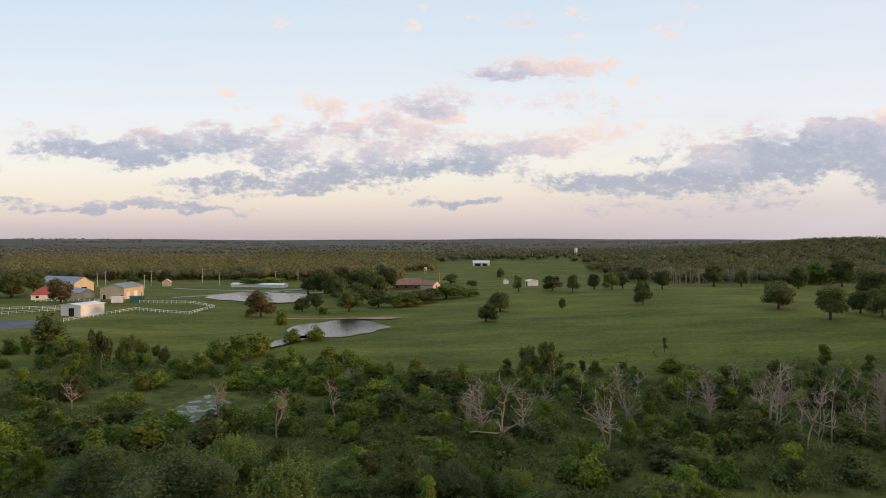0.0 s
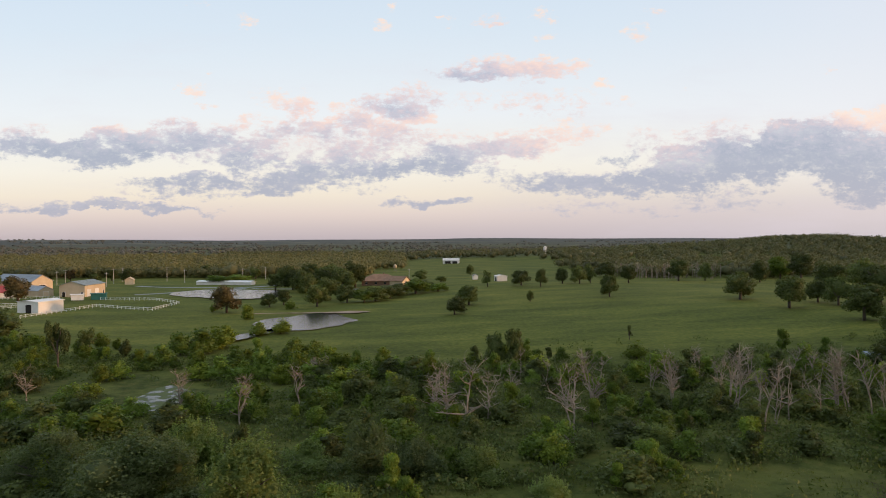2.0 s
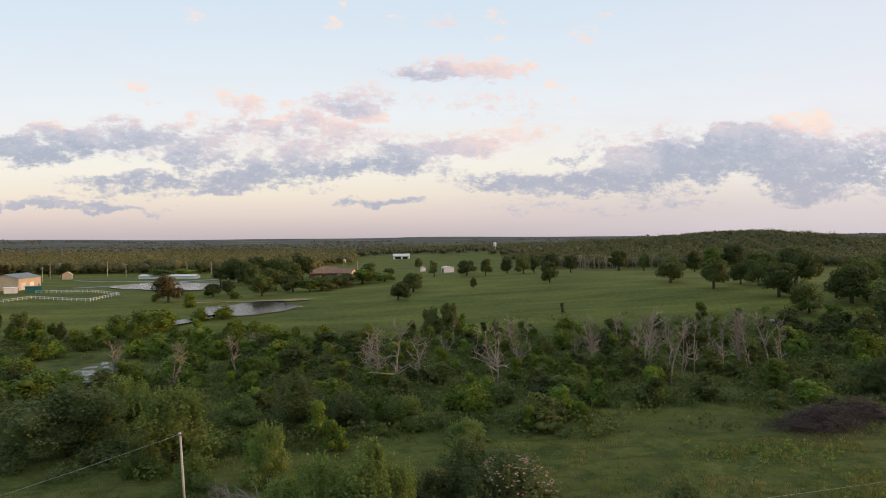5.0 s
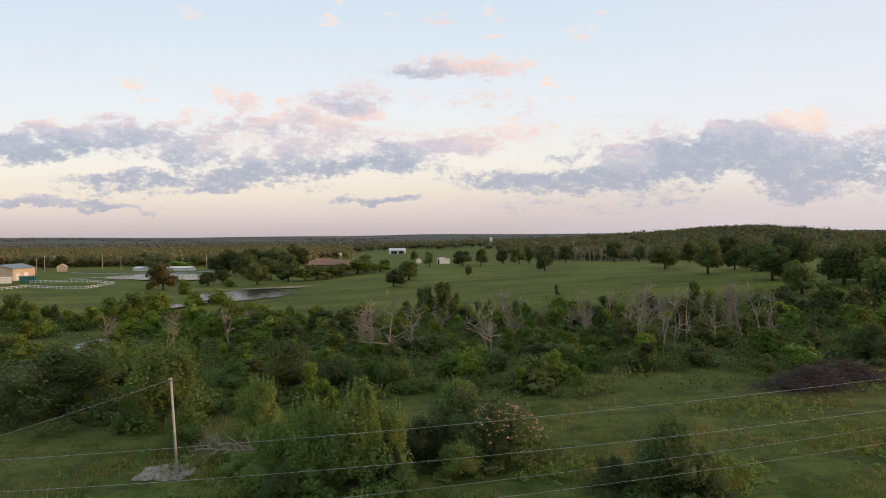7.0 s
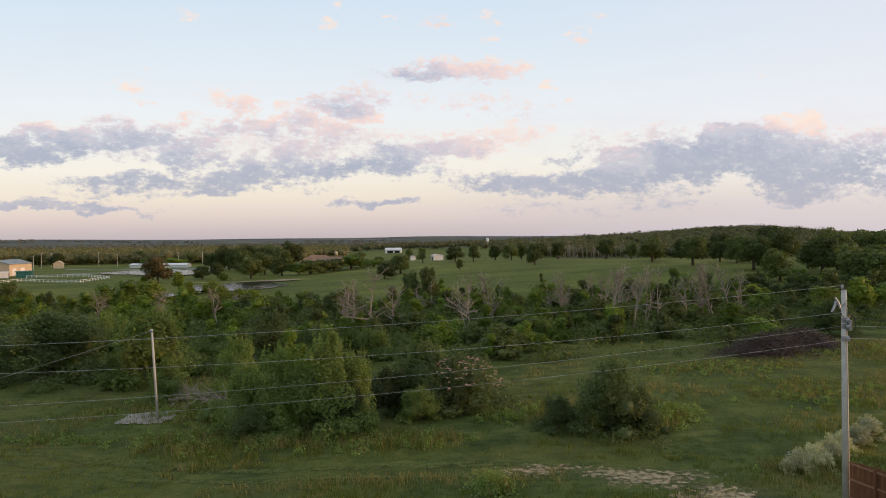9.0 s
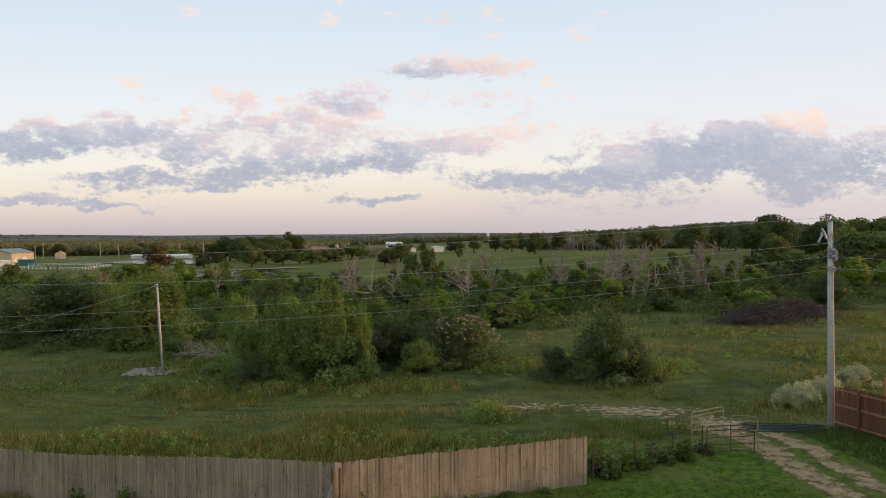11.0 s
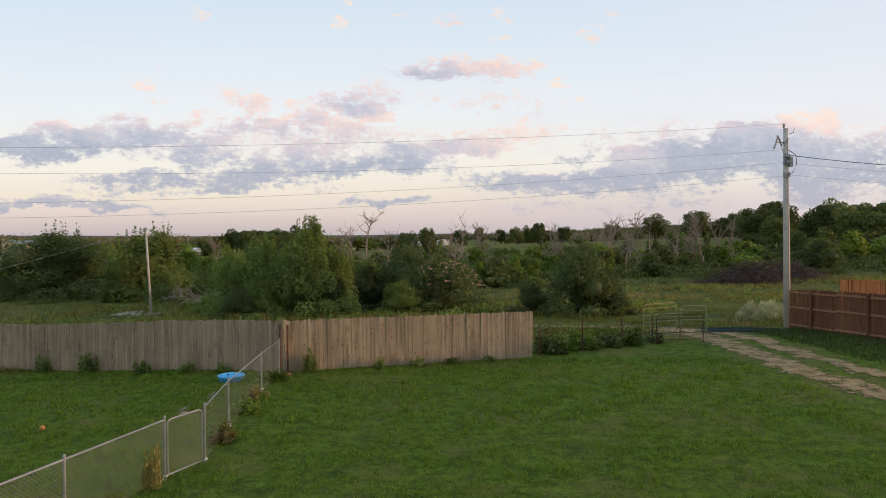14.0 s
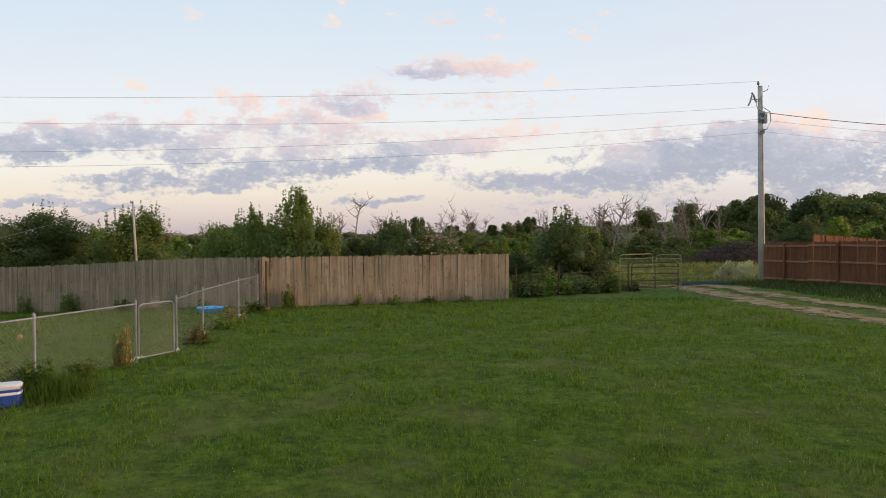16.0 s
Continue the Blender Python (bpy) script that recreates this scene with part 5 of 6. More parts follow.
def hipped(name, x, y, turn, w, l, eave, ridge, wall, roof, label, over=0.8):
    """A house under a hipped roof, w wide and l deep."""
    b = thing(name, (x, y, height(x, y)), label, "house", "farm buildings", turn=turn)
    part("wall", Mesh().box(-w / 2, -l / 2, -0.8, w / 2, l / 2, eave), wall, b)
    a, c, r = w / 2 + over, l / 2 + over, max(0.3, w / 2 - l / 2)
    pts = [(-a, -c, eave - 0.1), (a, -c, eave - 0.1), (a, c, eave - 0.1), (-a, c, eave - 0.1), (-r, 0, ridge), (r, 0, ridge)]
    low = [(px, py, pz - 0.18) for px, py, pz in pts[:4]]
    part("roof", Mesh().add(pts + low, [(0, 1, 5, 4), (1, 2, 5), (2, 3, 4, 5), (3, 0, 4), (0, 6, 7, 1), (1, 7, 8, 2), (2, 8, 9, 3), (3, 9, 6, 0), (9, 8, 7, 6)]), roof, b)
    part("chimney", Mesh().box(r * 0.5 - 0.4, -0.4, ridge - 1, r * 0.5 + 0.4, 0.4, ridge + 0.7), BRICK_WALL, b)
    k = max(2, int(w / 5))
    for i in range(k):
        px = -w / 2 + w * (i + 0.5) / k
        win = part("window", Mesh().box(px - 0.7, -l / 2 - 0.04, 0.9, px + 0.7, -l / 2 + 0.02, 2.1), GLASS, b)
        part("frame", Mesh().box(px - 0.8, -l / 2 - 0.06, 0.8, px + 0.8, -l / 2 + 0.01, 0.9).box(px - 0.8, -l / 2 - 0.06, 2.1, px + 0.8, -l / 2 + 0.01, 2.2), WHITE_METAL, win)
    return b


gabled("tan_barn", -186.5, 322, 2, 12.5, 20, 5.6, 7.6, TAN_METAL, GREEN_ROOF, "tan metal barn with a grey-green roof", openings=(
    ("front", -4, 0, 1.6, 2.4, "open"), ("front", 5, 0, 1.1, 2.3, "open"), ("right", -6, 0, 3.4, 3.4, "door"), ("right", 1.5, 0, 3.4, 3.4, "door"), ("right", 8, 0, 1.2, 2.2, "open")))
gabled("large_barn", -238, 352.5, 68, 12, 32, 5.6, 9.0, TAN_METAL, GREY_ROOF, "large tan metal barn with a long grey roof", openings=(
    ("front", 0, 0, 3.6, 3.6, "open"),))
gabled("small_barn", -208, 320, 62, 7.5, 13, 3.0, 5.0, TAN_METAL, GREY_ROOF, "low tan barn with a grey metal roof", openings=(("front", 0, 0, 2.6, 2.4, "same"),))
gabled("white_shed", -158.5, 245.5, -14, 10.0, 11.5, 4.2, 4.7, WHITE_METAL, WHITE_METAL, "white flat-roofed metal shed with an open doorway", openings=(
    ("front", 0.4, 0, 2.8, 3.2, "open"),))
hipped("red_roofed_house", -221, 311, 30, 11, 9, 2.8, 6.0, WHITE_METAL, RED_ROOF, "white cottage with a red hipped roof")
gabled("pump_house", -203, 402, 20, 5, 6, 3.0, 4.6, TAN_METAL, TAN_METAL, "small tan hut in the meadow", category="hut")
gabled("long_white_roof", -140, 398, 82, 7, 36, 1.6, 2.4, WHITE_METAL, WHITE_METAL, "long low white shed in the meadow", category="shed")
gabled("green_trailer", -166, 300, -70, 3.0, 6.5, 2.8, 3.0, GREEN_SHEET, GREEN_SHEET, "dark green metal container beside the barn", category="container")
gabled("white_trailer", -174.5, 297, -70, 2.6, 5.0, 2.6, 2.8, WHITE_METAL, WHITE_METAL, "white box trailer beside the barn", category="trailer", openings=(("front", 0, 0.3, 1.8, 1.6, "open"),))
hipped("farmhouse", -41, 384, 6, 22, 14, 3.0, 6.6, BRICK_WALL, BROWN_ROOF, "low brick farmhouse with a broad brown hipped roof", 1.4)
gabled("farmhouse_wing", -29, 379, 62, 8, 9, 2.8, 5.2, TAN_METAL, BROWN_ROOF, "tan gabled wing of the farmhouse", category="house", over=0.8, openings=(("front", 0, 0.9, 1.6, 1.3, "window"),))
gabled("white_hut", 31, 372, 12, 6.0, 6.0, 3.0, 3.5, WHITE_METAL, WHITE_METAL, "small white livestock shelter in the pasture", category="shed", openings=(("left", 0, 0, 3.0, 2.2, "open"),))
gabled("white_barn", 3, 712, 86, 9, 18, 3.6, 5.8, WHITE_METAL, WHITE_METAL, "white metal barn on the pasture crest", category="barn", openings=(("left", -4.5, 0, 5.5, 2.8, "open"), ("left", 3.5, 0, 6.5, 2.8, "open")))
gabled("blue_shed", 80, 119, 30, 2.6, 3.2, 2.0, 2.4, BLUE_SHEET, BLUE_SHEET, "pale blue metal shed half hidden in scrub", category="shed", openings=(("front", 0, 0, 1.2, 1.9, "open"),))
gabled("garden_shed", 17, 398, 10, 3, 3, 2.4, 3.2, WHITE_METAL, GREY_ROOF, "small white garden shed beside a tree", category="shed")


def silo(x, y):
    b = thing("silo", (x, y, height(x, y)), "tall white domed silo above the woods", "silo")
    part("drum", Mesh().lathe([(2.3, -1), (2.3, 9)], 20), WHITE_METAL, b, smooth=True)
    part("dome", Mesh().lathe([(2.4, 9), (2.2, 10.2), (1.3, 11.2), (0.01, 11.6)], 20), WHITE_METAL, b, smooth=True)


silo(146, 960)


def rail_fence(points, label, step=2.6):
    """White rail fence: posts and two rails on each bay."""
    x0, y0 = points[0]
    f = thing("paddock_fence", (x0, y0, height(x0, y0)), label, "fence", "paddock fences")
    post = Mesh().box(-0.07, -0.07, -0.2, 0.07, 0.07, 1.35).data("post", WHITE_RAIL)
    for (ax, ay), (bx, by) in zip(points, points[1:]):
        k = max(1, round(math.hypot(bx - ax, by - ay) / step))
        prev = None
        for i in range(k + 1):
            x, y = ax + (bx - ax) * i / k, ay + (by - ay) * i / k
            here = (x - x0, y - y0, height(x, y) - height(x0, y0))
            if i < k or (bx, by) == points[-1]:
                part("post", post, None, f, at=pose(*here))
            if prev:
                for z in (0.55, 1.15):
                    part("rail", Mesh().tube([(prev[0], prev[1], prev[2] + z), (here[0], here[1], here[2] + z)], 0.07, 4), WHITE_RAIL, f)
            prev = here
    return f


rail_fence([(-152, 224), (-147, 264), (-116.5, 249), (-117, 275), (-135, 290), (-163, 296)], "white wooden paddock fence of posts and rails")
rail_fence([(-245, 262), (-205, 262), (-178, 270), (-185, 300), (-215, 296)], "white wooden paddock fence beside the barns")
rail_fence([(-215, 240), (-190, 246), (-172, 262)], "white wooden paddock fence round the parking ground")


def far_pole(x, y, h, arm=True, mat=POLE_WOOD):
    p = thing("line_pole", (x, y, height(x, y)), "grey wooden power pole beside the farm road", "utility pole", "farm power poles")
    part("shaft", Mesh().tube([(0, 0, -0.3), (0, 0, h)], [0.17, 0.12], 8), mat, p)
    if arm:
        part("crossarm", Mesh().box(-1.2, -0.07, h - 0.7, 1.2, 0.07, h - 0.55), mat, p)


for fx, fy, fh in ((-246, 396, 9), (-251, 413, 9), (-216, 407, 10), (-222, 430, 9.5), (-206, 380, 8.5), (-193, 433, 10), (-172, 412, 9), (-141, 433, 9), (-130, 450, 9), (-25.5, 415, 8)):
    far_pole(fx, fy, fh)


def windmill(x, y):
    w = thing("water_tower", (x, y, height(x, y)), "pale round tank on short legs beside the farm trees", "water tower")
    for a in range(4):
        part("leg", Mesh().tube([(1.4 * math.cos(a * 1.57 + 0.8), 1.4 * math.sin(a * 1.57 + 0.8), -0.3), (1.0 * math.cos(a * 1.57 + 0.8), 1.0 * math.sin(a * 1.57 + 0.8), 3.2)], 0.12, 6), GALV, w)
    part("tank", Mesh().lathe([(0.01, 3.0), (1.4, 3.1), (1.5, 5.2), (0.9, 6.0), (0.01, 6.4)], 12), TAN_METAL, w, smooth=True)


windmill(-47, 560)

# ---- yard ----
def along(points, step):
    """Places every step metres along a line, with the heading."""
    out = []
    for (ax, ay), (bx, by) in zip(points, points[1:]):
        d = math.hypot(bx - ax, by - ay)
        k = max(1, round(d / step))
        a = math.degrees(math.atan2(by - ay, bx - ax))
        out += [(ax + (bx - ax) * (i + 0.5) / k, ay + (by - ay) * (i + 0.5) / k, a, d / k) for i in range(k)]
    return out


def picket_mesh(name, w, h, t, mat, ears=0.03):
    """One dog-eared board, lower edge at z=0."""
    return Mesh().prism([(-w / 2, 0), (w / 2, 0), (w / 2, h - ears), (w / 2 - ears, h), (-w / 2 + ears, h), (-w / 2, h - ears)], -t / 2, t / 2).data(name, mat)


def board_fence(name, points, tall, mat, label, rails_near, step=0.145, posts=2.4, seed=1, piece="picket", rail_mat=None):
    x0, y0 = points[0]
    rng = random.Random(seed)
    f = thing(name, (x0, y0, height(x0, y0)), label, "fence", "board fences")
    boards = [picket_mesh(piece, step - 0.002 - 0.003 * k, tall - 0.03 + 0.012 * k, 0.02, mat) for k in range(4)]
    for x, y, a, s in along(points, step):
        part(piece, boards[rng.randrange(4)], None, f, at=pose(x - x0, y - y0, height(x, y) - height(x0, y0) + rng.uniform(-0.01, 0.02), rng.uniform(-0.6, 0.6), rng.uniform(-0.5, 0.5), a))
    side = -1 if rails_near else 1
    post = Mesh().box(-0.045, -0.045, -0.2, 0.045, 0.045, tall - 0.08).data("post", mat)
    for x, y, a, s in along(points, posts):
        q = Vector((-math.sin(radians(a)), math.cos(radians(a)), 0)) * 0.10 * side
        part("post", post, None, f, at=pose(x - x0 + q.x, y - y0 + q.y, height(x, y) - height(x0, y0), 0, 0, a))
        for z in (0.16, tall * 0.52, tall - 0.20):
            part("rail", Mesh().box(-s / 2, -0.02, z - 0.045, s / 2, 0.02, z + 0.045), rail_mat or mat, f, at=pose(x - x0 + q.x * 0.32, y - y0 + q.y * 0.32, height(x, y) - height(x0, y0), 0, 0, a))
    return f


FENCE_LINE = [(-13.5, 18.6), (-6.6, 16.2), (4.75, 13.0), (14.2, 15.0)]
board_fence("wooden_fence", FENCE_LINE, 1.85, PICKET, "weathered grey-brown wooden picket fence closing the yard", False)
board_fence("red_fence", [(28.5, 20.9), (29.2, 18.4), (30.1, 15.4), (31.3, 11.8)], 2.0, RED_STAIN, "red-brown stained board fence with rails", True, seed=4, piece="board", posts=2.6, rail_mat=RED_RAIL)
board_fence("red_fence", [(31.45, 21.4), (36.1, 23.2), (45, 26.6)], 2.42, ORANGE_STAIN, "taller orange-brown stained board fence behind the drive", False, seed=5, piece="board", posts=2.6)


def chain_link(name, points, tall, label, cell=0.075):
    x0, y0 = points[0]
    f = thing(name, (x0, y0, height(x0, y0)), label, "fence", "chain-link fences")
    for i, (x, y) in enumerate(points):
        p = part("post", Mesh().tube([(0, 0, -0.1), (0, 0, tall + 0.03)], 0.024, 8), GALV, f, at=pose(x - x0, y - y0, 0))
        part("cap", Mesh().lathe([(0.03, 0), (0.03, 0.025), (0.017, 0.055), (0.001, 0.065)], 8), GALV, p, at=pose(0, 0, tall + 0.03))
    for (ax, ay), (bx, by) in zip(points, points[1:]):
        a, b = Vector((ax - x0, ay - y0, 0)), Vector((bx - x0, by - y0, 0))
        d = b - a
        n = d.normalized()
        part("top_rail", Mesh().tube([a + Vector((0, 0, tall)), b + Vector((0, 0, tall))], 0.017, 6), GALV, f)
        net, L, hh = Mesh(), d.length, tall - 0.06
        for sgn in (-1, 1):
            s = -hh if sgn > 0 else 0.0
            while s < (L if sgn > 0 else L + hh):
                lo, hi = max(0, s if sgn > 0 else s - hh), min(L, s + hh if sgn > 0 else s)
                if hi - lo > 0.02:
                    z0, z1 = ((lo - s), (hi - s)) if sgn > 0 else ((s - lo), (s - hi))
                    w = 0.0026
                    p, q = a + n * lo + Vector((0, 0, 0.05 + z0)), a + n * hi + Vector((0, 0, 0.05 + z1))
                    u = Vector((0, 0, 1)) * w
                    net.add([p - u, q - u, q + u, p + u], [(0, 1, 2, 3)])
                s += cell
        part("wire_mesh", net, WIRE, f)
    return f


chain_link("chain_link_fence", [(4.7, 12.6), (4.66, 10.05), (4.72, 6.2), (4.90, 3.75)], 1.2, "galvanised chain-link fence between two lawns")
chain_link("chain_link_fence", [(4.42, 2.8), (3.65, 0.6), (2.9, -1.5), (2.1, -3.6)], 1.2, "galvanised chain-link fence between two lawns")


def yard_gate():
    a, b, h = Vector((4.45, 2.87, 0.08)), Vector((4.87, 3.68, 0.08)), 1.1
    d = (b - a)
    L, n = d.length, d.normalized()
    g = thing("chain_link_gate", tuple(a), "galvanised chain-link walk gate, closed", "gate")
    ring = [(0, 0, 0), (0, 0, h - 0.09), tuple(n * 0.03 + Vector((0, 0, h - 0.03))), tuple(n * 0.09 + Vector((0, 0, h))), tuple(n * (L - 0.09) + Vector((0, 0, h))), tuple(n * (L - 0.03) + Vector((0, 0, h - 0.03))), tuple(n * L + Vector((0, 0, h - 0.09))), tuple(n * L), (0, 0, 0)]
    part("frame", Mesh().tube(ring, 0.016, 6), GALV, g)
    net = Mesh()
    for k in range(-15, 15):
        for sgn in (1, -1):
            s = k * 0.075
            pts = []
            for z in (0.0, h):
                t = s + (z if sgn > 0 else h - z)
                pts.append((t, z))
            (t0, z0), (t1, z1) = pts
            def cut(t, ta, za, tb, zb):
                return za + (zb - za) * (t - ta) / (tb - ta)
            lo, hi = max(0, min(t0, t1)), min(L, max(t0, t1))
            if hi - lo > 0.02:
                p = n * lo + Vector((0, 0, cut(lo, t0, z0, t1, z1)))
                q = n * hi + Vector((0, 0, cut(hi, t0, z0, t1, z1)))
                u = Vector((0, 0, 0.0026))
                net.add([p - u, q - u, q + u, p + u], [(0, 1, 2, 3)])
    part("wire_mesh", net, WIRE, g)


yard_gate()


def fence_ties():
    """Pale knotted ties at the feet of the fence posts and loose wire curls on the rails."""
    rng = random.Random(6)
    for x, y in ((4.72, 6.2), (4.90, 3.75), (4.42, 2.8), (4.66, 10.05)):
        t = thing("post_tie", (x + 0.06, y - 0.06, height(x, y) + 0.10), "pale knotted tie round the foot of a fence post", "tie", "post ties")
        part("knot", Mesh().lathe([(0.004, -0.02), (0.022, -0.01), (0.025, 0.008), (0.004, 0.022)], 8), PALE_CLOTH, t, smooth=True)
        for _ in range(3):
            a, l = rng.uniform(0, 6.28), rng.uniform(0.07, 0.14)
            part("loose_end", Mesh().tube([(0, 0, 0), (l * 0.5 * math.cos(a), l * 0.5 * math.sin(a), 0.04), (l * math.cos(a), l * math.sin(a), rng.uniform(-0.08, 0.03))], [0.010, 0.011, 0.006], 5), PALE_CLOTH, t)
    for x, y in ((4.62, 3.22), (4.80, 4.6)):
        w = thing("wire_curl", (x, y, 1.2), "loose curl of galvanised wire on the fence rail", "wire", "wire curls")
        for _ in range(4):
            a, r = rng.uniform(-0.12, 0.12), rng.uniform(0.04, 0.07)
            part("loop", Mesh().tube([(a * 0.3 + 0.02 * math.sin(k), a + r * math.cos(k * 0.8), r + r * math.sin(k * 0.8)) for k in range(8)], 0.006, 5), GALV, w)


fence_ties()
solo("brick", Mesh().box(-0.1, -0.05, 0, 0.1, 0.05, 0.065), surface("red_clay", (0.28, 0.10, 0.06), (0.40, 0.17, 0.11), 4.0, 40.0), "red clay brick lying at the foot of the fence", "brick", at=pose(5.05, 12.45, height(5.05, 12.45), 0, 0, 25))
for k, (x, y, h) in enumerate([(4.72, 12.72, 1.75), (4.95, 12.85, 1.72)]):
    solo("steel_post", Mesh().tube([(0, 0, -0.1), (0, 0, h)], 0.035, 8), RUST, "dark rusty steel post at the wooden fence", "post", "rusty posts", at=pose(x, y, 0))


def pool(x, y):
    p = thing("paddling_pool", (x, y, height(x, y)), "round blue plastic paddling pool on the lawn", "paddling pool", size=(0.63, 0.63, 0.75))
    prof = [(0.01, 0.02), (0.60, 0.02), (0.66, 0.24), (0.70, 0.25), (0.71, 0.23), (0.68, 0.21), (0.62, 0.0), (0.01, 0.0)]
    part("basin", Mesh().lathe(prof, 28), POOL_BLUE, p, smooth=True)
    part("floor_print", Mesh().lathe([(0.01, 0.028), (0.55, 0.028), (0.56, 0.02)], 24), POOL_PALE, p, "paler patterned pool floor")
    for k in range(9):
        a = k * 0.7
        part("print_mark", Mesh().box(-0.05, -0.004, 0, 0.05, 0.004, 0.1), COOLER_BLUE, p, at=pose(0.635 * math.cos(a), 0.635 * math.sin(a), 0.09, 0, 0, math.degrees(a) + 90))


pool(3.25, 11.8)


def cooler(x, y, turn):
    c = thing("cooler_box", (x, y, height(x, y)), "blue and white plastic cooler box on the grass", "cooler", turn=turn, size=(0.72, 0.72, 0.88))
    def rounded(w, d, z0, z1, top):
        me, prof = Mesh(), []
        for z, q in ((z0, 0.94), (z0 + 0.03, 1.0), (z1 - 0.03, 1.02), (z1, top)):
            prof.append((z, q))
        n, pts = 24, []
        for z, q in prof:
            for i in range(n):
                a = 2 * math.pi * i / n
                cx, sy = math.cos(a), math.sin(a)
                pts.append((w / 2 * q * math.copysign(abs(cx) ** 0.35, cx), d / 2 * q * math.copysign(abs(sy) ** 0.35, sy), z))
        me.add(pts, [(i * n + s, i * n + (s + 1) % n, (i + 1) * n + (s + 1) % n, (i + 1) * n + s) for i in range(3) for s in range(n)] + [tuple(range(n - 1, -1, -1)), tuple(3 * n + s for s in range(n))])
        return me
    part("body", rounded(0.62, 0.36, 0, 0.25, 1.0), COOLER_BLUE, c, "navy blue body")
    part("band", rounded(0.64, 0.38, 0.2, 0.26, 1.0), WHITE_PLASTIC, c, "white band")
    part("collar", rounded(0.63, 0.37, 0.26, 0.31, 1.0), COOLER_BLUE, c, "navy blue collar")
    part("lid", rounded(0.65, 0.39, 0.31, 0.40, 0.92), WHITE_PLASTIC, c, "white lid")
    part("carry_handle", Mesh().tube([(-0.33, -0.12, 0.26), (-0.36, -0.12, 0.16), (-0.36, 0.12, 0.16), (-0.33, 0.12, 0.26)], 0.012, 6), WHITE_PLASTIC, c)


cooler(3.84, -0.55, 24)
solo("ball", Mesh().lathe([(0.001, 0), (0.07, 0.02), (0.11, 0.07), (0.12, 0.12), (0.11, 0.17), (0.07, 0.22), (0.001, 0.24)], 14), surface("orange_rubber", (0.5, 0.16, 0.05), (0.6, 0.3, 0.12)), "faded orange ball lying on the lawn", "ball", smooth=True, at=pose(0.0, 6.5, height(0, 6.5)) @ Matrix.Scale(0.55, 4))


def tube_panel(name, a, b, tall, rails, mat, label, r=0.024, mids=1):
    """A tubular livestock panel from a to b."""
    a, b = Vector((*a, height(*a))), Vector((*b, height(*b)))
    d = b - a
    g = thing(name, tuple(a), label, "gate", "livestock gates")
    c = 0.16
    n = d.normalized()
    part("frame", Mesh().tube([(0, 0, 0), (0, 0, tall - c), n * c * 0.3 + Vector((0, 0, tall - c * 0.3)), n * c + Vector((0, 0, tall)), d - n * c + Vector((0, 0, tall)),
                               d - n * c * 0.3 + Vector((0, 0, tall - c * 0.3)), d + Vector((0, 0, tall - c)), d], r, 8), mat, g)
    for k in range(rails):
        z = 0.18 + (tall - 0.38) * k / max(1, rails - 1)
        part("rail", Mesh().tube([(0, 0, z), d + Vector((0, 0, z))], r * 0.85, 6), mat, g)
    for k in range(mids):
        q = d * (k + 1) / (mids + 1)
        part("upright", Mesh().tube([q + Vector((0, 0, 0.1)), q + Vector((0, 0, tall))], r * 0.8, 6), mat, g)
    return g


tube_panel("livestock_panel", (20.1, 18.6), (22.0, 19.4), 1.65, 5, GATE_PAINT, "faded yellow tubular livestock panel", mids=0)
tube_panel("livestock_panel", (20.3, 17.6), (22.5, 17.7), 1.30, 4, RUST, "rusty brown tubular livestock gate", mids=1)
tube_panel("livestock_panel", (21.6, 18.0), (22.6, 17.6), 1.65, 4, GATE_PAINT, "faded yellow tubular livestock panel", mids=0)


def lying_gate():
    """A long tube gate fallen flat beside the drive."""
    a, b = Vector((24.0, 20.6, 0)), Vector((28.0, 19.9, 0))
    d = b - a
    n = d.normalized()
    s = Vector((-n.y, n.x, 0))
    g = thing("fallen_gate", tuple(a + Vector((0, 0, height(a.x, a.y) + 0.06))), "dark green tube gate lying flat across the drive", "gate")
    for k in range(6):
        q = s * (0.26 * k)
        part("rail", Mesh().tube([q, q + d * 0.5 + Vector((0, 0, 0.06)), q + d + Vector((0, 0, 0.02))], 0.03, 6), DARK_PAINT, g)
    for k in range(3):
        q = d * k / 2
        part("upright", Mesh().tube([q + Vector((0, 0, 0.01)), q + s * 1.3 + Vector((0, 0, 0.01))], 0.03, 6), DARK_PAINT, g)


lying_gate()


def wire_fence():
    """Low weedy wire fence between the board fence and the livestock panels."""
    f = thing("wire_fence", (14.5, 15.3, 0), "rusty wire fence with steel posts among weeds", "fence")
    pts = [(14.55, 15.3), (16.6, 16.3), (18.6, 17.2), (20.2, 17.8)]
    for x, y in pts:
        part("post", Mesh().tube([(x - 14.5, y - 15.3, -0.1), (x - 14.5, y - 15.3, 1.3)], 0.03, 6), RUST, f)
    for z in (0.5, 0.95):
        part("wire", Mesh().tube([(x - 14.5, y - 15.3, z) for x, y in pts], 0.012, 4), RUST, f)


wire_fence()

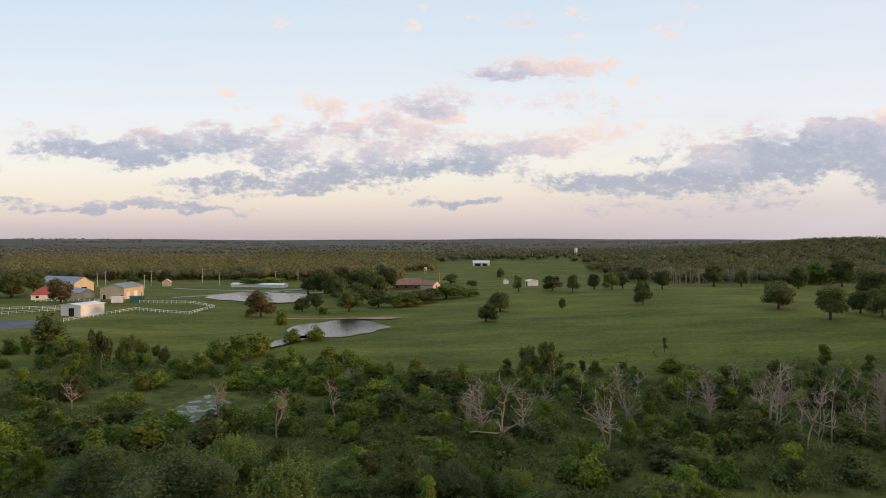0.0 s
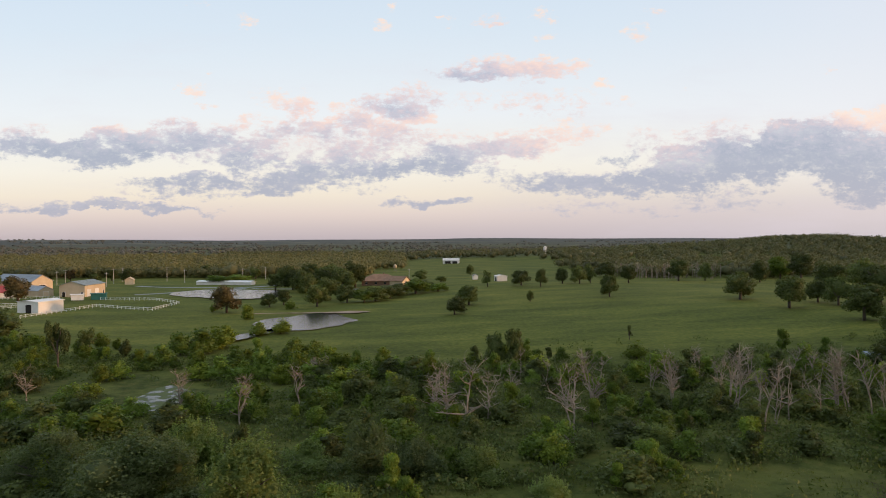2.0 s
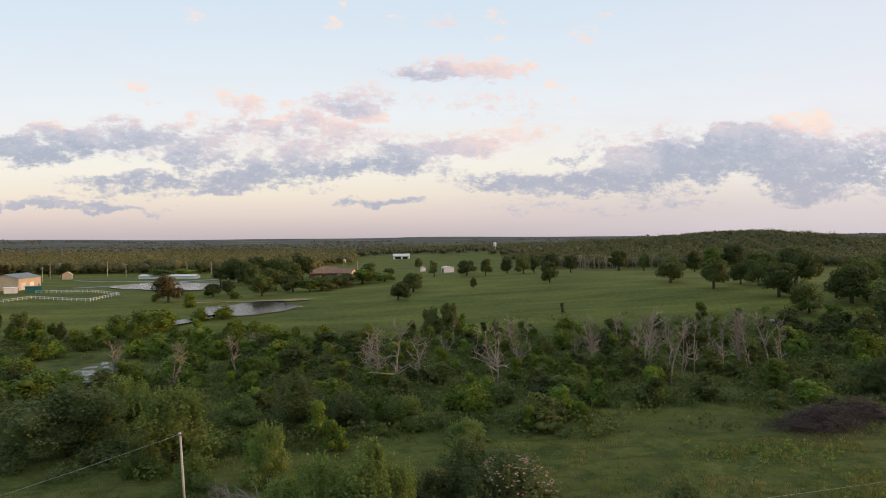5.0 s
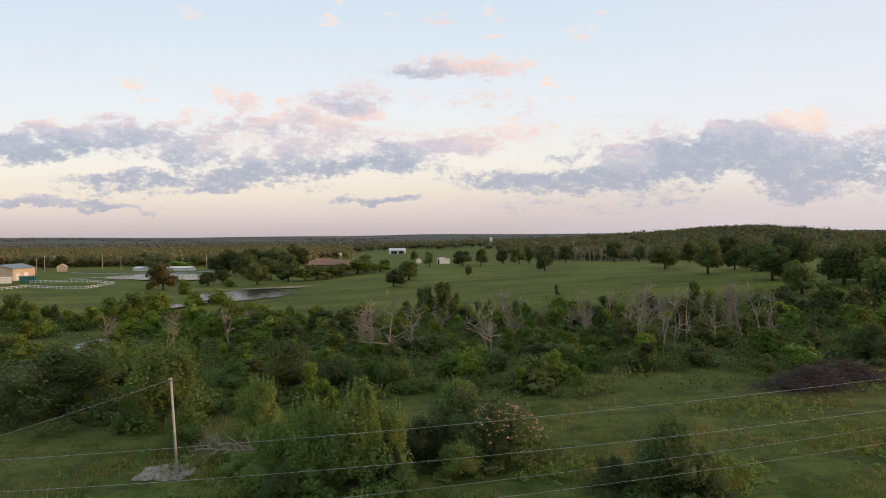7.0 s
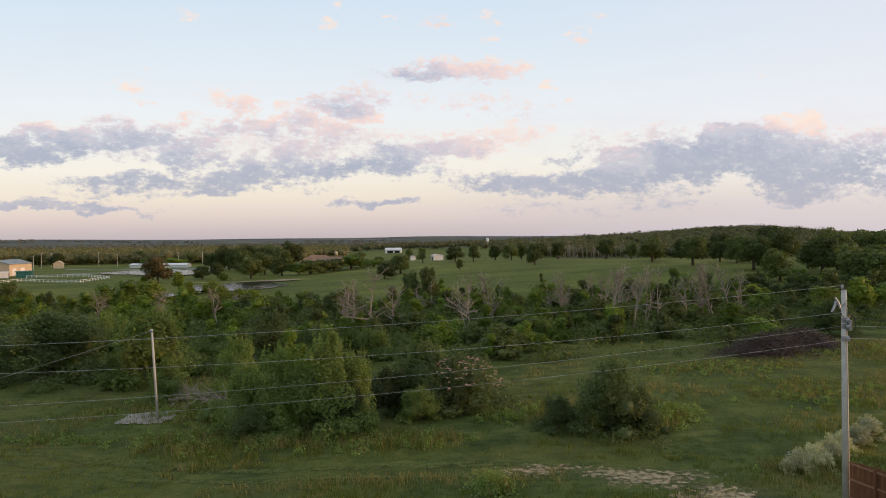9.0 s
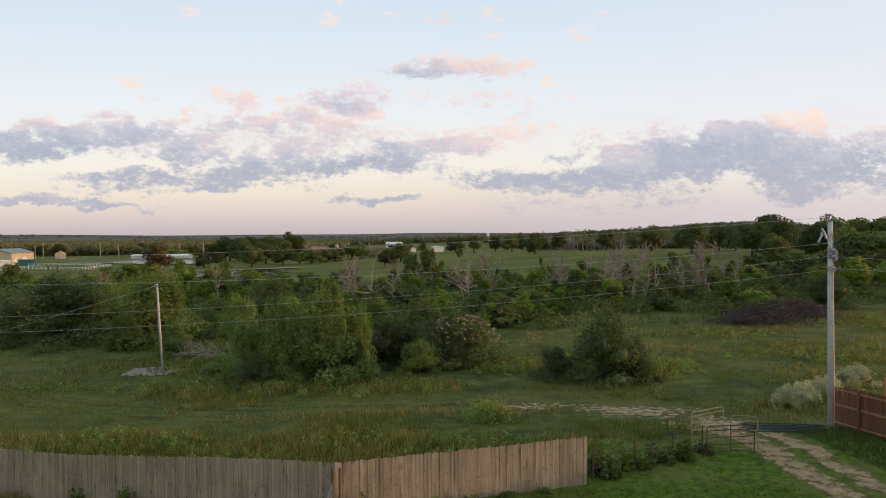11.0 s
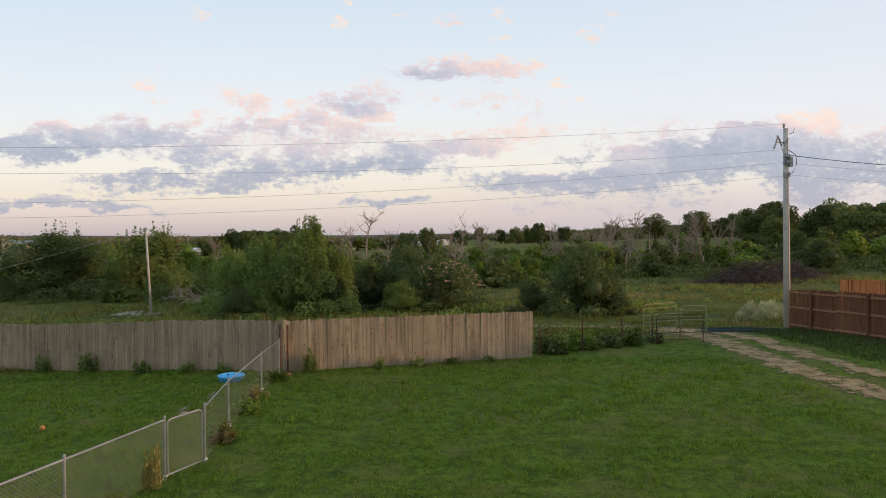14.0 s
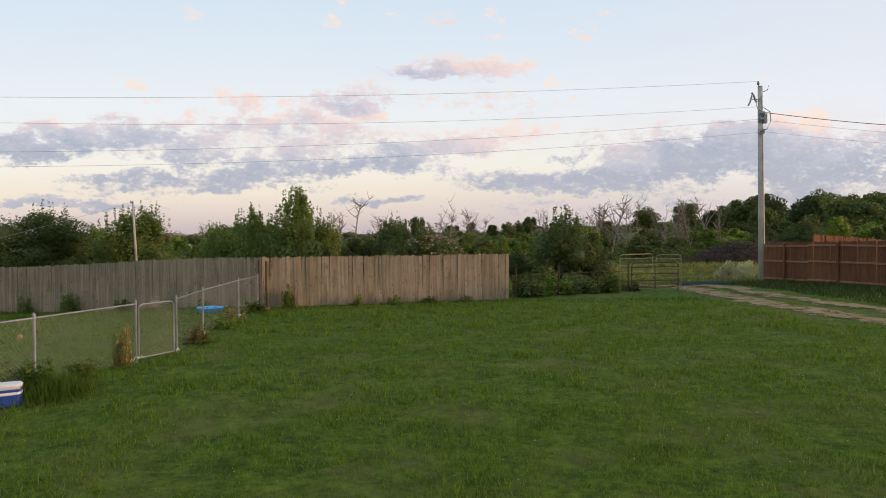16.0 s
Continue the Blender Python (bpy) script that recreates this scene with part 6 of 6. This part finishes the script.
# ---- poles and cables ----
def big_pole(x, y, top):
    p = thing("utility_pole", (x, y, height(x, y)), "grey wooden utility pole with insulators and fuses", "utility pole")
    b = height(x, y)
    h = top - b
    part("shaft", Mesh().tube([(0.12, 0, -0.4), (0.06, 0, h * 0.5), (0, 0, h)], [0.17, 0.145, 0.115], 12), POLE_WOOD, p, smooth=True)
    part("top_pin", Mesh().tube([(0, 0.0, h - 0.5), (-0.10, -0.02, h + 0.06)], 0.025, 6), RUST, p)
    ins = Mesh().lathe([(0.03, 0), (0.075, 0.03), (0.05, 0.06), (0.07, 0.09), (0.045, 0.12), (0.06, 0.15), (0.02, 0.2)], 10).data("insulator", PORCELAIN)
    part("insulator", ins, None, p, at=pose(-0.11, -0.02, h + 0.05))
    arm = part("fuse_bracket", Mesh().tube([(0, 0, h - 0.75), (-0.35, -0.12, h - 0.70), (-0.62, -0.15, h - 0.72)], 0.025, 6), GALV, p)
    cut = Mesh().tube([(0, 0, -0.28), (0.03, 0, 0.0), (0, 0, 0.28)], 0.05, 8).data("fuse_cutout", PORCELAIN)
    part("fuse_cutout", cut, None, arm, at=pose(-0.62, -0.15, h - 0.78, 0, 20, 0))
    part("fuse_cutout", cut, None, arm, at=pose(-0.40, -0.12, h - 0.62, 0, -25, 0))
    part("surge_arrester", Mesh().tube([(0.14, -0.05, h - 0.3), (0.34, -0.1, h - 0.22), (0.40, -0.1, h + 0.02)], 0.018, 6), BLACK_CABLE, p)
    part("loop_cable", Mesh().tube([(0.1, -0.1, h - 1.1), (0.45, -0.14, h - 1.35), (0.5, -0.14, h - 1.8), (0.3, -0.12, h - 2.25), (0.12, -0.1, h - 2.3)], 0.018, 6), BLACK_CABLE, p)
    part("loop_cable", Mesh().tube([(0.1, -0.1, h - 0.5), (-0.3, -0.14, h - 0.9), (-0.2, -0.14, h - 1.25), (-0.05, -0.14, h - 1.3)], 0.014, 6), BLACK_CABLE, p)
    for z in (1.45, 1.75, 2.35):
        part("clamp", Mesh().box(-0.16, -0.17, h - z - 0.12, 0.16, -0.05, h - z + 0.12), GALV, p)
        part("insulator", ins, None, p, at=pose(0.0, -0.2, h - z, 80, 0, 0))
    part("junction_box", Mesh().box(0.08, -0.22, h - 1.95, 0.26, -0.06, h - 1.45), GALV, p)
    part("ground_wire", Mesh().tube([(0.12, -0.18, 0), (0.07, -0.16, h * 0.5), (0.02, -0.13, h - 0.6)], 0.008, 4), BLACK_CABLE, p)
    return p


PX, PY, PTOP = 28.5, 21.3, 10.28
big_pole(PX, PY, PTOP)


def small_pole(x, y, top):
    p = thing("telephone_pole", (x, y, height(x, y)), "thin pale wooden pole in the rough meadow", "utility pole")
    h = top - height(x, y)
    part("shaft", Mesh().tube([(0.02, 0, -0.4), (-0.36, 0, h)], [0.105, 0.075], 10), POLE_WOOD, p, smooth=True)
    part("bracket", Mesh().box(-0.50, -0.13, h - 0.22, -0.26, -0.06, h - 0.1), GALV, p)
    part("insulator", Mesh().lathe([(0.03, 0), (0.06, 0.04), (0.03, 0.12)], 8), PORCELAIN, p, at=pose(-0.46, -0.1, h - 0.1))


small_pole(-12.45, 44.8, 5.86)


def cable(a, b, sag, r, mat, label, n=28):
    a, b = Vector(a), Vector(b)
    pts = [a.lerp(b, i / n) - Vector((0, 0, sag * 4 * (i / n) * (1 - i / n))) for i in range(n + 1)]
    solo("overhead_cable", Mesh().tube([p - a for p in pts], r, 5), mat, label, "cable", "overhead cables", at=pose(*a))


FX, FY = -32.0, 16.8
for z, end, sag in ((10.5, 8.95, 0.78), (9.2, 8.4, 1.06), (8.55, 6.6, 1.0), (7.87, 6.0, 1.02)):
    cable((PX - 0.1, PY - 0.1, z), (FX, FY, end), sag, 0.0065, CABLE, "thin grey power line between poles")
cable((PX + 0.15, PY, PTOP - 1.35), (PX + 32, PY + 2, 9.6), 1.0, 0.018, BLACK_CABLE, "thick black service cable from the pole")
cable((PX + 0.15, PY, PTOP - 1.75), (PX + 40, PY + 6, 8.6), 0.7, 0.007, CABLE, "thin grey power line between poles")
cable((PX + 0.15, PY, PTOP - 2.35), (PX + 40, PY + 6, 8.0), 0.7, 0.007, CABLE, "thin grey power line between poles")
cable((-12.8, 44.8, 5.76), (-38, 41, -1.1), 0.3, 0.012, CABLE, "slack grey guy wire from the thin pole")


def brush_pile(x, y, turn=0.0, big=1.0):
    rng, me = random.Random(8), Mesh()
    for _ in range(1300):
        px, py = rng.gauss(0, 2.9), rng.gauss(0, 1.5)
        top = max(0.2, 3.0 * math.exp(-(px / 4.4) ** 2 - (py / 2.4) ** 2))
        z = rng.uniform(0.05, top)
        a, l = rng.uniform(0, 6.28), rng.uniform(0.5, 1.9)
        me.tube([(px, py, z), (px + l * 0.5 * math.cos(a), py + l * 0.5 * math.sin(a), z + rng.uniform(-0.1, 0.35)), (px + l * math.cos(a), py + l * math.sin(a), max(0, z + rng.uniform(-0.3, 0.8)))], [0.034, 0.022, 0.009], 3, False)
    b = thing("brush_pile", (x, y, height(x, y)), "dark heap of cut brushwood in the meadow", "brush pile", "brush piles", turn=turn, size=(big, big, big))
    tagged(part("brushwood", me, surface("cut_twigs", (0.060, 0.042, 0.038), (0.125, 0.088, 0.074)), b), kind="stuff")
    heap = Mesh()
    rg = np.random.default_rng(4)
    core(heap, rg, [((-1.5, 0, 0.5), (3.6, 2.2, 1.6)), ((1.8, 0.3, 0.5), (3.4, 2.2, 2.4))], 0.62)
    leaf_quads(rg, [((-1.5, 0, 0.5), (3.7, 2.3, 1.7)), ((1.8, 0.3, 0.6), (3.5, 2.3, 2.5))], 5200, 0.085, heap)
    part("withered_leaves", heap, foliage("withered_twigs", (0.032, 0.023, 0.021), (0.062, 0.044, 0.039), (0.100, 0.072, 0.060), 0.15), b)


brush_pile(48.8, 62, 0, 0.85)
brush_pile(56.0, 65.0, 170, 0.82)

# ---- plants round the yard and the meadow ----
def blossoms(parent, seed, count, lo, hi, mat, size, label, front=True):
    """Flower heads over the outer shell of a bush (in its own unit space)."""
    rng, me = np.random.default_rng(seed), Mesh()
    for _ in range(count):
        a, e = rng.uniform(0, 2 * math.pi), rng.uniform(lo, hi)
        q = 0.43 * (0.9 + 0.2 * rng.random())
        c = (q * math.cos(a) * math.cos(e), q * math.sin(a) * math.cos(e), 0.12 + 0.78 * math.sin(e))
        leaf_quads(rng, [(c, (size, size, size))], 6, size * 0.8, me)
    tagged(part("blossom", me, mat, parent, label), kind="stuff")


def blade_field(name, seed, spots, mat, label, category="grass"):
    """Blades of grass: spots of (x, y, height, width, lean)."""
    rng = np.random.default_rng(seed)
    me = Mesh()
    k = 0
    for x, y, h, w, lean in spots:
        a, b = rng.uniform(0, 6.283, 2)
        z = height(x, y) - 0.01
        dx, dy = w * math.cos(a), w * math.sin(a)
        lx, ly = lean * h * math.cos(b), lean * h * math.sin(b)
        me.v += [(x - dx, y - dy, z), (x + dx, y + dy, z), (x + lx, y + ly, z + h)]
        me.f.append((k, k + 1, k + 2))
        k += 3
    return solo(name, me, mat, label, category, kind="stuff")


def lawn_spots():
    """Blades in uneven clumps, finer close to the house."""
    rng, out = random.Random(21), []
    for n, x0, x1, y0, y1, h, w in ((17000, -1, 21, -7, -1, 0.085, 0.0058), (13500, -6, 27, -1, 6, 0.10, 0.009), (9500, -10, 22, 6, 14.5, 0.12, 0.014)):
        for _ in range(n):
            x, y = rng.uniform(x0, x1), rng.uniform(y0, y1)
            if y > 13.0 + 0.2 * abs(x - 4.75):
                continue
            f = 0.35 + 1.3 * max(0, 0.5 + noise.noise(Vector((x * 0.9, y * 0.9, 0))) + 0.4 * noise.noise(Vector((x * 4, y * 4, 3))))
            for _ in range(5):
                out.append((x + rng.gauss(0, 0.035), y + rng.gauss(0, 0.035), h * f * rng.uniform(0.4, 1.1), w, rng.uniform(0.1, 0.9)))
    return out


blade_field("lawn_grass", 2, lawn_spots(), GRASS_BLADE, "short green mown lawn grass of the yard")


def open_track(x, y):
    return (28.0 < y < 31.5 and -6 < x < 18) or (abs(x - 24.2) < 1.9 and y < 24) or math.hypot(x - 20.6, (y - 26.6) * 1.4) < 4.2


# stretches of taller growth: centre, half lengths, height
ROUGH = [(-13, 46, 7, 4, 0.75), (-4, 38, 8, 3.2, 0.8), (6, 36, 6, 2.6, 0.7), (-16, 40, 5, 1.5, 0.5), (1, 20, 9, 2.2, 0.6), (12, 19, 5, 2.0, 0.5), (-9, 23, 6, 2.5, 0.6),
         (11.8, 25, 0.8, 0.8, 1.3), (24, 38.5, 5, 2.4, 0.8), (28, 40.5, 3, 2.2, 0.7), (16, 42, 5, 3.0, 0.6), (33, 27, 5, 3, 0.7), (62, 63, 9, 6, 0.7), (45, 44, 8, 6, 0.5), (40, 56, 9, 3, 0.5)]


def rough(x, y):
    best = 0.0
    if math.hypot((x + 14.3) / 3.6, (y - 43.0) / 3.4) < 1:
        return 0.0
    for cx, cy, rx, ry, h in ROUGH:
        d = math.hypot((x - cx) / rx, (y - cy) / ry) + 0.5 * noise.noise(Vector((x * 0.5, y * 0.5, 1)))
        best = max(best, h * min(1.0, max(0.0, 1.25 - d) * 2))
    return best


def tuft_spots(seed, count, blades, dry):
    rng, out = random.Random(seed), []
    tufts = 0
    while tufts < count:
        y = 15.5 + 55 * rng.random() ** 1.5
        x = rng.uniform(-0.75 * (y + 12), 0.8 * (y + 14) + 8)
        patch = noise.noise(Vector((x * 0.12, y * 0.16, 9 if dry else 5)))
        extra = rough(x, y)
        if dry and patch + extra < 0.05 + 0.3 * rng.random():
            continue
        if extra < 0.2 and rng.random() < 0.3:
            continue
        tall = max(0.14 + 0.5 * max(0, patch + 0.1), extra * rng.uniform(0.5, 1.1))
        if open_track(x, y):
            if rng.random() < 0.85:
                continue
            tall = 0.1
        if y < 15.5 + 0.2 * max(0, x - 14) + (3.5 if x > 16 else 0):
            continue
        tufts += 1
        for _ in range(blades):
            out.append((x + rng.gauss(0, 0.2), y + rng.gauss(0, 0.2), tall * rng.uniform(0.5, 1.3), 0.017 + 0.012 * tall, rng.uniform(0.1, 0.6)))
    return out


blade_field("meadow_grass", 3, tuft_spots(22, 10500, 10, False), GRASS_TALL, "tall uneven green meadow grass behind the fence", "grass")
blade_field("dry_meadow_grass", 4, tuft_spots(25, 4600, 8, True), GRASS_DRY, "dry straw-coloured grass stems among the meadow", "grass")


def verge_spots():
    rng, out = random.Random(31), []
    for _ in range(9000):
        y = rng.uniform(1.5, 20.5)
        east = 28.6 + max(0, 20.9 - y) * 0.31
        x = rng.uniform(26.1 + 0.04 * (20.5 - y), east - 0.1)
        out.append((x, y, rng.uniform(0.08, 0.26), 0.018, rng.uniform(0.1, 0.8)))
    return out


# dark blades stand in for shade beside the red fence
blade_field("verge_grass", 5, verge_spots(), GRASS_SHADED, "unmown grass between the drive and the red fence, coloured dark as in shade", "grass")


def cooler_spots():
    rng, out = random.Random(37), []
    for _ in range(900):
        x, y = rng.gauss(4.35, 0.22), rng.gauss(0.05, 0.32)
        out.append((x, y, rng.uniform(0.15, 0.50), 0.007, rng.uniform(0.1, 0.7)))
    return out


blade_field("uncut_grass", 6, cooler_spots(), GRASS_BLADE, "long uncut grass under the chain-link fence beside the cooler", "grass")


def rough_growth():
    """Low leafy weeds in the taller stretches and round the large bushes."""
    rng, pick, me = np.random.default_rng(9), random.Random(29), Mesh()
    spots = 0
    while spots < 900:
        cx, cy, rx, ry, h = ROUGH[pick.randrange(len(ROUGH))]
        x, y = cx + rx * pick.gauss(0, 0.5), cy + ry * pick.gauss(0, 0.5)
        if open_track(x, y) or y < 17.5 or rough(x, y) == 0:
            continue
        s = h * pick.uniform(0.35, 0.8)
        z = height(x, y)
        leaf_quads(rng, [((x, y, z + s * 0.25), (s * 0.9, s * 0.9, s * 0.4)), ((x + pick.gauss(0, 0.2), y, z + s * 0.75), (s * 0.35, s * 0.35, s * 0.5))], 60, 0.08, me, True)
        spots += 1
    solo("rough_weeds", me, LEAF_SOFT, "rough leafy weeds in the tall meadow grass", "weeds", kind="stuff")


rough_growth()


def clover():
    rng, out = random.Random(23), Mesh()
    for _ in range(300):
        x, y = rng.gauss(13, 4.0), rng.gauss(0.5, 2.6)
        s = 0.007
        z = height(x, y) + rng.uniform(0.05, 0.09)
        out.add([(x - s, y, z), (x, y - s, z), (x + s, y, z), (x, y + s, z), (x, y, z + s)], [(0, 1, 4), (1, 2, 4), (2, 3, 4), (3, 0, 4)])
    solo("clover_heads", out, WHITE_BLOSSOM, "small white clover heads in the lawn", "flowers", kind="stuff")


clover()


def weed(x, y, h, w, leaf="mid", variant=0, label="leafy green weed at the foot of the fence"):
    return plant("weed", x, y, h, w, "weed", leaf, variant, label, "weed", "fence weeds", 800, 0.065)


weed(-10.0, 17.0, 0.77, 0.65, "soft", 1)
weed(-5.0, 15.5, 0.68, 0.65, "soft", 2)
weed(-3.0, 14.9, 0.77, 0.86, "soft", 3)
weed(-0.6, 14.0, 0.51, 0.79, "soft", 4)
weed(1.2, 13.5, 0.42, 0.72, "soft", 0)
weed(2.6, 13.2, 0.38, 0.58, "soft", 2)
weed(5.7, 12.9, 0.85, 0.58, "soft", 1)
weed(8.2, 13.4, 0.47, 0.43, "soft", 2)
weed(9.6, 13.7, 0.34, 0.65, "soft", 3)
weed(10.9, 14.0, 0.26, 0.72, "soft", 1)
weed(12.4, 14.3, 0.26, 0.58, "soft", 4)
weed(15.2, 15.9, 1.0, 1.7, "dark", 0, "dark leafy weeds along the wire fence")
weed(16.6, 16.5, 0.9, 1.5, "mid", 1, "dark leafy weeds along the wire fence")
weed(17.9, 17.1, 0.75, 1.5, "dark", 2, "dark leafy weeds along the wire fence")
weed(19.2, 17.5, 0.7, 1.4, "mid", 3, "dark leafy weeds along the wire fence")
weed(20.6, 18.2, 0.5, 1.2, "dark", 4, "dark leafy weeds along the wire fence")
weed(4.35, 2.35, 0.85, 0.4, "dry", 1, "dry yellow weed against the chain-link fence")
weed(4.0, 1.4, 0.34, 0.6, "light", 2, "yellowish low weeds under the chain-link fence")
weed(3.65, 0.5, 0.5, 1.0, "mid", 3, "low weeds under the chain-link fence")
weed(3.35, -0.5, 0.55, 0.9, "mid", 0, "low weeds under the chain-link fence")
weed(4.85, 5.2, 0.4, 0.8, "dry", 0, "dry yellow weeds under the chain-link fence")
weed(4.75, 7.6, 0.35, 0.9, "mid", 4, "low weeds under the chain-link fence")
weed(4.75, 9.2, 0.4, 0.8, "dry", 2, "dry yellow weeds under the chain-link fence")
weed(4.85, 11.4, 0.4, 0.8, "mid", 3, "low weeds under the chain-link fence")


def flowering(x, y, h, w, variant):
    b = near_bush(x, y, h, w, "pale", variant, "tall pale weeds with white flower heads by the red fence")
    blossoms(b, variant + 3, 110, 0.5, 1.5, WHITE_BLOSSOM, 0.016, "white flower heads")


flowering(29.4, 26.2, 1.35, 2.0, 1)
flowering(30.9, 26.9, 1.45, 2.0, 2)
flowering(32.6, 28.2, 1.3, 2.2, 0)
flowering(34.6, 29.9, 1.3, 2.2, 1)
flowering(36.6, 31.0, 1.4, 2.4, 2)
flowering(38.9, 32.8, 1.35, 2.6, 0)


def fallen_tree(x, y, turn, size):
    f = thing("fallen_tree", (x, y, height(x, y) + 0.3), "bleached bare fallen tree lying in rough grass", "fallen tree", turn=turn)
    part("branch_work", shared(("dead", 2), lambda: dead_mesh(5)), None, f, at=pose(0, 0, 0, 78, 0, 0) @ Matrix.Diagonal((size * 0.6, size * 0.6, size, 1)))


fallen_tree(-6.8, 48.6, -80, 6.5)
fallen_tree(17.5, 80.0, -60, 5.0)
blossoms(mimosa, 5, 230, 0.35, 1.35, BLOSSOM, 0.0115, "pink blossom tufts")
